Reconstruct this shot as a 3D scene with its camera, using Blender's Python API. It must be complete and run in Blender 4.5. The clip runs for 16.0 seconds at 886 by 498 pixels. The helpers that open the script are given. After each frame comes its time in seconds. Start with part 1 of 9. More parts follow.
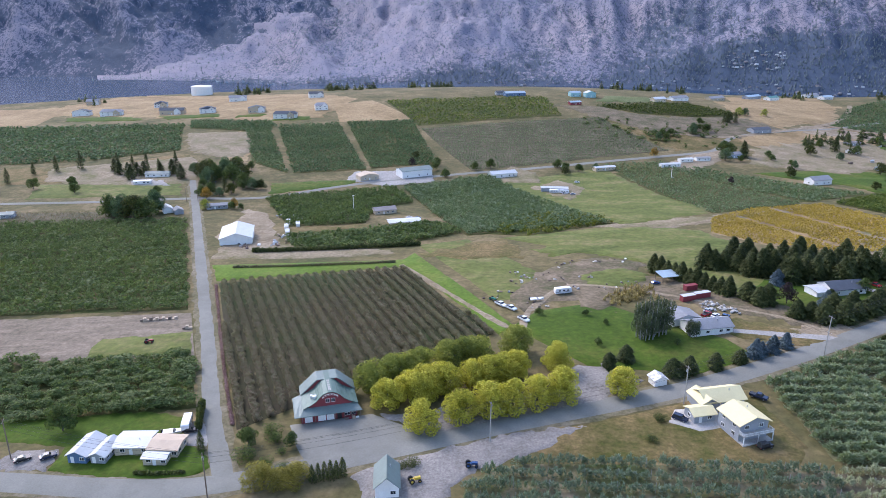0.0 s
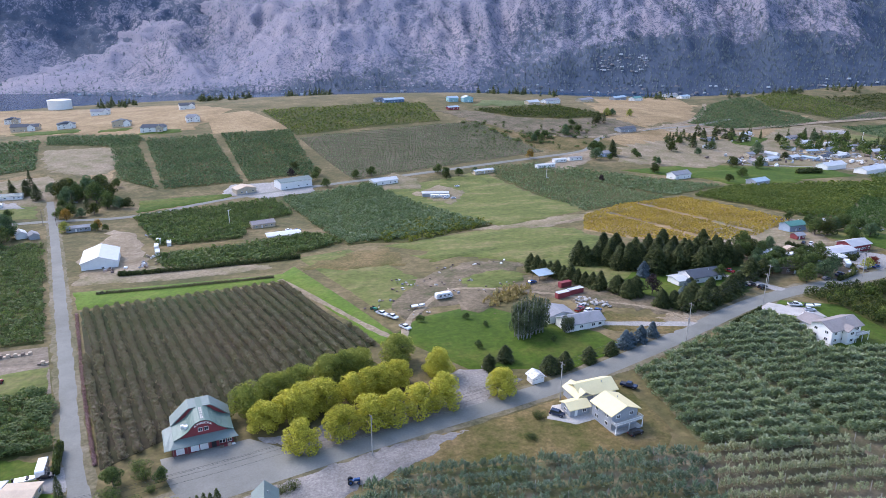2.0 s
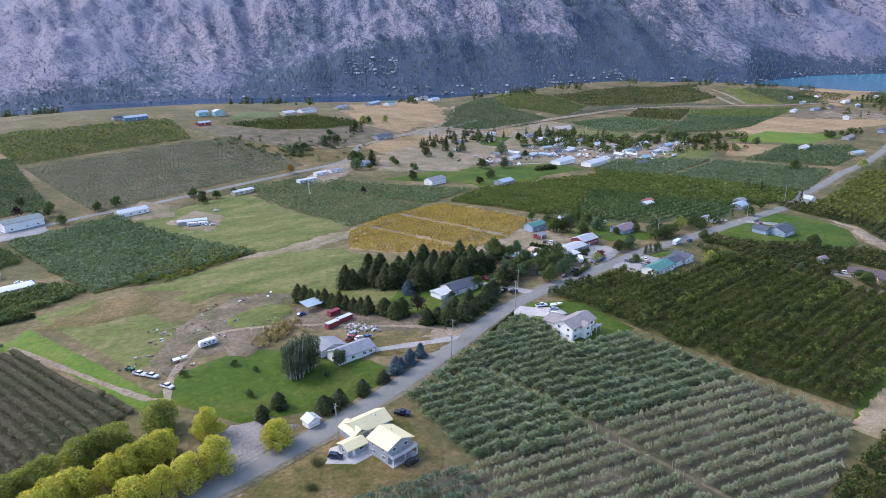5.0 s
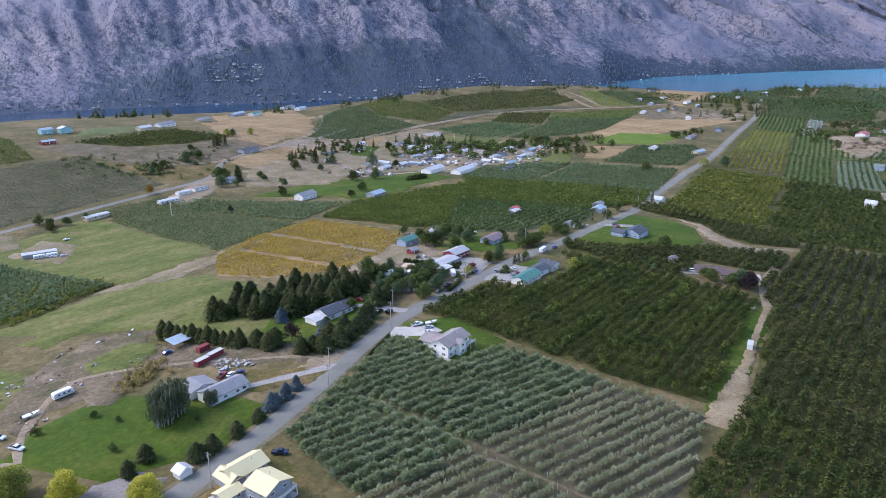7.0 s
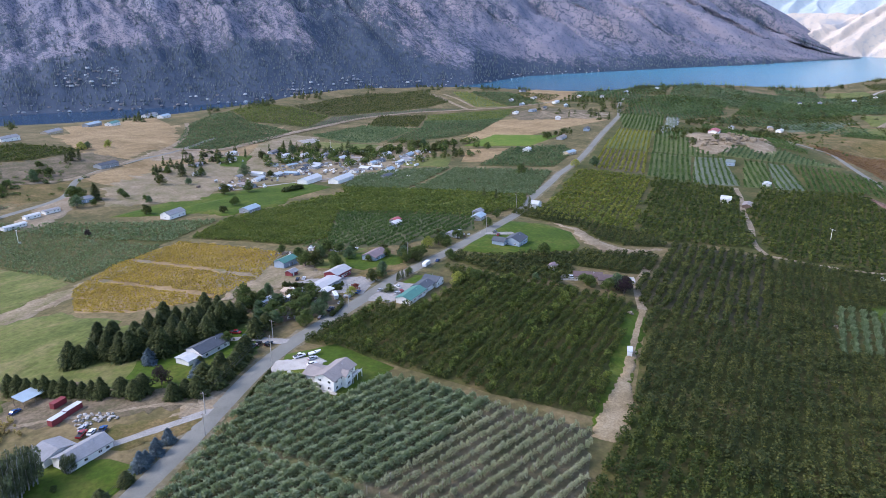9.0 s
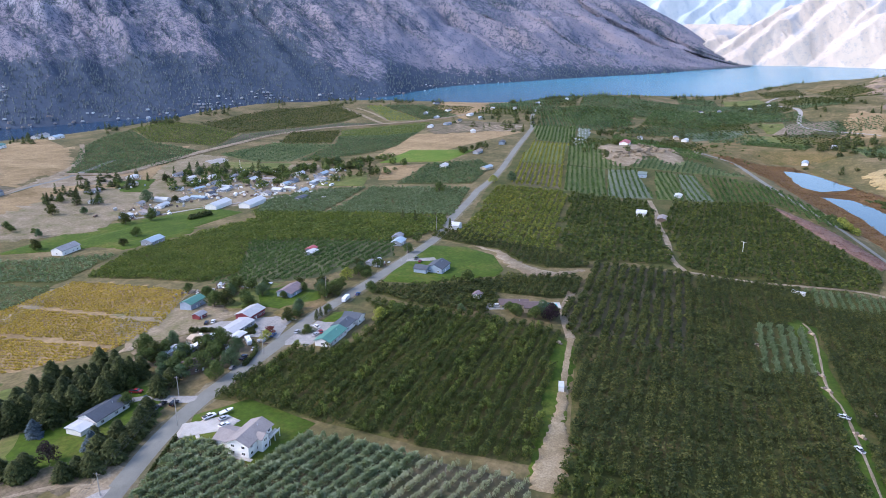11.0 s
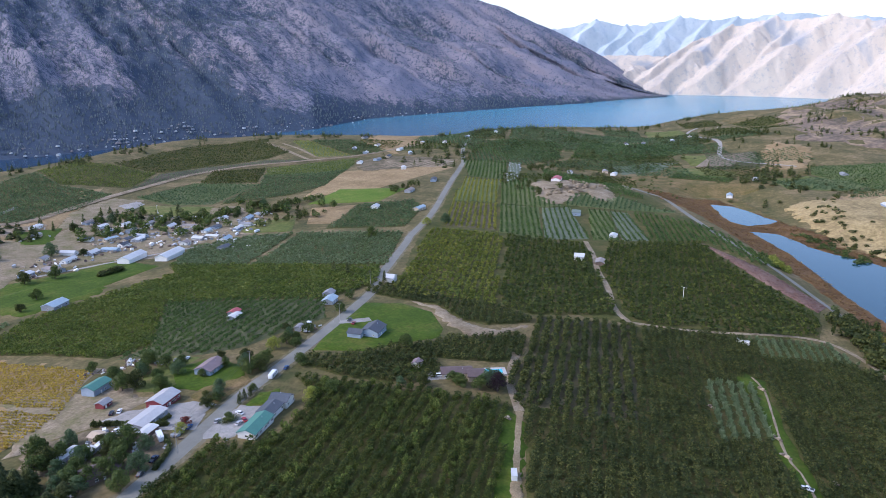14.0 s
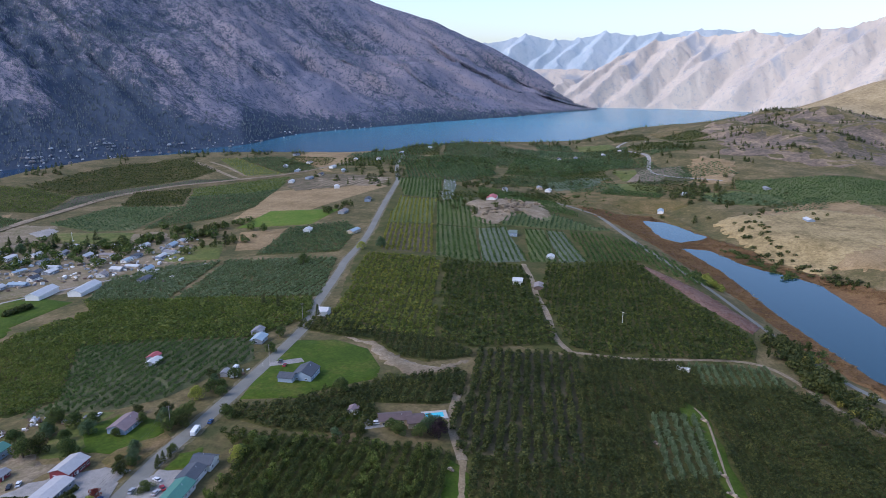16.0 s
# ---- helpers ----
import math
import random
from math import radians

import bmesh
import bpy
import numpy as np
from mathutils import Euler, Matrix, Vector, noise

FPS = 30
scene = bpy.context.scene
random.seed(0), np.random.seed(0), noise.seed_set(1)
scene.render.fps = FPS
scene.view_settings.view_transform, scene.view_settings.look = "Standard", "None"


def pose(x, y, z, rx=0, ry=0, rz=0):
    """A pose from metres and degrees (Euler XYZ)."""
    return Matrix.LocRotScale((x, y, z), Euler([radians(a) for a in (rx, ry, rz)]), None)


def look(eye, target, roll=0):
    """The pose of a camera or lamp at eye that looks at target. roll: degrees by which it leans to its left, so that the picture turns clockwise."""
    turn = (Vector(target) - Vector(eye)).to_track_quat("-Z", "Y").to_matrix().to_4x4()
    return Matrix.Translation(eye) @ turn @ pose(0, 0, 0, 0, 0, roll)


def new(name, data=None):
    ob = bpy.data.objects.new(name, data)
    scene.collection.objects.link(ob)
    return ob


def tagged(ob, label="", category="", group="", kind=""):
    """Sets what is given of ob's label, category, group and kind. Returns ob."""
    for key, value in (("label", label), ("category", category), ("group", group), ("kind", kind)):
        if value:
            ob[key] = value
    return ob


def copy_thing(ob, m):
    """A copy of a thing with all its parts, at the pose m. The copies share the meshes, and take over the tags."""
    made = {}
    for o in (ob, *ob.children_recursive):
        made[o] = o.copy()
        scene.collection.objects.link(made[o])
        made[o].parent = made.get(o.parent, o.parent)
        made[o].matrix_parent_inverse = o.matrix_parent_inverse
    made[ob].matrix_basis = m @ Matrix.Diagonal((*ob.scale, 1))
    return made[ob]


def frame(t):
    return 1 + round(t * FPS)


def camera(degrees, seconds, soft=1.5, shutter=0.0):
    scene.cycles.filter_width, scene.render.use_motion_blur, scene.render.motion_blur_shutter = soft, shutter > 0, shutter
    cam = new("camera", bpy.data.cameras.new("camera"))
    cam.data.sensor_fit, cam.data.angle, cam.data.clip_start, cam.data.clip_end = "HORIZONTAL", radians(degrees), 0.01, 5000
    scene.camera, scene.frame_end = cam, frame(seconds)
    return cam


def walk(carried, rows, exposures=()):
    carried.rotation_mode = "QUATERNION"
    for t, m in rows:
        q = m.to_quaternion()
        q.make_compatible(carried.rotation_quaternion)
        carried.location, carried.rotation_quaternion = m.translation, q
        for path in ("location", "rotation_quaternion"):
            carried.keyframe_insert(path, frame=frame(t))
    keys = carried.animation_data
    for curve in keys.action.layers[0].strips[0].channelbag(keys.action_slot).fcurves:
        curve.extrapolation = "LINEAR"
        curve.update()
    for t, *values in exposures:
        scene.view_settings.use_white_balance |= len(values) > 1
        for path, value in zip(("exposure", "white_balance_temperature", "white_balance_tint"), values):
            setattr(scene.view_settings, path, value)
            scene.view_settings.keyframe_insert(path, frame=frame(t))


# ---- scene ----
cam = camera(65.16, 16.0, soft=0.85)
PATH = [
    (0, pose(0.00, -0.00, 133.00, 71.216, -0.325, 0.112)),
    (0.5, pose(2.11, 0.52, 132.91, 71.650, -0.231, -2.425)),
    (1, pose(3.51, 1.01, 132.86, 71.739, -0.151, -5.365)),
    (1.5, pose(4.71, 1.58, 132.98, 71.757, -0.095, -7.138)),
    (2, pose(6.11, 1.75, 133.65, 71.726, -0.016, -9.401)),
    (2.5, pose(7.88, 2.05, 134.96, 71.714, 0.028, -13.051)),
    (3, pose(8.77, 2.40, 137.01, 71.748, 0.038, -18.006)),
    (3.5, pose(9.74, 2.97, 139.41, 71.737, 0.066, -21.021)),
    (4, pose(10.71, 3.32, 141.88, 71.730, 0.090, -23.439)),
    (4.2, pose(11.06, 3.61, 142.75, 71.731, 0.099, -24.511)),
    (6.3, pose(15.00, 4.02, 152.55, 71.851, 0.129, -35.605)),
    (6.5, pose(15.27, 3.87, 153.26, 71.923, 0.129, -36.657)),
    (7, pose(16.26, 4.19, 155.30, 71.886, 0.113, -39.355)),
    (7.5, pose(17.64, 5.35, 157.41, 71.847, 0.054, -42.060)),
    (8, pose(19.70, 7.40, 159.26, 71.817, -0.011, -44.591)),
    (8.5, pose(22.36, 9.62, 161.20, 71.789, -0.028, -47.099)),
    (9, pose(25.49, 12.67, 162.94, 71.765, -0.014, -49.430)),
    (9.5, pose(29.00, 15.73, 164.68, 71.735, 0.016, -51.563)),
    (10, pose(33.05, 19.47, 166.37, 71.734, -0.004, -53.711)),
    (10.2, pose(34.70, 20.92, 167.06, 71.821, -0.018, -54.537)),
    (12.3, pose(53.45, 35.78, 175.48, 73.385, -0.009, -57.864)),
    (12.5, pose(55.24, 37.17, 176.07, 73.553, 0.009, -58.206)),
    (13, pose(60.06, 40.54, 178.05, 73.912, -0.002, -59.438)),
    (13.5, pose(64.73, 43.81, 180.31, 74.270, -0.017, -60.881)),
    (14, pose(69.26, 46.81, 182.47, 74.657, -0.017, -62.320)),
    (14.5, pose(73.91, 49.82, 184.64, 75.030, 0.020, -63.764)),
    (15, pose(78.80, 52.61, 187.02, 75.345, -0.007, -65.150)),
    (15.5, pose(83.73, 54.74, 189.37, 75.530, -0.093, -66.449)),
    (16, pose(88.90, 56.18, 191.88, 75.573, -0.194, -67.720)),
]
walk(cam, PATH, [(0, 0.85, 5900, 19), (3.5, 0.90, 5900, 19), (7, 0.72, 5900, 19), (10, 0.83, 5900, 19), (12.5, 0.87, 5850, 19), (14, 0.57, 5800, 19), (16, 0.18, 5700, 19)])

# ---- light ----
SUN_EL, SUN_AZ = radians(40), radians(-42)      # azimuth from +y towards +x
world = bpy.data.worlds.new("sky")
scene.world = world
world.use_nodes = True
wt = world.node_tree
sky = wt.nodes.new("ShaderNodeTexSky")
sky.sky_type, sky.sun_disc = "NISHITA", False
sky.sun_elevation, sky.sun_rotation = SUN_EL, SUN_AZ
sky.air_density, sky.dust_density, sky.ozone_density = 1.0, 1.7, 1.4
wt.nodes["Background"].inputs["Strength"].default_value = 0.22
wt.links.new(sky.outputs[0], wt.nodes["Background"].inputs["Color"])
sun = new("sun", bpy.data.lights.new("sun", "SUN"))
sun.data.energy, sun.data.angle, sun.data.color = 1.25, radians(16), (1.0, 0.97, 0.93)
sun.matrix_world = look((0, 0, 900), (-math.sin(SUN_AZ) * math.cos(SUN_EL), -math.cos(SUN_AZ) * math.cos(SUN_EL), 900 - math.sin(SUN_EL)))

# ---- small tools ----
RNG = np.random.default_rng(7)


def mesh_from(name, verts, faces, mats=(), smooth=False):
    """A mesh from an array of points and an array of faces that all have the same number of corners."""
    verts, faces = np.asarray(verts, np.float32), np.asarray(faces, np.int32)
    me = bpy.data.meshes.new(name)
    n, k = faces.shape
    me.vertices.add(len(verts))
    me.vertices.foreach_set("co", verts.ravel())
    me.loops.add(n * k)
    me.loops.foreach_set("vertex_index", faces.ravel())
    me.polygons.add(n)
    me.polygons.foreach_set("loop_start", np.arange(0, n * k, k, dtype=np.int32))
    me.polygons.foreach_set("use_smooth", np.full(n, smooth))
    for m in mats:
        me.materials.append(m)
    me.update(calc_edges=True)
    return me


def part(name, bm, material, parent, label="", smooth=False):
    """Links a bmesh as one mesh object under a thing or a part."""
    me = bpy.data.meshes.new(name)
    bm.to_mesh(me)
    bm.free()
    me.materials.append(material)
    if smooth:
        me.polygons.foreach_set("use_smooth", np.full(len(me.polygons), True))
    ob = new(name, me)
    ob.parent = parent
    return tagged(ob, label)


def box(bm, x0, x1, y0, y1, z0, z1, bevel=0.0):
    m = Matrix.LocRotScale(((x0 + x1) / 2, (y0 + y1) / 2, (z0 + z1) / 2), None, (x1 - x0, y1 - y0, z1 - z0))
    made = bmesh.ops.create_cube(bm, size=1, matrix=m)
    if bevel:
        edges = list({e for v in made["verts"] for e in v.link_edges})
        bmesh.ops.bevel(bm, geom=edges, offset=bevel, segments=2, affect="EDGES", profile=0.5)
    return bm


def boxed(*args, bevel=0.0):
    return box(bmesh.new(), *args, bevel=bevel)


def tube(bm, a, b, r0, r1=None, n=8):
    a, b = Vector(a), Vector(b)
    m = Matrix.Translation((a + b) / 2) @ (b - a).to_track_quat("Z", "Y").to_matrix().to_4x4()
    bmesh.ops.create_cone(bm, cap_ends=True, segments=n, radius1=r0, radius2=r0 if r1 is None else r1, depth=(b - a).length, matrix=m)
    return bm


def slab(bm, pts, thick):
    """A plate whose top is the given polygon, thick metres down."""
    top = [bm.verts.new(p) for p in pts]
    low = [bm.verts.new(Vector(p) - Vector((0, 0, thick))) for p in pts]
    bm.faces.new(top)
    bm.faces.new(low[::-1])
    for i in range(len(pts)):
        j = (i + 1) % len(pts)
        bm.faces.new((top[i], low[i], low[j], top[j]))
    return bm


# ---- materials ----
def material(name, rough=0.9, metal=0.0):
    m = bpy.data.materials.new(name)
    m.use_nodes = True
    b = m.node_tree.nodes["Principled BSDF"]
    b.inputs["Roughness"].default_value, b.inputs["Metallic"].default_value = rough, metal
    return m, m.node_tree, b


def position(nt):
    return nt.nodes.new("ShaderNodeNewGeometry").outputs["Position"]


def noise_of(nt, scale, detail=4.0, rough=0.6, vector=None, stretch=None, turn=0.0):
    if vector is None:
        vector = position(nt)
    if stretch:
        mp = nt.nodes.new("ShaderNodeMapping")
        mp.inputs["Scale"].default_value = stretch
        mp.inputs["Rotation"].default_value = (0, 0, turn)
        nt.links.new(vector, mp.inputs["Vector"])
        vector = mp.outputs[0]
    n = nt.nodes.new("ShaderNodeTexNoise")
    n.inputs["Scale"].default_value, n.inputs["Detail"].default_value, n.inputs["Roughness"].default_value = scale, detail, rough
    nt.links.new(vector, n.inputs["Vector"])
    return n.outputs["Fac"]


def ramp(nt, fac, stops):
    r = nt.nodes.new("ShaderNodeValToRGB")
    e = r.color_ramp.elements
    while len(e) < len(stops):
        e.new(0.5)
    for el, (p, c) in zip(e, stops):
        el.position, el.color = p, (*c, 1) if len(c) == 3 else c
    nt.links.new(fac, r.inputs["Fac"])
    return r.outputs["Color"]


def mixed(nt, fac, a, b, how="MIX"):
    m = nt.nodes.new("ShaderNodeMix")
    m.data_type, m.blend_type = "RGBA", how
    for sock, v in ((m.inputs[0], fac), (m.inputs[6], a), (m.inputs[7], b)):
        if isinstance(v, (int, float)):
            sock.default_value = v
        elif isinstance(v, tuple):
            sock.default_value = (*v, 1)
        else:
            nt.links.new(v, sock)
    return m.outputs[2]


def sums(nt, how, a, b=0.0, c=None):
    m = nt.nodes.new("ShaderNodeMath")
    m.operation = how
    for sock, v in zip(m.inputs, (a, b, c)):
        if isinstance(v, (int, float)):
            sock.default_value = v
        elif v is not None:
            nt.links.new(v, sock)
    return m.outputs[0]


def bumped(nt, b, height, strength=0.3, distance=0.1):
    n = nt.nodes.new("ShaderNodeBump")
    n.inputs["Strength"].default_value, n.inputs["Distance"].default_value = strength, distance
    nt.links.new(height, n.inputs["Height"])
    nt.links.new(n.outputs[0], b.inputs["Normal"])


def patchy(name, a, b, c, scale=0.05, fine=1.2, rough=0.95, bump=0.3, stretch=None, turn=0.0, fine_mix=0.65):
    """A ground or wall colour that wanders between a, b and c at two sizes."""
    m, nt, bs = material(name, rough)
    bs.inputs["Specular IOR Level"].default_value = 0.18
    big = sums(nt, "ADD", sums(nt, "MULTIPLY", noise_of(nt, scale, 5, 0.6, None, stretch, turn), 0.62), sums(nt, "MULTIPLY", noise_of(nt, scale * 6.5, 4, 0.65), 0.38))
    small = noise_of(nt, fine, 4, 0.65)
    col = ramp(nt, big, ((0.36, a), (0.5, b), (0.66, c)))
    dark = ramp(nt, small, ((0.3, (0.55, 0.55, 0.55)), (0.7, (1.35, 1.35, 1.35))))
    nt.links.new(mixed(nt, fine_mix, col, mixed(nt, 1.0, col, dark, "MULTIPLY")), bs.inputs["Base Color"])
    bumped(nt, bs, small, bump, 0.15)
    return m


def leafy(name, a, b, c, spread=0.02, rough=0.75):
    """Foliage: every leaf its own tint between a, b and c, with broad drifts over the crowns."""
    m, nt, bs = material(name, rough)
    geo = nt.nodes.new("ShaderNodeNewGeometry")
    big = noise_of(nt, spread, 3, 0.6)
    rnd = sums(nt, "ADD", sums(nt, "MULTIPLY", geo.outputs["Random Per Island"], 0.55), sums(nt, "MULTIPLY", big, 0.75))
    col = ramp(nt, rnd, ((0.3, a), (0.62, b), (0.95, c)))
    nt.links.new(col, bs.inputs["Base Color"])
    bs.inputs["Specular IOR Level"].default_value = 0.25
    thin = nt.nodes.new("ShaderNodeBsdfTranslucent")
    nt.links.new(mixed(nt, 1.0, col, (1.5, 1.6, 0.9), "MULTIPLY"), thin.inputs["Color"])
    blend = nt.nodes.new("ShaderNodeMixShader")
    blend.inputs[0].default_value = 0.3
    nt.links.new(bs.outputs[0], blend.inputs[1])
    nt.links.new(thin.outputs[0], blend.inputs[2])
    nt.links.new(blend.outputs[0], nt.nodes["Material Output"].inputs["Surface"])
    return m


def plain(name, colour, rough=0.6, metal=0.0, wear=0.18, fine=3.0, bump=0.05):
    """A painted or moulded surface with faint soiling."""
    m, nt, bs = material(name, rough, metal)
    small = noise_of(nt, fine, 4, 0.6)
    big = noise_of(nt, fine * 0.13, 3, 0.6)
    lo = tuple(v * (1 - wear) for v in colour)
    hi = tuple(min(1, v * (1 + wear * 0.6)) for v in colour)
    nt.links.new(ramp(nt, sums(nt, "ADD", sums(nt, "MULTIPLY", small, 0.5), sums(nt, "MULTIPLY", big, 0.5)), ((0.3, lo), (0.7, hi))), bs.inputs["Base Color"])
    if bump:
        bumped(nt, bs, small, bump, 0.03)
    return m

# ---- lie of the land ----
# Gentle swells on a plan of 7 x 6 hills, in metres.
SWELL_X, SWELL_Y, SWELL_R, LOW = (-300, -50, 200, 450, 700, 950, 1200), (-50, 180, 410, 640, 870, 1100), 210, -14
SWELLS = (
    (1.1, 3.7, 4.2, 1.7, 4.3, 6.6),  # x =-300
    (3.2, 11.2, -0.3, -7.9, 9.6, 12.1),  # x =-50
    (-3.3, 18.9, 8.4, -10.7, 12.9, 17.0),  # x =200
    (-9.7, 7.2, 13.3, -6.3, 3.5, 7.6),  # x =450
    (-0.0, 0.2, 2.0, -3.7, -2.9, -1.4),  # x =700
    (4.5, 0.8, 2.3, 4.8, -0.8, -3.5),  # x =950
    (1.5, -3.3, -2.7, 2.1, -0.0, -1.7),  # x =1200
)
BRINK = ((-60, -40, 0, 15, 29, 36, 46, 52, 68, 78, 86, 92, 110), (1500, 1350, 1350, 1350, 1450, 1530, 1850, 1850, 1980, 2250, 2800, 3300, 4200))
RIM = ((22, 25, 29, 35.5, 38, 42, 46, 50, 57, 62, 70, 75, 80), (0, 4, 10, 24, 27, 20, 8, 9, 13, 10, 16, 10, 0))
POND_Z = -30.0


def lake_z(x):
    return -95 + 0.019 * x


def line_gap(x, y, a, b):
    """How far points lie from the stretch from a to b."""
    dx, dy = b[0] - a[0], b[1] - a[1]
    s = np.clip(((x - a[0]) * dx + (y - a[1]) * dy) / (dx * dx + dy * dy), 0, 1)
    return np.hypot(x - a[0] - s * dx, y - a[1] - s * dy)


def gz(x, y):
    """The height of the ground."""
    x, y = np.asarray(x, float), np.asarray(y, float)
    z = np.full(np.broadcast(x, y).shape, LOW)
    for a, row in zip(SWELL_X, SWELLS):
        for b, w in zip(SWELL_Y, row):
            z = z + w * np.exp(-((x - a) ** 2 + (y - b) ** 2) / (2 * SWELL_R**2))
    z = z + 17 * np.exp(-((x - 1056) ** 2 + (y - 366) ** 2) / (2 * 70**2))
    z = z + 98 * np.exp(-(((x - 2350) / 400) ** 2 + ((y + 150) / 240) ** 2) / 2) + 14 * np.exp(-(((x - 1500) / 260) ** 2 + ((y + 160) / 110) ** 2) / 2)
    # knobs and hollows on the rocky hill
    z = z + 9 * np.exp(-(((x - 2250) / 420) ** 2 + ((y + 180) / 260) ** 2) / 2) * (np.sin(x / 62 + y / 41) + np.sin(y / 53 - x / 88) + 0.7 * np.sin(x / 35 - y / 47))
    far = np.clip((np.hypot(x, y) - 1300) / 500, 0, 1)
    z = z + far * 6 * (np.sin(x / 130 + y / 260) + np.sin(y / 97 - x / 310))
    basin = np.maximum(np.exp(-((line_gap(x, y, (1180, 150), (690, -75)) / 62) ** 4) / 2), np.exp(-((line_gap(x, y, (940, 0), (600, -110)) / 66) ** 4) / 2))
    z = z * (1 - basin) + (POND_Z + 0.5) * basin
    # golden hill far off to the east
    z = z + 190 * np.exp(-(((x - 3250) / 260) ** 2 + ((y + 540) / 240) ** 2) / 2)
    az, d = np.degrees(np.arctan2(x, y)), np.hypot(x, y)
    # the land swells up once more along the brink above the lake
    z = z + np.interp(az, *RIM) * np.exp(-(((d - np.interp(az, *BRINK) + 30) / 170) ** 2) / 2)
    s = np.clip((d - np.interp(az, *BRINK)) / 330, 0, 1.5)
    s = np.where((az > -75) & (az < 100), s, 0)
    return z + (lake_z(x) - 8 - z) * np.minimum(s * s * (3 - 2 * np.minimum(s, 1)), 1)


def gz1(x, y):
    return float(gz(x, y))


def grid_faces(nx, ny):
    i = np.arange((nx - 1) * (ny - 1))
    a = (i // (ny - 1)) * ny + i % (ny - 1)
    return np.stack([a, a + ny, a + ny + 1, a + 1], -1)


def spaced(lo, hi, a, b, fine, coarse):
    """Stations from lo to hi, close together between a and b."""
    return np.concatenate([np.arange(lo, a, coarse), np.arange(a, b, fine), np.arange(b, hi + 1, coarse)])


M_GRASS = patchy("dry_grass_ground", (0.064, 0.068, 0.022), (0.128, 0.104, 0.042), (0.24, 0.175, 0.09), 0.02, 0.4)
gx, gy = spaced(-2600, 4900, -420, 1500, 10, 32), spaced(-1500, 2700, -120, 1300, 10, 32)
GX, GY = np.meshgrid(gx, gy, indexing="ij")
ground = new("ground", mesh_from("ground", np.stack([GX, GY, gz(GX, GY)], -1).reshape(-1, 3), grid_faces(len(gx), len(gy)), [M_GRASS], True))
tagged(ground, "dry grass and weedy farmland of a gently rolling valley", "ground", kind="structure")

# lake
m, nt, b = material("lake_water", 0.2)
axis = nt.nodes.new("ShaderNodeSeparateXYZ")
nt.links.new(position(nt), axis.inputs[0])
# not water depth: dark end along x paints the mountain's shadow and reflection
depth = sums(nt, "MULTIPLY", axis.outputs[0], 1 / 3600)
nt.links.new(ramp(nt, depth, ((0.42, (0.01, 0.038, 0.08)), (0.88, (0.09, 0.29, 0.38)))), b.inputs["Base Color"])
b.inputs["IOR"].default_value = 1.33
bumped(nt, b, noise_of(nt, 0.25, 3, 0.6), 0.22, 0.6)
M_LAKE = m
verts = [(x, y, lake_z(x)) for x in (-4200, 6200) for y in (-200, 4600)]
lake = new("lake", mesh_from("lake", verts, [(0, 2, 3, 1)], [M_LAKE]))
tagged(lake, "long blue lake below dry brown mountains", "lake", kind="structure")

# mountains
SHORE = ((-26, -23.5, -20, -13, 0, 11, 16, 27, 34, 45, 52, 56, 64, 73, 79.5), (3020, 2960, 2820, 2500, 2320, 2310, 2260, 2185, 2230, 2400, 2570, 2880, 3180, 3600, 4150))
CREST = ((-26, -23.5, -21.5, -16, -8, 0, 20, 50, 58, 62.4, 66.6, 70.8, 73.2, 76, 78.2, 79.5), (-140, -60, 50, 185, 330, 560, 880, 900, 760, 600, 500, 350, 250, 130, 25, -40))


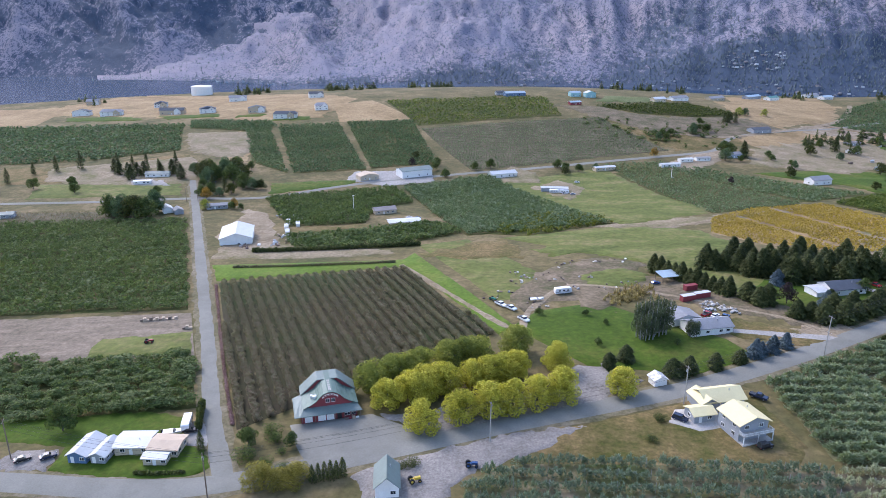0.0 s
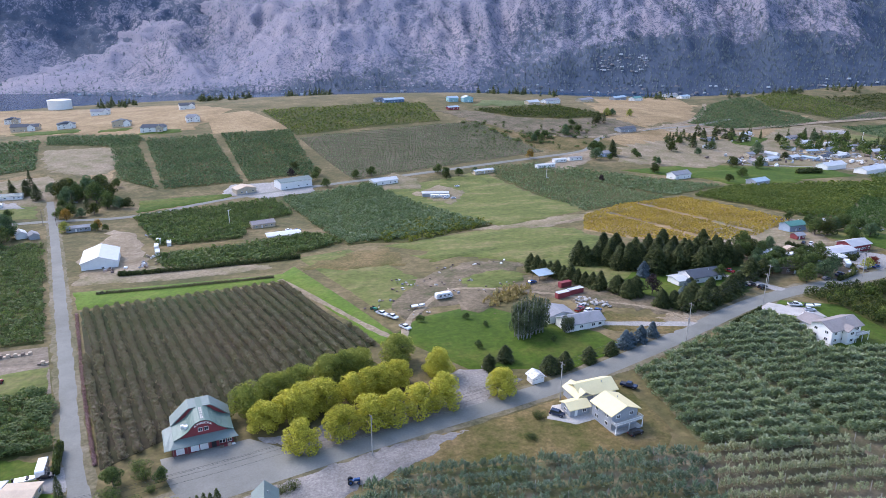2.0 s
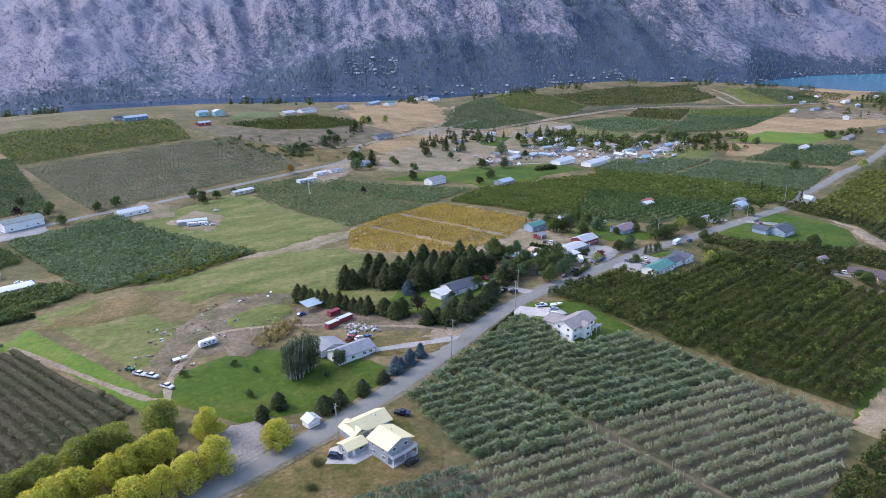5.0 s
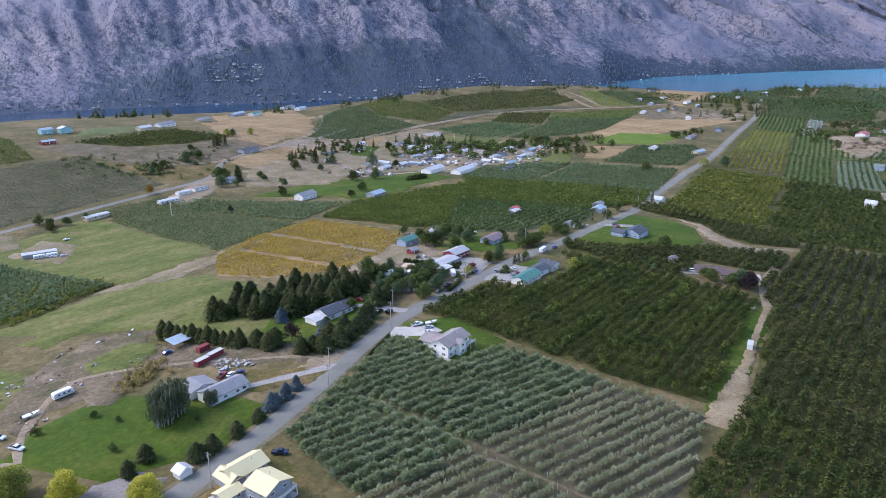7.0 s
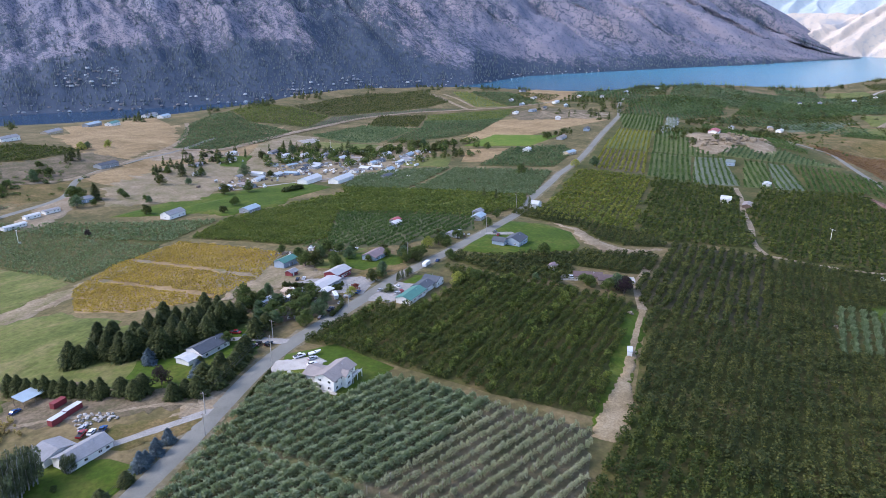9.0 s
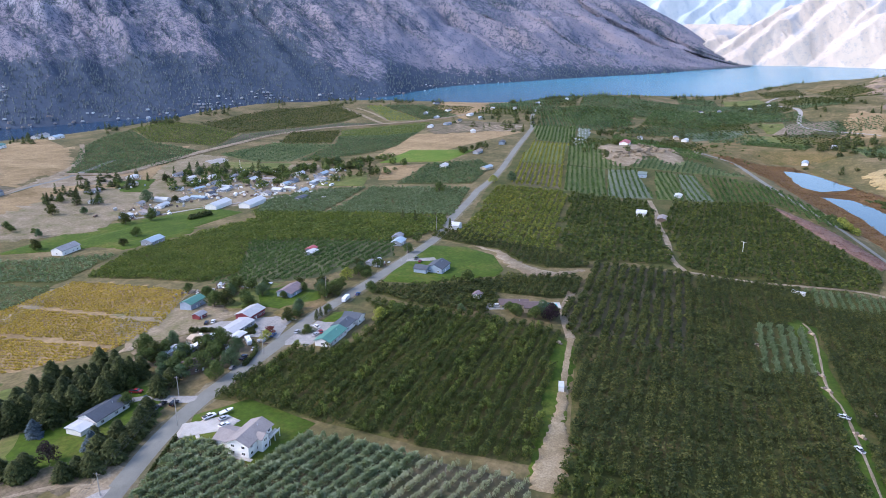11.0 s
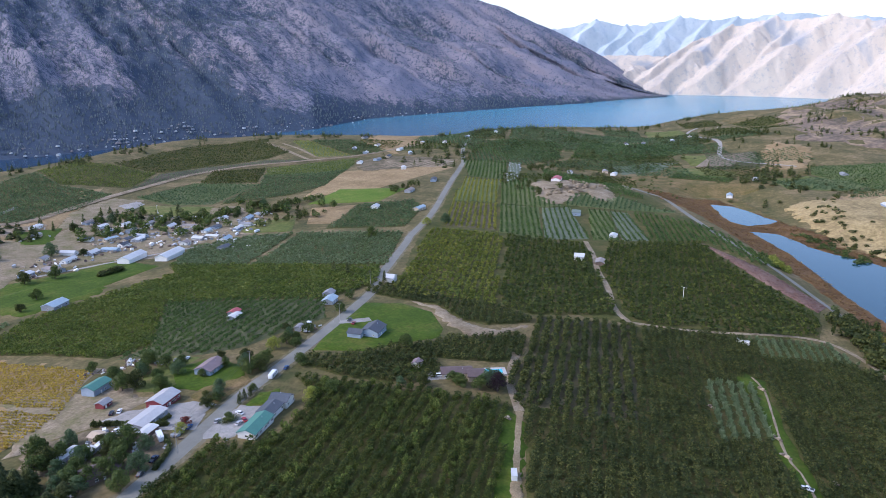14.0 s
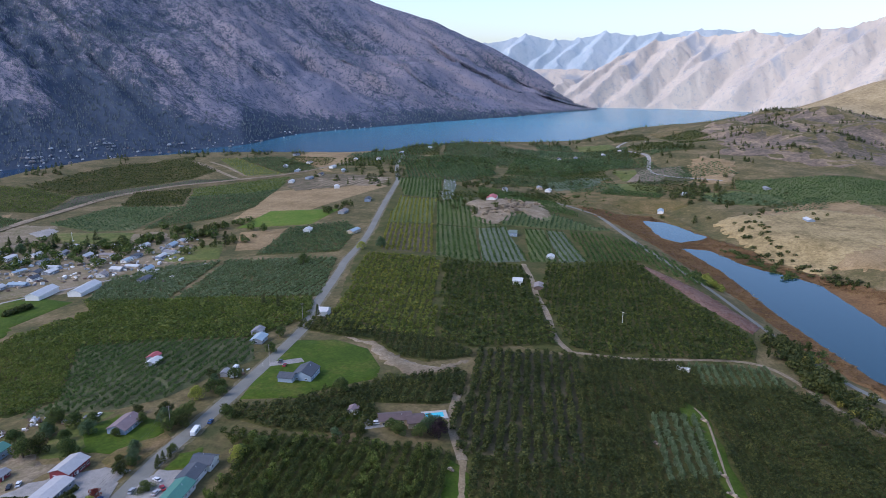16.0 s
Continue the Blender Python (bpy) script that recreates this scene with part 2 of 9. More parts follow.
def mountain_mesh(name, az, shore, crest, back, mat, rough, seed, spur=None, gully=330, shear=((0, 1), (3, 3))):
    """A slope that climbs from the shore line to the crest line, cut by gullies."""
    na, nr = len(az), 110
    s = np.linspace(0, 1.0, nr)
    A, Sv = np.meshgrid(az, s, indexing="ij")
    # spurs and gullies run down slantwise: U is the bearing at which each one meets the water
    U = A + np.interp(A, *shear) * Sv
    base, top = np.interp(A, *shore), np.interp(A, *crest)
    end = np.maximum(np.minimum(base + back, 4680), base + 250)
    R = base + (end - base) * Sv
    x, y = R * np.sin(np.radians(A)), R * np.cos(np.radians(A))
    if spur:
        lobes = np.array([noise.noise(Vector((a * spur[1], s_ * 1.3, seed))) + 0.5 * noise.noise(Vector((a * spur[1] * 2.3, s_ * 2.1, seed + 4))) for a, s_ in zip(U.ravel(), Sv.ravel())])
        R = R - spur[0] * lobes.reshape(A.shape) * np.sin(np.pi * np.minimum(Sv * 1.1, 1))
        x, y = R * np.sin(np.radians(A)), R * np.cos(np.radians(A))
    low = lake_z(x) - 3
    prof = 0.75 * Sv + 0.25 * Sv**2
    z = low + (top - low) * prof
    env = np.minimum(Sv * 3, 1) * np.minimum((top - low) / 350, 1.2) * np.minimum(1, (1 - Sv) * 6 + 0.15)
    n = np.zeros(A.size)
    along, up = np.radians(U) * np.mean(shore[1]) / gully, Sv * back / (gully * 2.6)
    for i, (pa, pu) in enumerate(zip(along.ravel(), up.ravel())):
        p = Vector((pa + seed, pu, 0.3))
        n[i] = noise.ridged_multi_fractal(p, 0.9, 2.1, 6, 1.0, 2.0) - 0.9 + 0.3 * noise.noise(p * 9) + 0.16 * noise.noise(p * 23)
    draws = n.copy()
    z = z + rough * env * n.reshape(A.shape)
    z = np.where(Sv > 0.02, np.maximum(z, lake_z(x) + 1), z)
    v = np.stack([x, y, z], -1).reshape(-1, 3)
    ob = new(name, mesh_from(name, v, grid_faces(na, nr)[:, ::-1], [mat], True))
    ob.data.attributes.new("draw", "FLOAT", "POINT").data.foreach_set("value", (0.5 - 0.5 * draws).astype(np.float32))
    return ob, x, y, z, Sv, A


m, nt, b = material("hazy_mountain_rock", 0.95)
slope = (0.9, 0.42, 0.8)
big = noise_of(nt, 0.004, 6, 0.62, None, slope, 0.4)
mid = noise_of(nt, 0.02, 6, 0.72, None, slope, 0.4)
fine = noise_of(nt, 0.085, 4, 0.75, None, slope, 0.4)
# rock and forest colours lean blue, painting distance haze into the slope
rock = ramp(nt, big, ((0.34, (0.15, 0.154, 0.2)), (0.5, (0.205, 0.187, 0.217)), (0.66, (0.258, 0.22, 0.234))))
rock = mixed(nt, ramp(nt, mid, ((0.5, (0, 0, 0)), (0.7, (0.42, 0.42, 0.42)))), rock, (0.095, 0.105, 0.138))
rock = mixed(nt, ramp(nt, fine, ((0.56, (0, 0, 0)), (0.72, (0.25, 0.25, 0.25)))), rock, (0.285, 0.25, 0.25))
scree = nt.nodes.new("ShaderNodeAttribute")
scree.attribute_name = "scree"
rock = mixed(nt, scree.outputs["Fac"], rock, mixed(nt, fine, (0.26, 0.26, 0.3), (0.46, 0.46, 0.5)))
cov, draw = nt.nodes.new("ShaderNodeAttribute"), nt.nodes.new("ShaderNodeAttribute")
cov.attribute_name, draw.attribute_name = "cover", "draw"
# gullies lean darker, for their trees and for shade put into the colour
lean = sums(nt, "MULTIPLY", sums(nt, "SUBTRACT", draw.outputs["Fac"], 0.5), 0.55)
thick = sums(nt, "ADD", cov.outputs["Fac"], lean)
# forest bluer than the near pines, again for haze
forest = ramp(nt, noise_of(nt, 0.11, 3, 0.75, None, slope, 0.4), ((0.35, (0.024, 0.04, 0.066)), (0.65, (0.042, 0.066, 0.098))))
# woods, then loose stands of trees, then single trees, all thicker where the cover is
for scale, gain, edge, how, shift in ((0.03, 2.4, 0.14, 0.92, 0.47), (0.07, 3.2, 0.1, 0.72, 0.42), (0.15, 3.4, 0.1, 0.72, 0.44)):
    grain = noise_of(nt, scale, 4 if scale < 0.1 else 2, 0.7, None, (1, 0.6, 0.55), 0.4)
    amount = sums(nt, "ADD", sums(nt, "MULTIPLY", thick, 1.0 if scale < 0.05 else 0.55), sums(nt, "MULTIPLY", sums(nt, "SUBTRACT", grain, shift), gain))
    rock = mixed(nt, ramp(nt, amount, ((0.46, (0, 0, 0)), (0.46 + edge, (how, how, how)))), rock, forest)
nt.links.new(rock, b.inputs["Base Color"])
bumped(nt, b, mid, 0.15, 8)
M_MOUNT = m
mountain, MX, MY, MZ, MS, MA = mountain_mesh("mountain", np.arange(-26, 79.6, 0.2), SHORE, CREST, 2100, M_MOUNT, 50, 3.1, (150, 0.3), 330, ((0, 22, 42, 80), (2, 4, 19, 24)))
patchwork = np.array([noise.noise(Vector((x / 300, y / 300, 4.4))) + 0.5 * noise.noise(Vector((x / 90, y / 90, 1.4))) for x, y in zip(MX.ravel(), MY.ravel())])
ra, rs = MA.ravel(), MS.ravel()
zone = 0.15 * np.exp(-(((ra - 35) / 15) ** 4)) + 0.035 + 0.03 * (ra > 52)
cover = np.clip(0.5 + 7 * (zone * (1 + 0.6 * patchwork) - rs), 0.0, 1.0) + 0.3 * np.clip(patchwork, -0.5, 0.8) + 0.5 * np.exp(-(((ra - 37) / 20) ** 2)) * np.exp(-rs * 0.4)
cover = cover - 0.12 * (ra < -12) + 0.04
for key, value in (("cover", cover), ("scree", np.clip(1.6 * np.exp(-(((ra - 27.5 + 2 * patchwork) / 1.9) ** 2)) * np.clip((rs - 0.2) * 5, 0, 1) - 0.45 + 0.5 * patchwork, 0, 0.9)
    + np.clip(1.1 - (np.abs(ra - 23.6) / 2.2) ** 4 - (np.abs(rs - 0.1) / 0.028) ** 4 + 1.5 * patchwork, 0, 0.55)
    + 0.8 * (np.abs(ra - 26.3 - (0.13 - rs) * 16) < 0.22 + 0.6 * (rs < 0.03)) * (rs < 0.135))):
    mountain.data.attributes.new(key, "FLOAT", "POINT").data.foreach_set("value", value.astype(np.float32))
tagged(mountain, "dry brown mountainside with scattered pines above the lake", "mountain", kind="structure")


# sunlit hills at the head of the lake, with a bluer ridge behind
def hill_stuff(name, lo, hi, shade, amount=0.9):
    m, nt, b = material(name, 0.95)
    wide = noise_of(nt, 0.005, 6, 0.65, None, (0.5, 1, 0.6))
    spots = noise_of(nt, 0.04, 5, 0.75)
    col = ramp(nt, wide, ((0.35, lo), (0.62, hi)))
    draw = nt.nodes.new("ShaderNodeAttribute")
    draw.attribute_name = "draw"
    # gullies mixed towards a blue-grey that imitates the shade of the spurs
    gully_shade = sums(nt, "ADD", draw.outputs["Fac"], sums(nt, "MULTIPLY", sums(nt, "SUBTRACT", wide, 0.5), 0.9))
    col = mixed(nt, ramp(nt, gully_shade, ((0.5, (0, 0, 0)), (0.7, (amount, amount, amount)))), col, shade)
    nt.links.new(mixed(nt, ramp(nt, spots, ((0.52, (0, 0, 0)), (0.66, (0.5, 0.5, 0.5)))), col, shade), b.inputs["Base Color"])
    bumped(nt, b, wide, 0.5, 20)
    return m


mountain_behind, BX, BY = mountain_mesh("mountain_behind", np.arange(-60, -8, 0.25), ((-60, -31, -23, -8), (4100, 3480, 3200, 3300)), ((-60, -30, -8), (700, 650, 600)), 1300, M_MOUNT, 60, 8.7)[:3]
woods = np.array([0.42 + 0.5 * noise.noise(Vector((x / 260, y / 260, 2.2))) for x, y in zip(BX.ravel(), BY.ravel())])
mountain_behind.data.attributes.new("cover", "FLOAT", "POINT").data.foreach_set("value", woods.astype(np.float32))
tagged(mountain_behind, "hazy wooded mountain behind the nearer slope", "mountain", kind="structure")


def spur_hills(name, az, shore, spurs, back, mat, seed):
    """Hills of sharp spurs (bearing of the top, bearing of the foot, height, where it begins), each with two falling flanks."""
    nr = 110
    A, S = np.meshgrid(az, np.linspace(0, 1, nr), indexing="ij")
    fray = np.array([noise.ridged_multi_fractal(Vector((a * 0.42, s_ * 2.4, seed)), 0.8, 2.2, 6, 1.0, 2.0) - 0.9 for a, s_ in zip(A.ravel(), S.ravel())]).reshape(A.shape)
    wob = np.array([noise.noise(Vector((a * 0.3, s_ * 4, seed + 2))) + 0.5 * noise.noise(Vector((a * 0.9, s_ * 9, seed + 5))) for a, s_ in zip(A.ravel(), S.ravel())]).reshape(A.shape)
    R = np.interp(A, *shore) + back * S
    x, y = R * np.sin(np.radians(A)), R * np.cos(np.radians(A))
    low = lake_z(x) - 3
    z = low.copy()
    for top, foot, high, begin in spurs:
        t = np.clip((S - begin) / (1 - begin), 0, 1)
        line = foot + (top - foot) * t + 0.5 * wob
        ridge = low + (high - low) * np.where(S >= begin, 0.12 + 0.88 * t**0.8, 0.12 * S / max(begin, 1e-3))
        gap = (A - line) * np.radians(1) * R
        z = np.maximum(z, ridge - np.where(gap < 0, -0.62 * gap, 0.85 * gap))
    # the tops are joined by a rounded crest
    tops = sorted((q[0], q[2]) for q in spurs)
    crest = np.interp(A, [q[0] for q in tops], [q[1] for q in tops]) - 14
    z = np.maximum(z, low + (crest - low) * np.clip(1.5 * S - 0.5, 0, 1) ** 0.9)
    z = z + (16 * fray + 9 * wob) * np.minimum(S * 8, 1)
    z = np.where(S > 0.02, np.maximum(z, low + 4), low)
    ob = new(name, mesh_from(name, np.stack([x, y, z], -1).reshape(-1, 3), grid_faces(len(az), nr)[:, ::-1], [mat], True))
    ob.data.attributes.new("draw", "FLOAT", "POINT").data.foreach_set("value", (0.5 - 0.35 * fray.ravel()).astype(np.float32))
    return ob


# pale tan brightened to stand for sunlight and haze on the front hills
M_FARHILL = hill_stuff("far_hill_lit_grass", (0.44, 0.385, 0.325), (0.58, 0.495, 0.395), (0.24, 0.28, 0.32), 0.7)
# pale blue base colour stands in for haze over the back ridge
M_FARRIDGE = hill_stuff("far_ridge_haze", (0.35, 0.42, 0.46), (0.49, 0.54, 0.56), (0.27, 0.36, 0.43), 0.5)
FRONT = ((79.5, 74.4, 210, 0), (81.5, 77, 300, 0.1), (83.7, 78.8, 375, 0), (86.1, 81.6, 415, 0), (87.6, 84.4, 390, 0.25), (90.1, 84.6, 420, 0), (92, 88.4, 385, 0.2), (94.4, 88.8, 430, 0), (96.6, 92.2, 440, 0.15), (99, 93, 485, 0), (102, 97, 520, 0.1), (106, 100, 560, 0), (111, 105, 590, 0), (116, 110, 610, 0), (121, 115, 630, 0), (126, 120, 640, 0))
BACK = ((66, 63, 280, 0), (68.5, 66, 310, 0), (70.7, 68, 365, 0), (74, 70.5, 425, 0), (76.2, 73.5, 385, 0), (78, 75, 400, 0), (79.9, 77, 440, 0), (82, 79, 410, 0), (84, 81, 430, 0), (86.5, 83, 440, 0), (90, 86, 430, 0), (94, 90, 420, 0))
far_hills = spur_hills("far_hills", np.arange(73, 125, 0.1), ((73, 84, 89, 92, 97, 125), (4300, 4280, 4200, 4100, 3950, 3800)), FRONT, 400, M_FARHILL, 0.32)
tagged(far_hills, "bare sunlit tan hills beyond the head of the lake", "hills", kind="structure")
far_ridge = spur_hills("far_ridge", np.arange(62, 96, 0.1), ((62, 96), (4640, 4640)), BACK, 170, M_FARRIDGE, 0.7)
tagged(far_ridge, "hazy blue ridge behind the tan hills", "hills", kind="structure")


# ---- roads ----
M_ASPHALT = patchy("worn_asphalt", (0.172, 0.166, 0.138), (0.202, 0.196, 0.164), (0.24, 0.232, 0.195), 0.03, 2.0, 0.9, 0.08, fine_mix=0.25)
M_DIRT = patchy("bare_dirt", (0.17, 0.128, 0.075), (0.25, 0.195, 0.125), (0.35, 0.285, 0.2), 0.07, 0.9, 0.95, 0.3)
M_GRAVEL = patchy("pale_gravel", (0.24, 0.225, 0.2), (0.31, 0.29, 0.26), (0.38, 0.355, 0.32), 0.06, 2.5, 0.95, 0.3)


def smooth_line(pts, step):
    """Points every step metres along a soft curve through the given places."""
    p = np.array([pts[0], *pts, pts[-1]], float)
    out = []
    for i in range(1, len(p) - 2):
        n = max(2, int(np.hypot(*(p[i + 1] - p[i])) / step))
        t = np.linspace(0, 1, n, endpoint=False)[:, None]
        a, b, c, d = p[i - 1 : i + 3]
        out.append(0.5 * (2 * b + (c - a) * t + (2 * a - 5 * b + 4 * c - d) * t**2 + (3 * b - a - 3 * c + d) * t**3))
    return np.concatenate(out + [p[-1:]])


def strip(name, pts, width, mat, label, category="road", lift=0.25, step=6.0, kind="structure", ragged=0.0):
    """A road or track that lies on the ground."""
    line = smooth_line(pts, step)
    d = np.gradient(line, axis=0)
    side = np.stack([d[:, 1], -d[:, 0]], -1) / np.hypot(*d.T)[:, None]
    cols = np.linspace(-0.5, 0.5, 5)
    w = width * (1 + ragged * RNG.normal(size=(len(line), 1, 1)))
    v = line[:, None] + side[:, None] * cols[None, :, None] * w
    z = gz(v[..., 0], v[..., 1]) + lift - np.abs(cols)[None] * 0.3 * (np.abs(cols) > 0.4)
    ob = new(name, mesh_from(name, np.concatenate([v, z[..., None]], -1).reshape(-1, 3), grid_faces(len(line), 5)[:, ::-1], [mat], True))
    return tagged(ob, label, category, kind=kind)


MAIN = ((-190, 170), (-121, 161.3), (-95, 157.6), (-77, 156.2), (-60, 157.6), (-29, 166), (15, 180), (77, 199), (118, 217), (143, 230), (178, 249), (210, 261), (254, 272), (303, 286), (353, 296), (432, 315), (498, 334), (547, 357), (668, 405), (712, 423), (833, 463), (1055, 550), (1278, 636))
M_VERGE = patchy("dusty_verge", (0.1, 0.095, 0.04), (0.16, 0.135, 0.075), (0.24, 0.2, 0.14), 0.05, 0.8, 0.95, 0.3)
strip("verge", MAIN, 12.4, M_VERGE, "dusty grass verge along the road", lift=0.19, step=4, ragged=0.09)
strip("verge", ((-60, 160), (-75, 197), (-94, 251), (-128, 344), (-185, 500), (-221, 597)), 9.5, M_VERGE, "dusty grass verge along the side road", lift=0.19, step=4, ragged=0.1)
strip("road", MAIN, 8.1, M_ASPHALT, "worn grey two-lane country road", lift=0.34)
strip("side_road", ((-60, 160), (-75, 197), (-94, 251), (-128, 344), (-185, 500), (-221, 597)), 5.8, M_ASPHALT, "straight pale grey side road between orchards", lift=0.3)
strip("cross_road", ((-430, 503), (-338, 511), (-264, 519), (-204, 533), (-143, 541), (-81, 590), (8, 632), (89, 658), (178, 690), (229, 708), (288, 735), (334, 798), (417, 849), (490, 883), (600, 960)), 7, M_ASPHALT, "grey road along the foot of the vineyard slope", lift=0.3)

# ---- fields ----
from mathutils.geometry import delaunay_2d_cdt


def inside(px, py, poly):
    """Which points lie within a polygon."""
    res = np.zeros(np.shape(px), bool)
    n = len(poly)
    for i in range(n):
        (x0, y0), (x1, y1) = poly[i], poly[(i + 1) % n]
        if y0 != y1:
            res ^= ((y0 > py) != (y1 > py)) & (px < (x1 - x0) * (py - y0) / (y1 - y0) + x0)
    return res


def patch(name, poly, mat, label, category, lift=0.12, cell=12.0, wobble=0.0):
    """A field's floor: a sheet of ground within the polygon, laid over the land."""
    edge = []
    n = len(poly)
    for i in range(n):
        a, b = np.array(poly[i], float), np.array(poly[(i + 1) % n], float)
        k = max(1, int(np.hypot(*(b - a)) / (cell * 0.6)))
        edge += [a + (b - a) * j / k for j in range(k)]
    edge = np.array(edge) + RNG.normal(size=(len(edge), 2)) * wobble
    lo, hi = edge.min(0), edge.max(0)
    X, Y = np.meshgrid(np.arange(lo[0] + cell / 2, hi[0], cell), np.arange(lo[1] + cell / 2, hi[1], cell))
    ring = [tuple(e) for e in edge]
    keep = inside(X, Y, ring)
    # the rim dips into the ground; half a metre further in the sheet lies level
    d = np.roll(edge, -1, 0) - np.roll(edge, 1, 0)
    turn = np.sign(np.sum(edge[:, 0] * np.roll(edge[:, 1], -1) - np.roll(edge[:, 0], -1) * edge[:, 1]))
    inner = edge + turn * np.stack([-d[:, 1], d[:, 0]], -1) / np.maximum(np.hypot(*d.T), 1e-6)[:, None] * 0.5
    inner = inner[inside(inner[:, 0], inner[:, 1], ring)]
    pts = [Vector(p) for p in edge] + [Vector(p) for p in inner] + [Vector((x, y)) for x, y in zip(X[keep], Y[keep])]
    v, _, f, *_ = delaunay_2d_cdt(pts, [], [list(range(len(edge)))], 1, 1e-3)
    v = np.array([tuple(p) for p in v])
    rim = np.array([np.min(np.abs(edge - p).sum(1)) < 1e-3 for p in v])
    z = gz(v[:, 0], v[:, 1]) + np.where(rim, -0.1, lift)
    ob = new(name, mesh_from(name, np.c_[v, z], [list(t) for t in f if len(t) == 3], [mat], True))
    return tagged(ob, label, category, kind="structure")


def leaf_cluster(n, size, squash=1.0, hollow=0.55, flat=0.35, rng=RNG):
    """n leaf sprays filling a unit dome that stands on z = 0; size: the spray's width."""
    d = rng.normal(size=(n, 3))
    d /= np.linalg.norm(d, axis=1)[:, None]
    r = hollow + (1 - hollow) * rng.random(n) ** 0.7
    c = d * r[:, None] * 0.5
    c[:, 2] = (c[:, 2] + 0.5) * squash
    u = np.cross(d, rng.normal(size=(n, 3)))
    u /= np.linalg.norm(u, axis=1)[:, None]
    w = np.cross(d + rng.normal(size=(n, 3)) * flat, u)
    w /= np.linalg.norm(w, axis=1)[:, None]
    s = size * (0.6 + 0.8 * rng.random(n))[:, None]
    u, w = u * s * 0.5, w * s * 0.5
    return np.stack([c - u - w * 0.6, c + u * 0.8 - w, c + u + w * 0.7, c - u * 0.7 + w], 1)


def spray_kinds(rng, n, size, shape, hollow):
    """Seven unit plants of n three-cornered sprays each, standing on z = 0."""
    out = []
    for _ in range(7):
        if shape == "dome":
            q = leaf_cluster(n, size, 1.0, hollow, 0.7, rng)
            out.append(np.stack([q[:, 0], q[:, 1], (q[:, 2] + q[:, 3]) / 2], 1))
            continue
        if shape == "spire":
            # drooping sprays on a cone
            t, a = rng.random(n) ** 1.25, rng.random(n) * 2 * np.pi
            r = (0.5 * (1 - t) + 0.02) * (0.5 + 0.5 * rng.random(n))
            c = np.stack([np.cos(a) * r, np.sin(a) * r, 0.97 * t], -1)
            k = size * (0.5 + 0.7 * rng.random((n, 1))) * (1.15 - 0.7 * t[:, None])
            side = np.stack([-np.sin(a), np.cos(a), np.zeros(n)], -1)
            tip = np.stack([np.cos(a) * 0.8, np.sin(a) * 0.8, np.full(n, -0.22)], -1)
            out.append(np.stack([c - side * k * 0.5 + (0, 0, 0.03), c + side * k * 0.5 + (0, 0, 0.03), c + tip * k * 0.9], 1))
            continue
        # upright shoots round a leader, wide below and ragged above
        t, a = rng.random(n) ** 0.9, rng.random(n) * 2 * np.pi
        r = (0.5 * (1 - t) ** 0.6 + 0.04) * (0.25 + 0.75 * rng.random(n) ** 0.6)
        c = np.stack([np.cos(a) * r, np.sin(a) * r, 0.04 + 0.84 * t], -1)
        up = np.stack([np.cos(a) * 0.55, np.sin(a) * 0.55, np.full(n, 0.55)], -1) + rng.normal(size=(n, 3)) * 0.3
        side = np.cross(up, rng.normal(size=(n, 3)))
        side /= np.linalg.norm(side, axis=1)[:, None]
        k = size * (0.6 + 0.8 * rng.random((n, 1)))
        out.append(np.stack([c - side * k * 0.5, c + side * k * 0.5, c + up * k * 1.9], 1))
    return np.stack(out)


def plants(name, xy, width, height, leaves, mat, label, category, size=0.3, seed=1, spread=0.22, base=0.12, hollow=0.5, group="", shape="dome"):
    """Many like plants at the given places, joined into one mesh of leaf sprays."""
    rng = np.random.default_rng(seed)
    kinds = spray_kinds(rng, leaves, size, shape, hollow)
    n = len(xy)
    t = kinds[rng.integers(0, 7, n)]
    a = rng.random(n) * 2 * np.pi
    w = width * (1 + spread * rng.normal(size=n)).clip(0.45, 1.7)
    h = height * (1 + spread * 0.8 * rng.normal(size=n)).clip(0.45, 1.6)
    ca, sa = (np.cos(a) * w)[:, None, None], (np.sin(a) * w)[:, None, None]
    x = t[..., 0] * ca - t[..., 1] * sa + xy[:, 0, None, None]
    y = t[..., 0] * sa + t[..., 1] * ca + xy[:, 1, None, None]
    z = t[..., 2] * h[:, None, None] * (1 - base) + (gz(xy[:, 0], xy[:, 1]) + base * h)[:, None, None]
    v = np.stack([x, y, z], -1).reshape(-1, 3)
    ob = new(name, mesh_from(name, v, np.arange(len(v)).reshape(-1, 3), [mat]))
    return tagged(ob, label, category, group, "stuff")


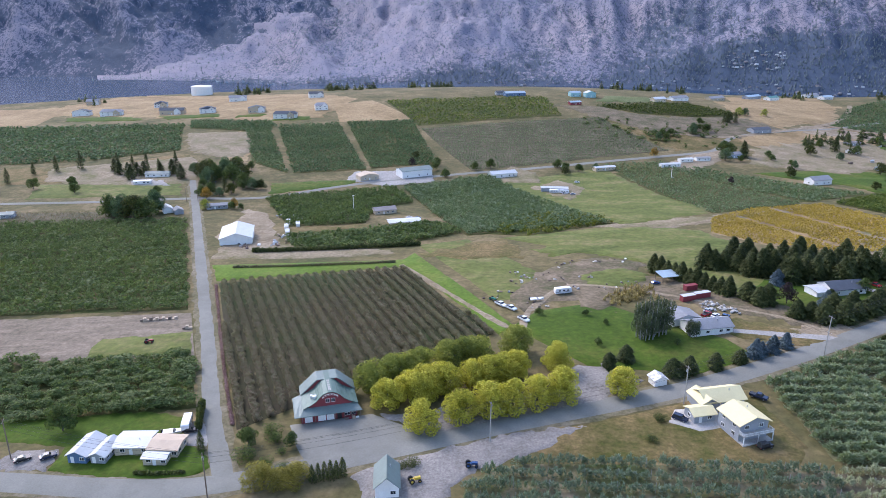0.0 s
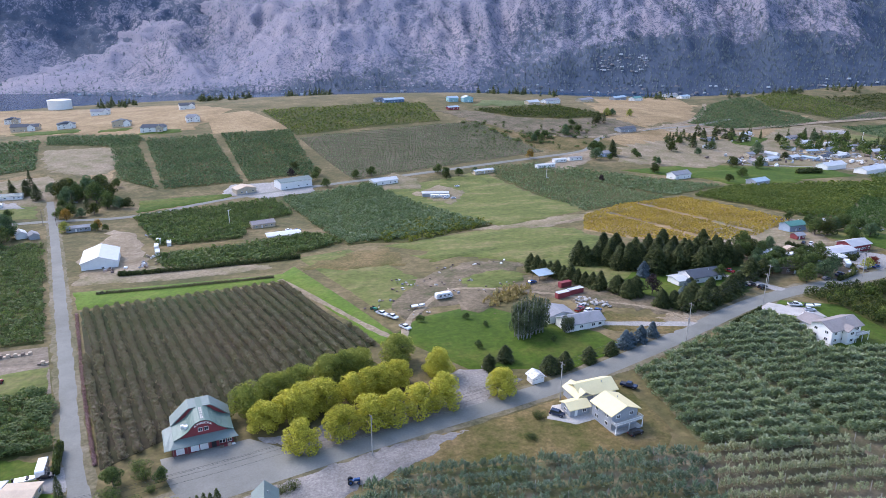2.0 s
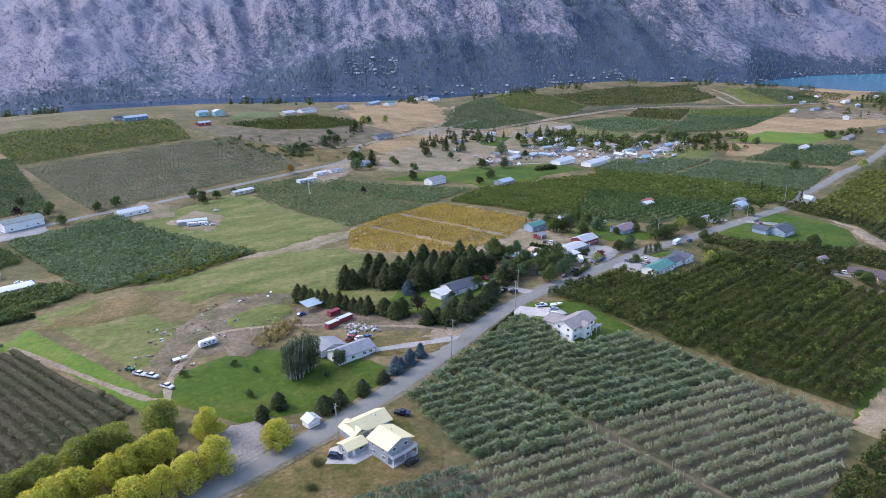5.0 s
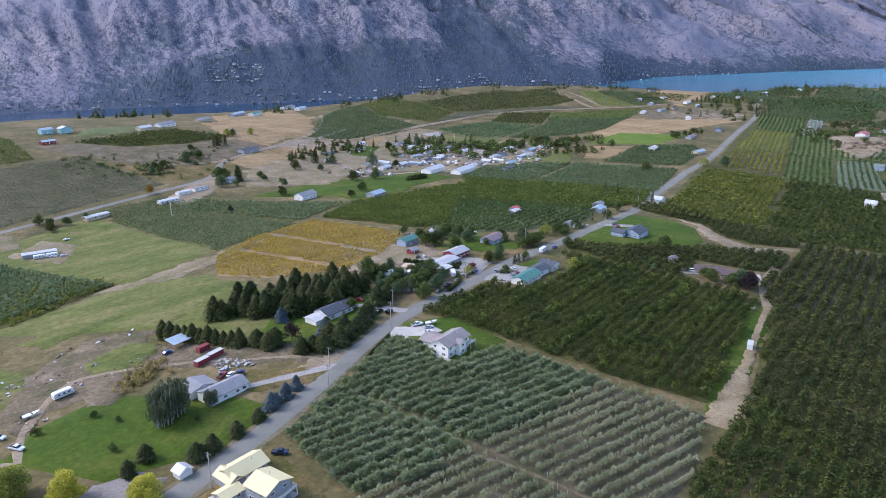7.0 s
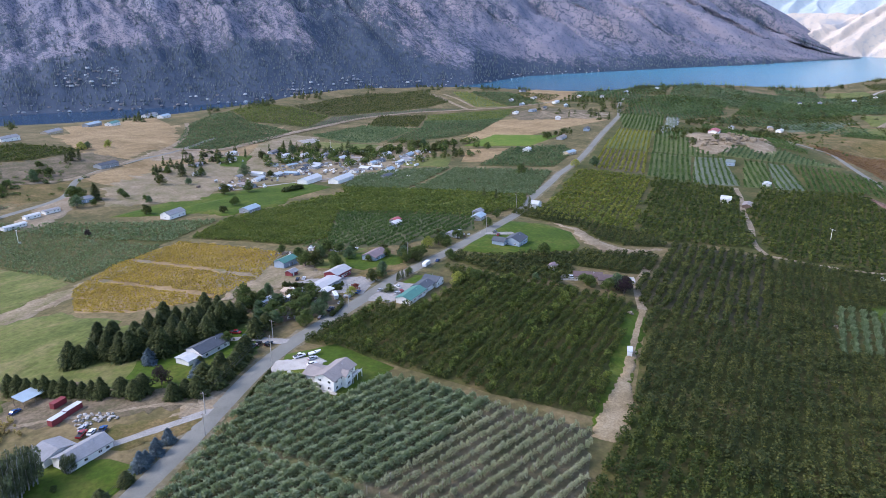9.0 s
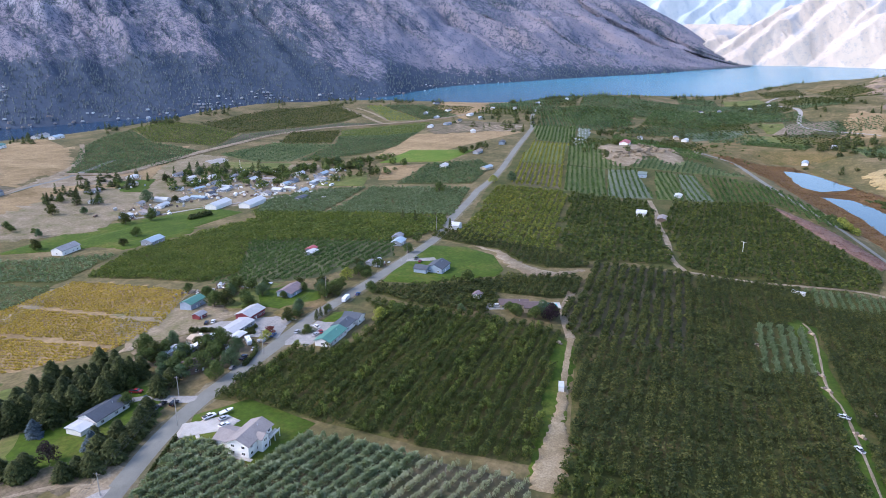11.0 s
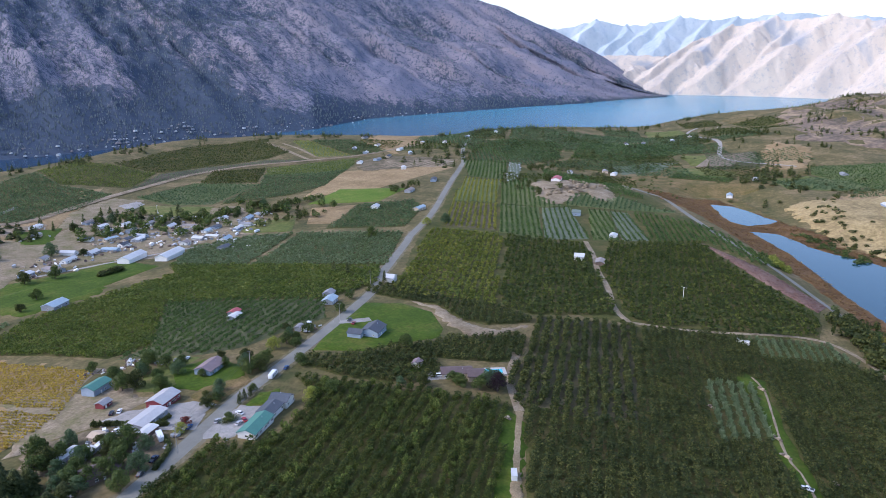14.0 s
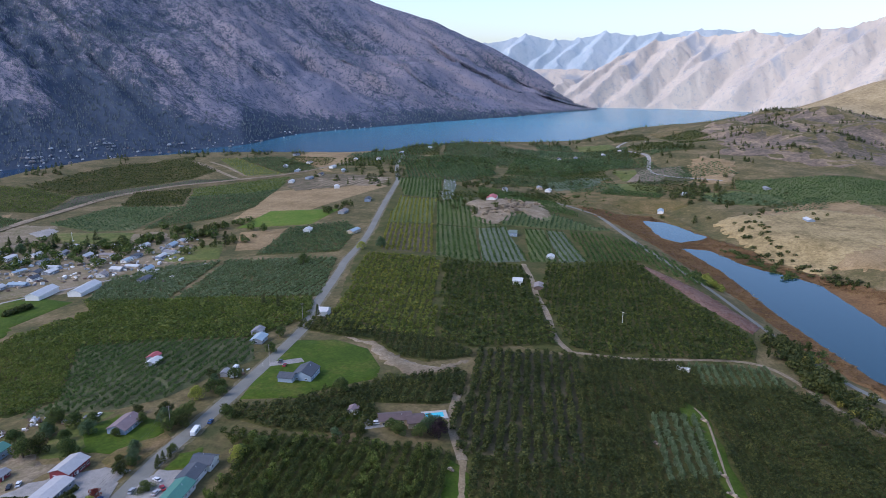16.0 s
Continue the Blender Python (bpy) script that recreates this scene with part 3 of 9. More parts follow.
def row_places(poly, az, gap, step, jitter=0.25, miss=0.03, seed=3, like=None):
    """Places along rows of that bearing within a polygon."""
    rng = np.random.default_rng(seed)
    p = np.array(poly, float)
    c = p.mean(0)
    ax = np.array([math.sin(radians(az)), math.cos(radians(az))])
    ac = np.array([ax[1], -ax[0]])
    s, q = (p - c) @ ax, (p - c) @ ac
    first = q.min() + gap / 2
    if like is not None:
        # rows in line with those of another block
        r = np.array(like, float)
        q0 = ((r - r.mean(0)) @ ac).min() + gap / 2 + (r.mean(0) - c) @ ac
        first = q0 + math.ceil((q.min() - q0) / gap) * gap
    S, Q = np.meshgrid(np.arange(s.min(), s.max(), step), np.arange(first, q.max(), gap))
    S = S + rng.normal(size=S.shape) * jitter * step
    Q = Q + rng.normal(size=Q.shape) * jitter * 0.3 * gap
    xy = c + S.reshape(-1, 1) * ax + Q.reshape(-1, 1) * ac
    ok = inside(xy[:, 0], xy[:, 1], poly) & (rng.random(len(xy)) > miss)
    return xy[ok]


M_SOIL_GREEN = patchy("orchard_sward", (0.042, 0.053, 0.011), (0.07, 0.072, 0.018), (0.135, 0.102, 0.04), 0.04, 0.9)
M_SOIL_BROWN = patchy("weedy_soil", (0.06, 0.062, 0.026), (0.1, 0.085, 0.045), (0.17, 0.135, 0.085), 0.05, 0.9)
M_SOIL_PALE = patchy("pale_tilled_soil", (0.14, 0.115, 0.075), (0.2, 0.158, 0.11), (0.275, 0.22, 0.16), 0.04, 0.7, stretch=(1, 6, 1), turn=1.5)
M_LAWN = patchy("mown_lawn", (0.0396, 0.072, 0.0054), (0.0576, 0.0945, 0.0072), (0.108, 0.113, 0.0198), 0.03, 0.5, bump=0.15)
M_MEADOW = patchy("grazed_meadow", (0.08, 0.1, 0.022), (0.12, 0.134, 0.032), (0.2, 0.168, 0.07), 0.022, 0.35, bump=0.2, stretch=(1, 2.4, 1), turn=0.5)
M_LIME = patchy("bright_grass", (0.075, 0.135, 0.013), (0.105, 0.16, 0.018), (0.155, 0.175, 0.035), 0.03, 0.5, bump=0.15)
M_STRAW = patchy("straw_grass", (0.19, 0.13, 0.058), (0.28, 0.195, 0.095), (0.37, 0.265, 0.14), 0.02, 0.5)
M_DRYGRASS = patchy("patchy_dry_grass", (0.075, 0.076, 0.016), (0.14, 0.107, 0.038), (0.24, 0.16, 0.075), 0.05, 0.8)
M_MARSH = patchy("rusty_reeds", (0.11, 0.065, 0.03), (0.17, 0.095, 0.04), (0.22, 0.13, 0.055), 0.03, 0.5, bump=0.6)
L_DARK = leafy("cherry_leaves", (0.022, 0.038, 0.008), (0.046, 0.064, 0.013), (0.115, 0.125, 0.024), 0.045)
L_OLIVE = leafy("olive_leaves", (0.021, 0.033, 0.008), (0.046, 0.06, 0.016), (0.12, 0.12, 0.03), 0.035)
L_BUSH = leafy("bushy_fruit_leaves", (0.05, 0.076, 0.024), (0.09, 0.125, 0.04), (0.16, 0.19, 0.064), 0.04)
L_DEEP = leafy("deep_green_leaves", (0.0414, 0.0759, 0.0358), (0.0782, 0.12, 0.0582), (0.136, 0.178, 0.0874), 0.02)
L_YELLOW = leafy("yellowing_leaves", (0.055, 0.08, 0.014), (0.11, 0.13, 0.023), (0.21, 0.195, 0.034), 0.03)
L_BLUE = leafy("apple_leaves", (0.139, 0.17, 0.0941), (0.206, 0.245, 0.141), (0.309, 0.335, 0.21), 0.03)
L_APPLE = leafy("dusty_apple_leaves", (0.1, 0.135, 0.09), (0.15, 0.19, 0.135), (0.24, 0.275, 0.215), 0.03)
L_PALE = leafy("pale_green_leaves", (0.085, 0.12, 0.055), (0.13, 0.17, 0.085), (0.19, 0.225, 0.13), 0.03)
L_LIMEY = leafy("yellow_green_cherry_leaves", (0.045, 0.074, 0.013), (0.092, 0.122, 0.024), (0.18, 0.195, 0.042), 0.04)
L_SILVER = leafy("silvery_young_leaves", (0.179, 0.195, 0.116), (0.294, 0.3, 0.198), (0.452, 0.44, 0.314), 0.03)
L_VINE = leafy("browning_leaves", (0.15, 0.16, 0.086), (0.18, 0.16, 0.096), (0.2, 0.138, 0.1), 0.014)
L_GOLD = leafy("golden_vine_leaves", (0.17, 0.13, 0.018), (0.33, 0.235, 0.028), (0.5, 0.36, 0.07), 0.05)
L_TRELLIS = leafy("trellis_leaves", (0.0345, 0.0667, 0.0202), (0.0644, 0.108, 0.0314), (0.115, 0.161, 0.0504), 0.02)
L_REDDISH = leafy("red_brown_twigs", (0.1, 0.05, 0.04), (0.17, 0.09, 0.07), (0.25, 0.16, 0.13), 0.03)


def orchard(poly, az, gap, step, width, height, leaves, mat, floor, label, size=0.34, seed=1, miss=0.03, jitter=0.25, lift=0.14, spread=0.22, shape="dome", without=(), like=None):
    patch("orchard_floor", poly, floor, "grass and soil between the rows", "field", lift)
    xy = row_places(poly, az, gap, step, jitter, miss, seed, like)
    for q in without:
        xy = xy[~inside(xy[:, 0], xy[:, 1], q)]
    c = np.mean(poly, 0)
    k, f = (2.2, 0.74) if math.hypot(c[0] - 120, c[1] - 90) < 300 else (1.7, 0.84) if math.hypot(c[0] - 120, c[1] - 90) < 480 else (1.3, 0.96)
    if shape == "dome":
        leaves, size = int(leaves * k), size * f
    return plants("orchard_rows", xy, width, height, leaves, mat, label, "orchard", size, seed + 50, spread, shape=shape)


M_SCRAP = patchy("trodden_brown_soil", (0.075, 0.08, 0.03), (0.14, 0.11, 0.065), (0.23, 0.175, 0.115), 0.07, 0.7)
M_TAN = patchy("trodden_tan_soil", (0.14, 0.13, 0.05), (0.22, 0.175, 0.105), (0.31, 0.245, 0.165), 0.06, 0.7)
M_ALLEY = patchy("pale_grassy_alley", (0.06, 0.075, 0.028), (0.09, 0.1, 0.042), (0.125, 0.122, 0.062), 0.03, 0.8)
M_REDSOIL = patchy("reddish_cleared_soil", (0.119, 0.0702, 0.0525), (0.178, 0.109, 0.084), (0.246, 0.164, 0.126), 0.05, 0.7)
M_BROWNSWARD = patchy("thin_sward_over_gravel", (0.085, 0.095, 0.035), (0.165, 0.138, 0.095), (0.25, 0.205, 0.16), 0.05, 0.8)
M_VINESOIL = patchy("vineyard_alleys", (0.024, 0.048, 0.009), (0.042, 0.042, 0.018), (0.062, 0.044, 0.03), 0.014, 0.9)
M_SWARD_DRY = patchy("worn_orchard_sward", (0.07, 0.095, 0.022), (0.13, 0.115, 0.055), (0.24, 0.19, 0.125), 0.05, 0.8)
M_STRIPSOIL = patchy("bare_alley_soil", (0.0562, 0.0595, 0.021), (0.0975, 0.085, 0.0413), (0.143, 0.119, 0.0638), 0.03, 0.9)
SILVER_BLOCK = ((104, 157), (226, 158), (240, 120), (206, 103), (125, 88), (102, 128))
APPLE_PATH = ((139, 210), (143, 208), (168, 110), (164, 108))
DARK_GRASS = ((244, 122), (279, 134), (345, 158), (363, 162), (342, 146), (306, 134), (260, 116))
# beside the side road
orchard(((-316, 450), (-179, 463), (-114, 285), (-214, 284)), 84, 5.6, 2.6, 4.3, 3.4, 40, L_BUSH, M_SOIL_GREEN, "bushy green fruit trees in close rows", 0.26, seed=1)
orchard(((-190, 233), (-95, 235), (-80, 197), (-100, 193), (-160, 193)), 84, 6, 2.7, 5.3, 3.7, 105, L_BUSH, M_SOIL_GREEN, "thick dark green fruit trees beside a side road", 0.2, seed=2)
patch("tilled_strip", ((-221, 280), (-111, 281), (-94, 236), (-191, 235)), M_SOIL_PALE, "bare tilled strip of pale brown soil", "field", 0.16)
patch("weedy_corner", ((-136, 237), (-140, 254), (-103, 259), (-95, 238)), M_MEADOW, "weedy green corner of a tilled strip", "field", 0.24, wobble=0.6)
orchard(((-336, 481), (-254, 488), (-190, 466), (-180, 464), (-318, 453)), 84, 4.5, 2.2, 1.8, 1.8, 12, L_VINE, M_SOIL_BROWN, "low brown vine rows", seed=3)
orchard(((-63, 183), (-112, 322), (-21, 338), (20, 246)), -21, 4.4, 1.0, 2.7, 2.4, 60, L_VINE, M_VINESOIL, "long straight rows of browning low fruit trees", 0.26, seed=4, miss=0.01, jitter=0.2, spread=0.14)
patch("grass_margin", ((-126, 355), (-22, 356), (-16, 370), (29, 253), (22, 245), (-20, 342), (-114, 325)), M_LIME, "bright green grass margin round a vineyard", "field", 0.2)
orchard(((-142, 537), (-41, 583), (-23, 527), (-44, 508), (-54, 481), (-53, 456), (-104, 446)), 75, 4.8, 2.2, 3.4, 3.2, 20, L_BUSH, M_SOIL_GREEN, "pale green young orchard rows", 0.42, seed=5)
orchard(((-99, 420), (-50, 433), (-6, 453), (12, 421), (-28, 388), (-88, 385)), 75, 4.8, 2.4, 3.6, 3.4, 20, L_BUSH, M_SOIL_GREEN, "dark green orchard rows behind a white barn", 0.42, seed=6)
orchard(((-35, 582), (43, 626), (111, 436), (15, 411)), 72, 5.0, 2.4, 3.8, 3.4, 18, L_PALE, M_SOIL_GREEN, "dense green orchard with a yellowing edge", 0.42, seed=7)
# on the far slope
for k, q in enumerate((((-231, 811), (-204, 820), (-144, 630), (-187, 669)), ((-198, 832), (-127, 842), (-73, 648), (-139, 630)), ((-117, 845), (-37, 847), (-6, 676), (-69, 652)))):
    orchard(q, 84, 5, 2.4, 3.4, 2.6, 12, L_DEEP, M_SOIL_GREEN, "dark green trellised rows on a slope", 0.4, seed=8 + k)
orchard(((-564, 883), (-321, 863), (-275, 718), (-355, 668), (-440, 652)), 84, 5.5, 4, 4.4, 3, 8, L_DEEP, M_SOIL_GREEN, "dark green orchard below hillside houses", 0.5, seed=11)
orchard(((-82, 970), (141, 981), (147, 870), (-30, 823)), 80, 5.5, 4, 3.4, 2.6, 7, L_LIMEY, M_SOIL_GREEN, "green orchard block near the lake", 0.5, seed=12)
orchard(((-27, 811), (192, 867), (239, 730), (27, 647)), 84, 6.5, 2.2, 1.8, 1.7, 9, L_PALE, M_SOIL_BROWN, "thin pale trellis rows on a brown slope", 0.5, seed=13)
orchard(((159, 672), (216, 686), (268, 498), (188, 466)), 72, 4.5, 3, 2.4, 2.0, 9, L_PALE, M_SOIL_GREEN, "low green rows beside a meadow", 0.5, seed=14)
orchard(((218, 659), (250, 655), (343, 542), (276, 508)), 72, 4.5, 3, 3.2, 2.6, 9, L_PALE, M_SOIL_GREEN, "blue-green young orchard rows", 0.5, seed=15)
patch("meadow", ((48, 606), (116, 637), (154, 663), (186, 467), (117, 432)), M_MEADOW, "green hay meadow among orchards", "meadow", 0.13)
patch("meadow", ((35, 402), (111, 428), (144, 420), (167, 370), (152, 347), (107, 331)), M_MEADOW, "grazed green meadow beside a pine grove", "meadow", 0.13)
patch("meadow", ((-15, 389), (15, 401), (47, 325), (37, 287), (24, 281)), M_MEADOW, "pale green pasture behind a vineyard", "meadow", 0.13)
patch("lawn", ((27, 252), (40, 269), (68, 277), (80, 262), (107, 236), (112, 221), (86, 209), (51, 217)), M_LAWN, "wide green lawn round a grey house", "lawn", 0.15)
patch("dirt_yard", ((42, 321), (83, 349), (104, 301), (70, 288), (35, 271), (29, 280)), M_SCRAP, "rough brown yard strewn with scrap", "yard", 0.15, wobble=1.5)
patch("dirt_yard", ((-129, 384), (-144, 426), (-146, 500), (-127, 488), (-96, 388)), M_DIRT, "bare dirt yard round a white barn", "yard", 0.18, wobble=1.5)
patch("bare_slope", ((-152, 965), (-99, 984), (-35, 852), (-127, 848)), M_STRAW, "bare straw-coloured slope", "field", 0.13)
patch("bare_slope", ((-700, 1079), (-572, 1082), (-524, 888), (-590, 855)), M_STRAW, "bare straw-coloured slope", "field", 0.13)
patch("bare_slope", ((478, 1207), (642, 1223), (608, 1103), (437, 880), (372, 858)), M_STRAW, "bare straw-coloured hilltop", "field", 0.13)
patch("bare_slope", ((330, 800), (420, 845), (640, 1000), (760, 1000), (560, 820), (430, 740), (350, 735)), M_STRAW, "dry straw-coloured slope above scattered houses", "field", 0.1)
patch("bare_slope", ((-640, 1010), (-560, 985), (-300, 900), (-205, 862), (-150, 880), (-120, 1010), (-250, 1180), (-560, 1260)), M_STRAW, "dry straw-coloured slope round new houses", "field", 0.06, 20, 4)
patch("dry_slope", ((-420, 650), (-350, 640), (-260, 705), (-225, 640), (-232, 590), (-300, 585), (-400, 570)), M_DRYGRASS, "dry brown slope with pines", "field", 0.06, 14, 3)
patch("dry_slope", ((195, 872), (360, 905), (350, 780), (290, 735), (245, 735)), M_DRYGRASS, "dry brushy slope", "field", 0.06, 14, 3)
patch("bare_slope", ((-260, 800), (-235, 812), (-190, 670), (-215, 660)), M_STRAW, "bare cut bank beside orchards", "field", 0.06, 14, 2)
patch("grass_field", ((-340, 575), (-230, 590), (-212, 545), (-330, 525)), M_MEADOW, "grass field beside a farm road", "field", 0.1, 14, 2)
patch("grass_strip", ((240, 122), (279, 136), (345, 162), (366, 166), (360, 152), (342, 146), (306, 134), (260, 116)), M_LAWN, "green grass beside a dirt track", "field", 0.26, 6, 0.8)
patch("fallow_strip", ((92, 428), (134, 442), (171, 456), (206, 463), (264, 498), (280, 494), (222, 452), (160, 426), (145, 418), (112, 424)), M_TAN, "bare sandy strip beside golden vines", "field", 0.2, 8, 2)
patch("orchard_floor", ((206, 676), (288, 512), (191, 476), (159, 638)), M_SOIL_GREEN, "dark green fallow block", "field", 0.12, 12, 1)
patch("meadow", ((104, 482), (137, 627), (159, 636), (192, 484), (154, 447), (120, 440)), M_MEADOW, "green hay meadow with mown lines", "meadow", 0.18, 12, 2)
patch("meadow", ((60, 346), (78, 360), (105, 334), (170, 357), (157, 409), (120, 424), (80, 410), (50, 372)), M_MEADOW, "green grazed meadow before a pine grove", "meadow", 0.2, 10, 2)
patch("bare_patch", ((229, 352), (277, 360), (290, 372), (300, 360), (271, 324), (245, 330), (216, 340)), M_DIRT, "bare tan yard at the end of a vine block", "yard", 0.2, 8, 2)
patch("scrap_bank", ((60, 300), (64, 335), (72, 345), (99, 340), (104, 326), (90, 316), (83, 294), (72, 268), (58, 262)), M_SCRAP, "brown bank of heaped soil", "yard", 0.22, 6, 2)
patch("grass_patch", ((68, 298), (66, 318), (84, 326), (98, 318), (96, 304), (84, 296)), M_MEADOW, "weedy grass among heaps of soil", "field", 0.28, 5, 1.2)
patch("bare_patch", ((-14, 362), (8, 392), (34, 400), (46, 372), (40, 350), (10, 352)), M_DRYGRASS, "worn dry pasture", "field", 0.17, 8, 3)
patch("bare_patch", ((-100, 425), (-48, 436), (-50, 455), (-104, 444)), M_DRYGRASS, "dry strip between orchards", "field", 0.17, 8, 2)
patch("lawn", ((103, 319), (110, 352), (124, 362), (146, 362), (168, 350), (196, 312), (207, 292), (186, 262), (164, 250), (140, 250), (128, 276)), M_MEADOW, "shaded grass under a pine grove", "lawn", 0.17, 6, 1)
patch("dry_verge", ((147, 226), (160, 236), (160, 246), (150, 252), (136, 246), (128, 236)), M_DIRT, "bare roadside verge", "yard", 0.2, 5, 1.2)
patch("lawn", ((130, 280), (150, 300), (172, 300), (196, 296), (206, 284), (192, 268), (172, 256), (152, 250), (138, 262)), M_LAWN, "shady green lawn among pines", "lawn", 0.24, 6, 1)
patch("dirt_yard", ((88, 290), (104, 316), (126, 304), (138, 276), (150, 260), (158, 248), (146, 240), (136, 250), (118, 262), (100, 276)), M_SCRAP, "bare brown yard round containers", "yard", 0.25, 5, 1.6)
patch("dry_yard", ((104, 250), (118, 256), (134, 244), (146, 234), (136, 228), (118, 234), (108, 240)), M_DRYGRASS, "worn dry lawn beside the road", "yard", 0.27, 5, 1)
M_DUST = patchy("dusty_gravel", (0.17, 0.152, 0.13), (0.23, 0.207, 0.18), (0.3, 0.27, 0.235), 0.12, 1.5, 0.95, 0.3)
for q in (((-520, 960), (-440, 952), (-400, 925), (-395, 905), (-500, 925)), ((-380, 935), (-300, 930), (-290, 908), (-360, 905)), ((-215, 862), (-165, 866), (-170, 885), (-215, 885)), ((-270, 915), (-230, 912), (-235, 895), (-268, 895))):
    patch("lawn", q, M_LAWN, "green lawn below a hillside house", "lawn", 0.3, 10, 1.5)
patch("gravel_drive", ((370, 216), (380, 221), (389, 213), (381, 206)), M_GRAVEL, "pale gravel drive of a pool house", "pavement", 0.3, 4, 0.4)
patch("lawn", ((374, 232), (384, 234), (392, 224), (382, 219)), M_LAWN, "small lawn beside a garden shed", "lawn", 0.28, 4, 0.4)
# round the junction
patch("shop_forecourt", ((-47, 185), (-43, 174), (-38, 164), (-28, 164), (-4, 173), (4, 180), (-10, 182), (-22, 190)), M_ASPHALT, "worn grey asphalt forecourt of a fruit shop", "pavement", 0.24, 6)
patch("gravel_lot", ((-22, 190), (-6, 190), (14, 197), (34, 205), (40, 216), (60, 218), (66, 206), (57, 199), (47, 190), (30, 184), (0, 178)), M_DUST, "pale gravel car park under willows", "pavement", 0.26, 4, 0.8)
patch("gravel_yard", ((-24, 161), (-7, 168), (14, 175), (34, 180), (44, 180), (28, 168), (20, 165), (7, 159), (0, 148), (3, 132), (-16, 132)), M_DUST, "pale dusty gravel yard", "yard", 0.2, 3, 0.7)
patch("dry_yard", ((20, 172), (46, 183), (72, 190), (100, 200), (104, 169), (97, 160), (35, 164)), M_DRYGRASS, "patchy dry grass round a yellow-roofed house", "yard", 0.16, wobble=0.6)
patch("lawn", ((-112, 165.6), (-104, 163.4), (-90, 161.2), (-79, 160.4), (-69, 161.6), (-65.5, 164.5), (-69.5, 174), (-79, 177), (-79, 191), (-96, 196), (-150, 193), (-150, 184), (-128, 180), (-113, 177.5)), M_LAWN, "small green lawn round roadside houses", "lawn", 0.2, 4, 0.4)
patch("gravel_parking", ((-131, 167), (-112.4, 165.8), (-113, 176), (-127, 177)), M_DUST, "grey gravel parking beside the road", "yard", 0.18, 3, 0.5)
patch("gravel_drive", ((-79, 177.4), (-69.6, 174.4), (-67.6, 178), (-70, 187), (-78.6, 189)), M_GRAVEL, "pale gravel drive beside a bungalow", "yard", 0.19, 3, 0.3)
APPLE_FRONT = ((21, 163), (97, 160), (106, 158), (100, 128), (60, 126), (0, 130), (7, 157))
orchard(APPLE_FRONT, 94, 5.2, 1.7, 2.2, 3.1, 110, L_APPLE, M_SWARD_DRY, "young apple rows with pale blue-green leaves", 0.15, seed=20, jitter=0.15, shape="shoots")
orchard(((-8, 128), (60, 124), (100, 126), (125, 110), (120, 88), (-10, 92)), 94, 5.2, 2.3, 1.3, 2.6, 48, L_SILVER, M_BROWNSWARD, "thin silvery saplings on green and brown sward", 0.24, seed=19, jitter=0.15, shape="shoots")


def trellis_posts(poly, az, gap, step, height, seed):
    """Slender posts along the rows, joined into one mesh."""
    xy = row_places(poly, az, gap, step, 0.06, 0.02, seed)
    z = gz(xy[:, 0], xy[:, 1])
    corner = np.array([(-1, -1), (1, -1), (1, 1), (-1, 1)]) * 0.055
    v = np.stack([np.concatenate([np.c_[xy + c, z + h] for c in corner]).reshape(4, -1, 3) for h in (-0.3, height)]).reshape(8, -1, 3).transpose(1, 0, 2)
    side = np.array([(0, 1, 5, 4), (1, 2, 6, 5), (2, 3, 7, 6), (3, 0, 4, 7), (4, 5, 6, 7)])
    f = (np.arange(len(xy))[:, None, None] * 8 + side).reshape(-1, 4)
    return tagged(new("trellis_posts", mesh_from("trellis_posts", v.reshape(-1, 3), f, [M_POST])), "weathered grey trellis posts along the rows", "posts", kind="stuff")


M_POST = plain("weathered_post", (0.36, 0.33, 0.29), 0.9)
trellis_posts(APPLE_FRONT, 94, 5.2, 9.0, 3.4, 20)
trellis_posts(((-8, 128), (60, 124), (100, 126), (125, 110), (120, 88), (-10, 92)), 94, 5.2, 9.0, 3.2, 19)
trellis_posts(((104, 157), (226, 158), (240, 120), (206, 103), (125, 88), (102, 128)), 93, 4.9, 10.0, 3.2, 22)
# bluish orchard beyond the yellow-roofed house
orchard(((107, 202), (180, 240), (186, 226), (181, 203), (210, 202), (218, 184), (226, 158), (125, 155), (108, 162)), 93, 4.9, 1.3, 3.3, 3.2, 150, L_BLUE, M_SWARD_DRY, "blue-green apple trees in straight rows", 0.135, seed=21, jitter=0.16, shape="shoots", without=(APPLE_PATH,), like=SILVER_BLOCK)
orchard(SILVER_BLOCK, 93, 4.9, 1.5, 1.8, 2.7, 95, L_SILVER, M_SOIL_BROWN, "young silvery apple trees over brown soil", 0.15, seed=22, jitter=0.16, shape="shoots", without=(APPLE_PATH,))
patch("lawn", ((178, 238), (195, 252), (217, 243), (219, 206), (184, 203), (186, 226)), M_LAWN, "green lawn round a white house", "lawn", 0.2)
DARK = ((208, 256), (237, 261), (264, 265), (268, 250), (283, 245), (300, 247), (322, 253), (337, 277), (344, 257), (354, 223), (368, 188), (371, 164), (339, 154), (297, 141), (249, 124), (232, 162), (221, 204), (214, 240))
orchard(DARK, 76, 5.1, 2.3, 3.8, 3.9, 52, L_DARK, M_SOIL_GREEN, "dense dark cherry orchard with yellowing tops", 0.22, seed=23, without=(DARK_GRASS,))
xy = row_places(DARK, 76, 20.4, 3.0, 0.3, 0.35, 5)
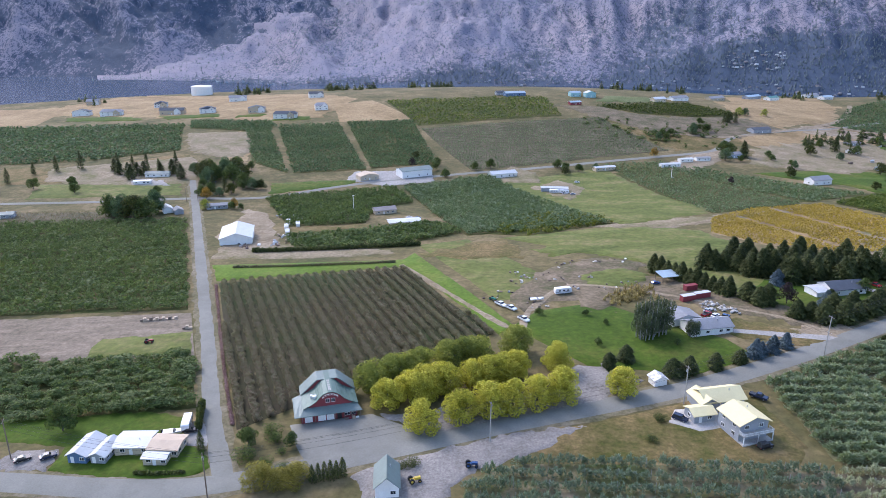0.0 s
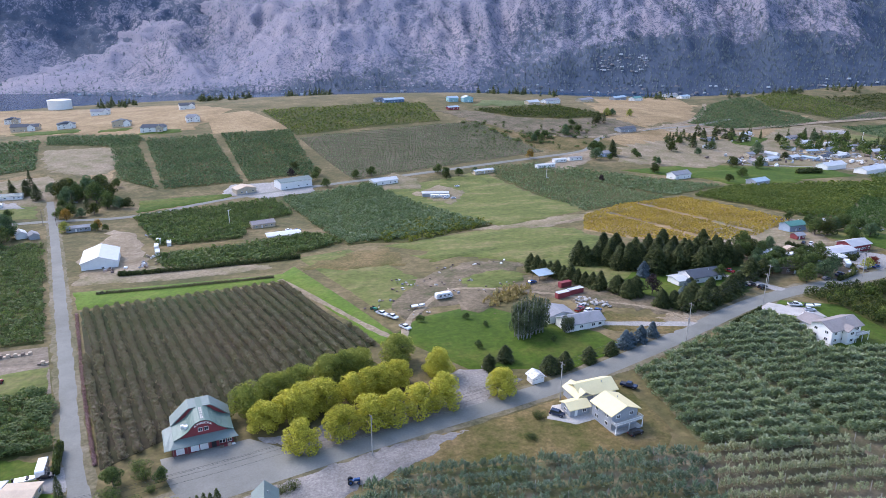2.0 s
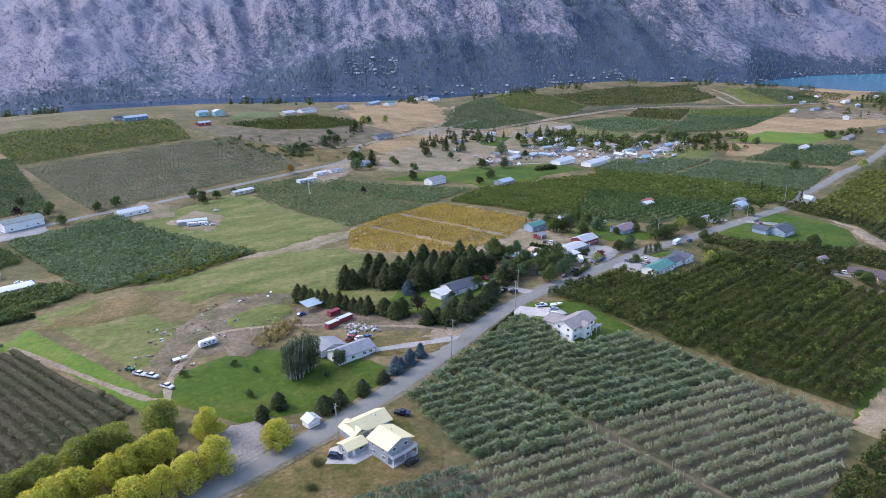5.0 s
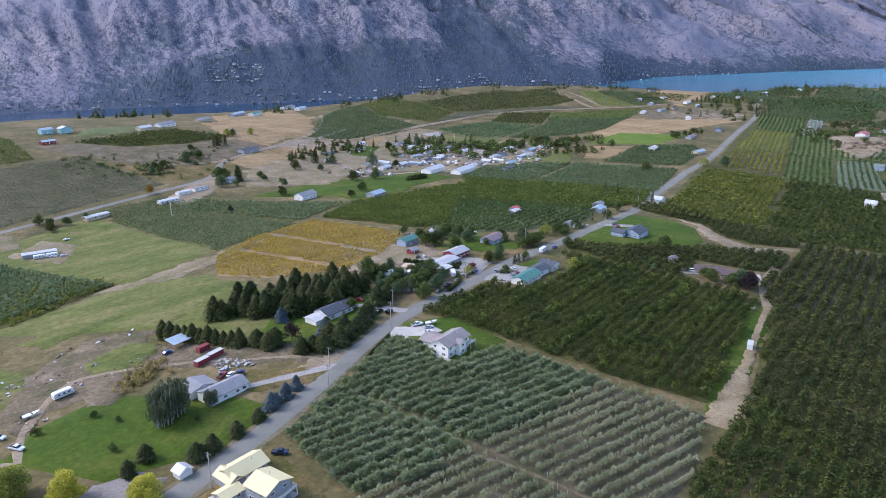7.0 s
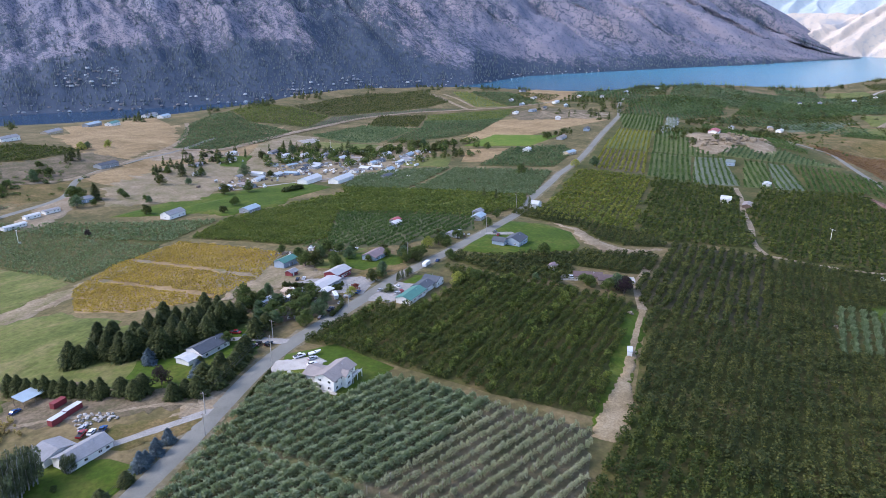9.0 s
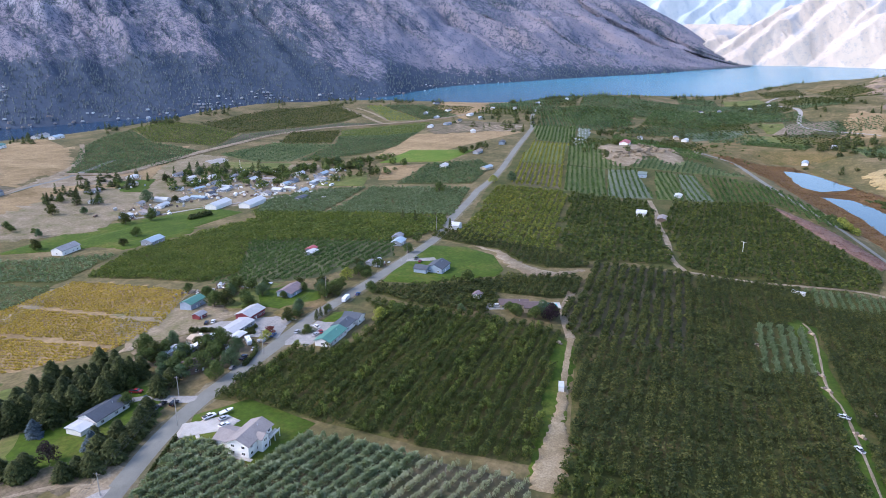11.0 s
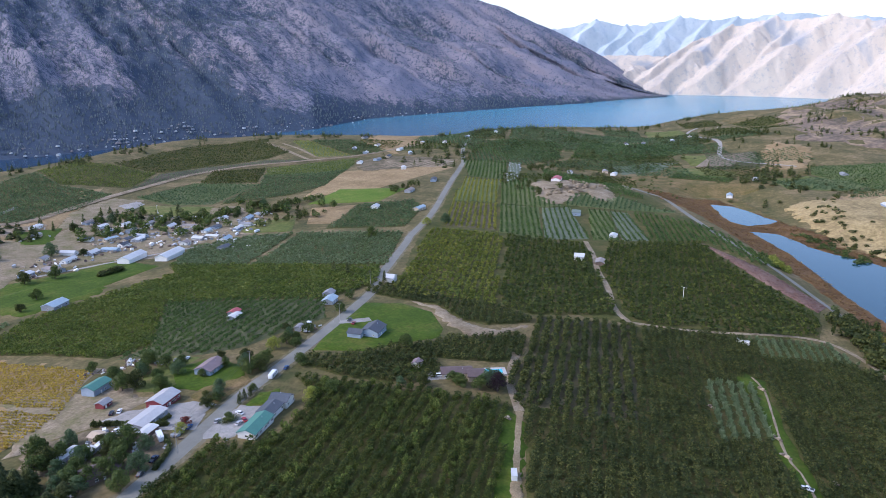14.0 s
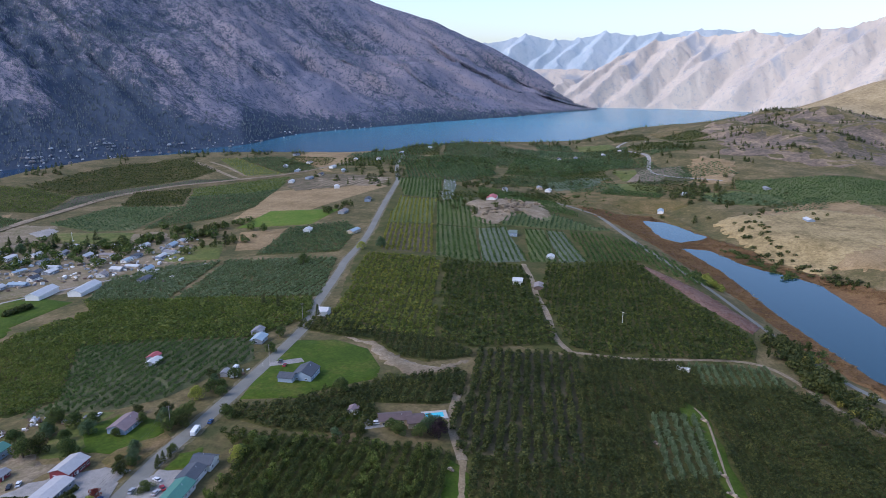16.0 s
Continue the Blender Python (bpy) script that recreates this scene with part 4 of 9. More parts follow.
plants("orchard_rows", xy[~inside(xy[:, 0], xy[:, 1], DARK_GRASS)], 3.4, 4.4, 110, L_LIMEY, "yellow-green cherry trees in bands", "orchard", 0.2, 230, 0.25)
GAPS = [[(x + u, y + v) for (x, y), (u, v) in zip((a, b, b, a), ((2, 1.5), (2, 1.5), (-2, -1.5), (-2, -1.5)))] for a, b in (((199, 450), (218, 348)), ((235, 481), (253, 357)))]
orchard(((162, 400), (180, 448), (222, 482), (281, 498), (288, 462), (296, 389), (250, 353), (214, 345), (179, 367)), 163, 3.0, 1.3, 1.7, 1.4, 16, L_GOLD, M_STRAW, "golden autumn vine rows on dry soil", 0.4, seed=24, without=GAPS)
orchard(((352, 288), (363, 296), (373, 273), (403, 256), (438, 233), (474, 198), (440, 186), (425, 188), (418, 195), (402, 226), (388, 216), (371, 213), (357, 228), (350, 255)), 76, 5.0, 2.8, 4.4, 3.6, 36, L_OLIVE, M_SOIL_GREEN, "straggling dark fruit trees below a lawn", 0.28, seed=25, miss=0.1)
G4 = ((514, 203), (540, 146), (556, 108), (592, 25), (541, -23), (500, -60), (330, -40), (255, 60), (275, 120), (361, 154), (376, 163), (402, 181), (447, 187))
STRIPS = ((513, 202), (545, 139), (401, 107), (384, 122), (376, 163), (402, 181), (447, 187))
PALE_A = ((478, 85), (492, 55), (426, 43), (403, 68))
PALE_B = ((572, 70), (595, 18), (568, -1), (540, 55))
BIN_TRACK = ((508, 64), (500, 55), (452, 41), (389, 22), (300, 0), (300, 9), (389, 33), (452, 52), (496, 67))
orchard(G4, 76, 5.5, 2.5, 4.7, 3.7, 46, L_OLIVE, M_SOIL_GREEN, "broad dark green orchard in straight rows", 0.235, seed=26, without=(STRIPS, PALE_A, PALE_B, BIN_TRACK))
orchard(STRIPS, 75, 6.4, 2.2, 4.5, 4.0, 38, L_OLIVE, M_STRIPSOIL, "tall green orchard strips with bare brown alleys", 0.3, seed=260, lift=0.2, miss=0.05)
orchard(PALE_A, 77, 6.0, 1.6, 2.2, 2.6, 70, L_PALE, M_SOIL_GREEN, "small block of pale young apple rows", 0.26, seed=261, lift=0.24, shape="shoots")
orchard(PALE_B, 77, 5.4, 2.0, 2.0, 2.4, 50, L_PALE, M_SOIL_GREEN, "small block of pale young apple rows", 0.26, seed=262, lift=0.24, shape="shoots")
strip("dirt_track", ((503, 60), (488, 52), (452, 45), (424, 40), (407, 35), (389, 27), (300, 4)), 1.7, M_DIRT, "grassy dirt track through an orchard", lift=0.34, ragged=0.2)
patch("grass_strip", ((509, 66), (502, 52), (452, 41), (389, 22), (300, -2), (300, 10), (389, 34), (452, 54), (496, 69)), M_LAWN, "green grass beside an orchard track", "field", 0.24, wobble=0.8)
orchard(((252, 112), (275, 117), (258, 62), (330, -42), (230, -80), (160, 40), (190, 97), (243, 112)), 76, 5.4, 3.0, 4.4, 3.9, 40, L_DARK, M_SOIL_GREEN, "dark green orchard with yellowing trees", 0.28, seed=27)
orchard(((784, 221), (835, 133), (673, 21), (604, 25), (566, 104), (550, 145), (675, 201)), 79, 5.6, 4, 4.8, 3.8, 16, L_DARK, M_SOIL_GREEN, "bushy green orchard above a pond road", 0.4, seed=28, without=(((850, 140), (770, 66), (691, 10), (650, 23), (717, 72), (790, 116)),))
orchard(((745, 416), (759, 335), (518, 238), (500, 317), (552, 340)), 70, 5.6, 4, 4.8, 3.6, 16, L_YELLOW, M_SOIL_GREEN, "yellowing green orchard beside the road", 0.4, seed=29)
orchard(((756, 328), (760, 241), (557, 157), (516, 208), (519, 235)), 72, 5.6, 4, 4.8, 3.8, 18, L_DARK, M_SOIL_GREEN, "dense green orchard in rolling rows", 0.4, seed=30)
orchard(((838, 137), (765, 71), (691, 17), (663, 23), (717, 65), (787, 108)), 125, 4, 2.6, 2.6, 1.0, 7, L_REDDISH, M_REDSOIL, "cleared strip with reddish brush", 0.5, seed=37, lift=0.5)
orchard(((403, 536), (485, 534), (504, 569), (528, 491), (567, 371), (519, 344), (464, 352), (431, 423), (412, 463)), 80, 5.6, 3.0, 4.6, 3.8, 22, L_LIMEY, M_SOIL_GREEN, "bushy green orchard with yellow tops beside the road", 0.36, seed=38)
orchard(((346, 535), (403, 536), (412, 463), (337, 391), (313, 400), (304, 450), (291, 500)), 72, 4.6, 2.2, 3.4, 3.2, 22, L_LIMEY, M_SOIL_GREEN, "dense yellow-green orchard rows", 0.34, seed=381)
orchard(((412, 463), (431, 423), (462, 352), (425, 324), (394, 330), (358, 334), (338, 348), (313, 393), (337, 391)), 76, 6.4, 1.8, 2.3, 3.0, 26, L_TRELLIS, M_ALLEY, "dark orchard rows with pale grassy alleys", 0.34, seed=382)
patch("lawn", ((315, 345), (333, 342), (337, 337), (335, 313), (327, 304), (312, 302), (299, 312), (297, 325)), M_LAWN, "bright green lawn round a mauve-roofed house", "lawn", 0.24, 5, 0.6)
patch("tan_field", ((250, 398), (262, 396), (270, 374), (284, 343), (283, 327), (264, 322), (245, 329), (227, 339), (222, 352)), M_TAN, "trodden tan paddock beside vines", "yard", 0.26, 6, 1.2)
patch("gravel_drive", ((250, 331), (269, 325), (279, 317), (290, 303), (293, 291), (274, 287), (267, 294), (260, 312)), M_GRAVEL, "grey gravel drive round red buildings", "pavement", 0.3, 5, 0.6)
patch("dry_yard", ((293, 310), (304, 312), (326, 302), (323, 295), (301, 292), (284, 291)), M_DRYGRASS, "dry grass beside the road", "yard", 0.25, 5, 0.6)
patch("lawn", ((297, 277), (312, 281), (322, 275), (313, 269), (303, 269)), M_LAWN, "small lawn beside a long house", "lawn", 0.26, 4, 0.4)
patch("gravel_forecourt", ((271, 270), (285, 280), (297, 279), (303, 266), (281, 262), (273, 260), (268, 260)), M_GRAVEL, "pale gravel forecourt of a long house", "pavement", 0.28, 4, 0.4)
patch("scrap_yard", ((225, 338), (247, 327), (262, 306), (262, 290), (246, 272), (224, 276), (212, 300), (214, 325)), M_SCRAP, "cluttered brown yard among trees", "yard", 0.2, 6, 1)
patch("green_yard", ((300, 352), (330, 362), (338, 345), (322, 346), (296, 326), (286, 336), (286, 352)), M_MEADOW, "rough grass behind houses", "yard", 0.2, 6, 1)
orchard(((673, 547), (719, 438), (577, 371), (529, 490)), 80, 6, 2.4, 2.8, 2.8, 14, L_PALE, M_SOIL_GREEN, "grey-green young orchard rows", 0.5, seed=39)
orchard(((639, 591), (667, 552), (527, 495), (507, 568), (577, 614)), 80, 6, 2.4, 3.0, 2.8, 14, L_PALE, M_SOIL_GREEN, "blue-green young orchard rows", 0.5, seed=40)
orchard(((841, 581), (901, 531), (860, 491), (747, 452), (702, 533)), 80, 5.4, 3.6, 3.6, 3, 8, L_DEEP, M_SOIL_GREEN, "green orchard rows beside the road", 0.5, seed=41)
orchard(((1878, 578), (2009, 309), (1616, 241), (1472, 409), (1637, 520)), 60, 9, 6, 6, 3, 5, L_DEEP, M_SOIL_GREEN, "far dark green orchard block", 0.6, seed=45)
orchard(((1866, 766), (1878, 580), (1540, 496), (1425, 615)), 60, 9, 6, 6, 3, 5, L_DEEP, M_SOIL_GREEN, "far dark green orchard block", 0.6, seed=46)
orchard(((1616, 239), (1634, 142), (1472, 101), (1418, 194)), 60, 9, 5, 4, 2.4, 5, L_DEEP, M_SOIL_BROWN, "far thin orchard block on a knoll", 0.6, seed=47)
patch("stubble_field", ((1086, 779), (1247, 676), (1208, 623), (928, 625), (861, 693)), M_STRAW, "tan stubble field", "field", 0.13)
patch("stubble_field", ((801, 631), (839, 585), (731, 543), (716, 573)), M_STRAW, "tan stubble field", "field", 0.13)
patch("meadow", ((929, 677), (978, 586), (870, 568), (818, 652)), M_LIME, "bright green strip below a stubble field", "meadow", 0.18)
orchard(((491, 337), (489, 300), (493, 276), (474, 246), (474, 224), (499, 203), (512, 210), (518, 231), (513, 281), (528, 325), (514, 341)), 70, 5.4, 2.6, 4.4, 3.4, 34, L_OLIVE, M_SOIL_GREEN, "strip of dark fruit trees above a dirt bank", 0.26, seed=251)
patch("dirt_bank", ((491, 296), (483, 274), (461, 250), (448, 227), (461, 212), (490, 203), (466, 222), (471, 243), (490, 272)), M_DIRT, "bare reddish bank beside a lawn", "yard", 0.34, 5, 1.4)
patch("lawn", ((372, 294), (428, 314), (468, 323), (482, 297), (476, 269), (450, 246), (433, 240), (406, 257), (387, 266)), M_LAWN, "bright green lawn round a grey house", "lawn", 0.2)
patch("meadow", ((385, 660), (506, 625), (504, 579), (409, 561), (340, 590), (290, 640)), M_LAWN, "mown green field with stripes", "meadow", 0.16)
patch("dry_bank", ((1144, 34), (1254, -42), (1300, -130), (1100, -200), (900, -150), (938, -60), (964, 3)), M_STRAW, "golden dry grass bank above a pond", "field", 1.0, 9, 4)
patch("rocky_hill", ((1750, 60), (2100, 130), (2700, 60), (2900, -300), (2400, -600), (1700, -500), (1640, -150)), patchy("rocky_slope", (0.07, 0.066, 0.04), (0.175, 0.13, 0.095), (0.36, 0.265, 0.155), 0.014, 0.12), "brown rocky hillside with scattered pines", "hill", 0.3, 40, 10)
patch("golden_hill", ((2820, -120), (3100, -130), (3600, -200), (3750, -700), (3300, -1100), (2800, -900), (2700, -450)), patchy("golden_dry_grass", (0.24, 0.18, 0.09), (0.36, 0.27, 0.14), (0.45, 0.35, 0.19), 0.008, 0.1), "golden grassy hill in the sun", "hill", 0.6, 40, 10)

# trellis blocks on the way to the knoll
KNOLL = ((1018, 399), (1055, 396), (1034, 352), (1000, 326), (948, 334), (974, 372))
KNOLL_EAST = ((1055, 329), (1142, 334), (1030, 273), (994, 273), (1006, 305))
M_ROWSOIL = patchy("mown_green_alley", (0.075, 0.1, 0.03), (0.11, 0.13, 0.045), (0.16, 0.16, 0.075), 0.03, 0.6)
M_WHITEALLEY = patchy("pale_sheeted_alley", (0.09, 0.112, 0.066), (0.125, 0.145, 0.092), (0.168, 0.184, 0.13), 0.05, 0.7)
L_TRELLIS_YELLOW = leafy("yellowing_trellis_leaves", (0.1, 0.125, 0.02), (0.18, 0.185, 0.032), (0.28, 0.245, 0.05), 0.03)
orchard(((1053, 460), (1116, 440), (1020, 400), (972, 372), (941, 325), (922, 349), (923, 407)), 67, 6.2, 2.4, 3.0, 3.0, 10, L_TRELLIS, M_ROWSOIL, "bright green trellis rows below a knoll", 0.46, seed=33, without=(KNOLL,))
orchard(((917, 404), (920, 350), (760, 288), (767, 342)), 67, 6.2, 2.4, 3.0, 3.0, 11, L_TRELLIS, M_ROWSOIL, "deep green trellis rows", 0.46, seed=34)
orchard(((921, 347), (939, 314), (788, 244), (758, 285)), 67, 6.4, 2.4, 2.4, 2.6, 11, L_TRELLIS, M_WHITEALLEY, "dark trellis rows with pale sheeted alleys", 0.46, seed=340)
orchard(((939, 290), (949, 266), (797, 213), (785, 240)), 67, 6.2, 2.4, 3.0, 2.8, 11, L_TRELLIS, M_ROWSOIL, "deep green trellis rows", 0.46, seed=341)
orchard(((949, 264), (951, 241), (815, 185), (798, 211)), 67, 6.4, 2.4, 2.4, 2.6, 11, L_TRELLIS, M_WHITEALLEY, "dark trellis rows with pale sheeted alleys", 0.46, seed=342)
orchard(((959, 238), (951, 192), (925, 142), (803, 50), (778, 76), (840, 131), (812, 180)), 72, 6.2, 2.6, 3.2, 3.0, 10, L_TRELLIS, M_SOIL_GREEN, "dark trellis rows running down to a pond road", 0.46, seed=35)
orchard(((989, 338), (1016, 305), (1036, 269), (985, 186), (965, 242), (946, 322)), 80, 6.2, 2.6, 3.2, 2.8, 10, L_DEEP, M_ROWSOIL, "grey-green trellis rows below a bare mound", 0.46, seed=63, without=(KNOLL, KNOLL_EAST))
orchard(((1283, 476), (1236, 367), (1083, 257), (1053, 238), (1045, 281), (1074, 357), (1160, 430)), 110, 6.2, 3.0, 3.6, 3.2, 9, L_TRELLIS, M_SOIL_GREEN, "dark green orchard wrapped round a knoll", 0.46, seed=343, without=(KNOLL, KNOLL_EAST))
orchard(((1300, 647), (1330, 565), (1115, 483), (1130, 553)), 67, 6.6, 3.0, 3.2, 3.0, 9, L_TRELLIS, M_ROWSOIL, "bright green trellis block on a rise", 0.5, seed=36)
orchard(((1110, 548), (1095, 478), (922, 413), (917, 477)), 67, 6.4, 2.8, 3.2, 2.8, 9, L_TRELLIS_YELLOW, M_ROWSOIL, "yellow-green trellis rows", 0.48, seed=31)
orchard(((910, 474), (917, 409), (776, 350), (771, 411)), 67, 6.4, 2.6, 3.2, 2.8, 10, L_TRELLIS_YELLOW, M_SOIL_BROWN, "yellow-green trellis rows with brown alleys", 0.48, seed=32)
orchard(((1320, 557), (1333, 538), (1090, 447), (1094, 470)), 67, 6, 6, 3.4, 0.6, 7, plain("white_row_cover", (0.42, 0.44, 0.45), 0.5), M_WHITEALLEY, "white sheeted crop rows", 0.9, seed=49, lift=0.5)
# vineyard rise above the narrow part of the lake
M_TERRACE = patchy("brown_terrace_soil", (0.06, 0.065, 0.034), (0.095, 0.085, 0.055), (0.14, 0.115, 0.08), 0.02, 0.4)
orchard(((500, 901), (620, 1074), (711, 1157), (766, 1172), (724, 1050), (744, 958), (642, 897), (552, 876)), 100, 7, 3.4, 3.8, 2.6, 7, L_DEEP, M_SOIL_GREEN, "dark vineyard on a rise above the lake", 0.5, seed=42)
orchard(((774, 1185), (858, 1200), (882, 1136), (909, 1055), (793, 981), (727, 1053)), 100, 7, 3.6, 3.6, 2.4, 7, L_LIMEY, M_SOIL_GREEN, "yellowing vineyard on a rise above the lake", 0.5, seed=420)
orchard(((888, 1139), (1029, 1184), (1157, 1204), (1320, 1160), (1272, 1120), (1228, 1022), (1146, 1014), (1023, 1050), (914, 1053)), 100, 7.5, 3.8, 4.4, 2.8, 6, L_OLIVE, M_SOIL_GREEN, "dark green vineyard crown above the lake", 0.5, seed=421)
orchard(((907, 1047), (1018, 1046), (1136, 1008), (1185, 932), (1065, 1002), (952, 1010), (781, 970)), 95, 7.5, 3.6, 2.6, 2.2, 6, L_DEEP, M_TERRACE, "thin vine rows on brown terraces", 0.5, seed=422)
orchard(((1322, 1094), (1357, 1076), (1265, 888), (1215, 943)), 95, 7, 3.8, 3.6, 2.4, 6, L_TRELLIS_YELLOW, M_ROWSOIL, "yellow-green vine wedge between dirt roads", 0.5, seed=423)
orchard(((1360, 1074), (1436, 1009), (1348, 846), (1268, 886)), 95, 7, 3.8, 4.2, 2.8, 6, L_DEEP, M_SOIL_GREEN, "green orchard wedge near the lake", 0.5, seed=424)
orchard(((889, 933), (995, 1008), (1072, 950), (931, 846)), 100, 6.5, 3.4, 4.0, 2.8, 7, L_OLIVE, M_SOIL_GREEN, "dark green far orchard block", 0.5, seed=43)
orchard(((1000, 890), (1068, 943), (1250, 858), (1110, 790), (1050, 812)), 100, 6.5, 3.4, 3.4, 2.6, 7, L_LIMEY, M_ROWSOIL, "bright green far orchard block", 0.5, seed=430)
orchard(((933, 839), (1000, 890), (1050, 812), (1110, 790), (948, 719), (866, 722), (772, 770)), 100, 6.5, 3.4, 4.0, 2.8, 7, L_DEEP, M_SOIL_GREEN, "dark green far orchard block", 0.5, seed=431)
orchard(((750, 915), (887, 938), (922, 835), (768, 780), (739, 828)), 100, 6.5, 3.4, 3.6, 2.6, 7, L_DEEP, M_ROWSOIL, "grey-green far orchard block", 0.5, seed=44)
strip("hill_road", ((1279, 1135), (1236, 1039), (1181, 932)), 9, M_DIRT, "pale dirt road up a vineyard rise", lift=0.5)
strip("hill_road", ((1289, 1094), (1264, 1027), (1215, 943)), 7, M_DIRT, "pale dirt road up a vineyard rise", lift=0.5)
# bare and dry ground between the blocks
patch("bare_slope", ((569, 1107), (629, 1093), (605, 1083), (526, 935), (493, 906), (464, 901), (417, 852), (386, 921), (407, 1066)), M_STRAW, "bare straw-coloured hilltop", "field", 0.2, 12, 3)
patch("brown_slope", ((143, 930), (200, 927), (248, 892), (324, 891), (395, 925), (417, 852), (326, 790), (245, 800), (178, 884)), M_SCRAP, "brown bare slope between orchard blocks", "field", 0.2, 12, 3)
orchard(((201, 932), (268, 958), (338, 988), (397, 931), (325, 895), (249, 895)), 100, 5.5, 3, 4.2, 3.2, 9, L_DARK, M_SOIL_GREEN, "curved dark green orchard wedge on a slope", 0.44, seed=425, lift=0.3)
patch("pale_field", ((234, 1020), (326, 1030), (306, 985), (208, 958)), M_ROWSOIL, "pale yellow-green field near the lake", "field", 0.26, 12, 2)
strip("hill_road", ((640, 1110), (600, 1040), (545, 960), (491, 905), (417, 852), (326, 798), (266, 804)), 7, M_DIRT, "pale dirt road down a dry slope", lift=0.4)
patch("tan_yard", ((625, 887), (725, 935), (745, 890), (678, 838), (600, 800), (560, 815)), M_TAN, "bare tan ground below a dirt bank", "yard", 0.24, 10, 2)
patch("tan_yard", ((483, 900), (536, 860), (573, 847), (512, 821), (468, 837), (435, 844), (459, 890)), M_DIRT, "bare tan ground where dirt roads meet", "yard", 0.24, 10, 2)
patch("village_ground", ((345, 763), (454, 813), (484, 800), (600, 815), (690, 800), (773, 740), (712, 620), (640, 600), (600, 620), (527, 610), (496, 650), (430, 672), (374, 640), (300, 680)), M_TAN, "trodden tan ground among village houses", "yard", 0.17, 12, 3)
patch("lawn", ((524, 830), (567, 816), (513, 759), (492, 779)), M_LAWN, "green lawn among village houses", "lawn", 0.3, 8, 1)
patch("lawn", ((716, 861), (758, 768), (704, 724), (678, 804)), M_MEADOW, "green paddock behind village houses", "lawn", 0.3, 8, 1)
patch("lawn", ((677, 656), (752, 617), (677, 564), (651, 612)), M_MEADOW, "green paddock beside a tall poplar", "lawn", 0.3, 8, 1)
patch("concrete_pad", ((694, 883), (732, 892), (727, 868), (683, 844)), M_GRAVEL, "pale gravel pad", "yard", 0.4, 8, 1)
patch("settlement_ground", ((1217, 850), (1299, 803), (1312, 714), (1231, 650), (1094, 748), (1150, 800)), M_SCRAP, "bare cluttered ground of a far settlement", "yard", 0.3, 12, 3)
patch("cut_bank", ((-265, 715), (-299, 806), (-226, 805), (-208, 748), (-200, 690), (-231, 690)), M_TAN, "bare cut bank above trees", "field", 0.2, 10, 2)
orchard(((-305, 833), (-320, 883), (-213, 862), (-198, 828), (-220, 806)), 84, 5, 2.6, 4, 2.8, 10, L_DEEP, M_SOIL_GREEN, "dark green rows above a cut bank", 0.44, seed=426)
patch("dry_slope", ((-370, 637), (-254, 690), (-215, 650), (-220, 586), (-280, 573), (-346, 588)), M_TAN, "dry tan slope with dark conifers", "field", 0.2, 10, 2)
patch("gravel_yard", ((-267, 578), (-275, 598), (-246, 595), (-233, 576)), M_GRAVEL, "pale gravel yard of a white house", "yard", 0.4, 6, 1)
patch("lawn", ((-142, 552), (-150, 592), (-122, 600), (-74, 612), (-81, 590), (-116, 570)), M_LAWN, "green lawn beside the road", "lawn", 0.26, 8, 1)
patch("gravel_yard", ((-88, 609), (-84, 640), (-42, 646), (-13, 646), (-7, 604), (-51, 588)), M_GRAVEL, "pale gravel yard round farm sheds", "yard", 0.28, 6, 1)
patch("gravel_yard", ((43, 628), (66, 664), (88, 640), (87, 600), (52, 603)), M_TAN, "dusty yard of white farm buildings", "yard", 0.3, 6, 1)
patch("dirt_yard", ((75, 582), (104, 612), (122, 579), (101, 530)), M_TAN, "dusty yard with parked trailers", "yard", 0.3, 6, 1.5)
orchard(((24, 416), (64, 480), (108, 452), (111, 438), (52, 405)), 72, 5.0, 3.2, 3.9, 3.5, 18, L_YELLOW, M_SOIL_GREEN, "yellowing corner of a green orchard", 0.4, seed=71, miss=0.35, lift=0.2)
patch("weedy_strip", ((-131, 368), (-133, 388), (-91, 400), (-31, 380), (-27, 369), (-76, 364)), M_TAN, "weedy bare strip behind a hedge", "field", 0.14, 6, 1)
patch("glass_plots", ((1370, 378), (1461, 329), (1498, 271), (1370, 284), (1301, 334)), M_WHITEALLEY, "pale sheeted plots beyond the marsh", "field", 0.5, 12, 3)
orchard(((1444, 473), (1670, 518), (1763, 367), (1679, 243), (1562, 293), (1453, 380)), 60, 7, 4, 4.6, 3, 7, L_TRELLIS, M_SOIL_GREEN, "wide dark green far orchard block", 0.5, seed=427, lift=0.3)
orchard(((1436, 713), (1576, 679), (1607, 538), (1394, 486), (1355, 573)), 60, 7, 4, 4.6, 3, 7, L_TRELLIS, M_SOIL_GREEN, "dark green far orchard block", 0.5, seed=428, lift=0.3)
orchard(((1483, 39), (1522, -209), (1274, -169), (1262, -56), (1400, 36)), 60, 7, 3.5, 3.4, 2.8, 7, L_TRELLIS, M_ROWSOIL, "far green orchard rows beyond the ponds", 0.5, seed=429, lift=0.6)
orchard(((1362, 252), (1330, 150), (1285, 154), (1299, 256)), 150, 7, 3.5, 4.2, 3, 8, L_TRELLIS, M_SOIL_GREEN, "dark green orchard strip beyond the marsh", 0.5, seed=72, lift=0.5)
orchard(((1255, 66), (1330, 92), (1372, 30), (1300, -48), (1250, -10)), 60, 7, 3.5, 4.0, 2.6, 8, L_DEEP, M_ROWSOIL, "green orchard rows above a golden bank", 0.5, seed=73, lift=0.7)
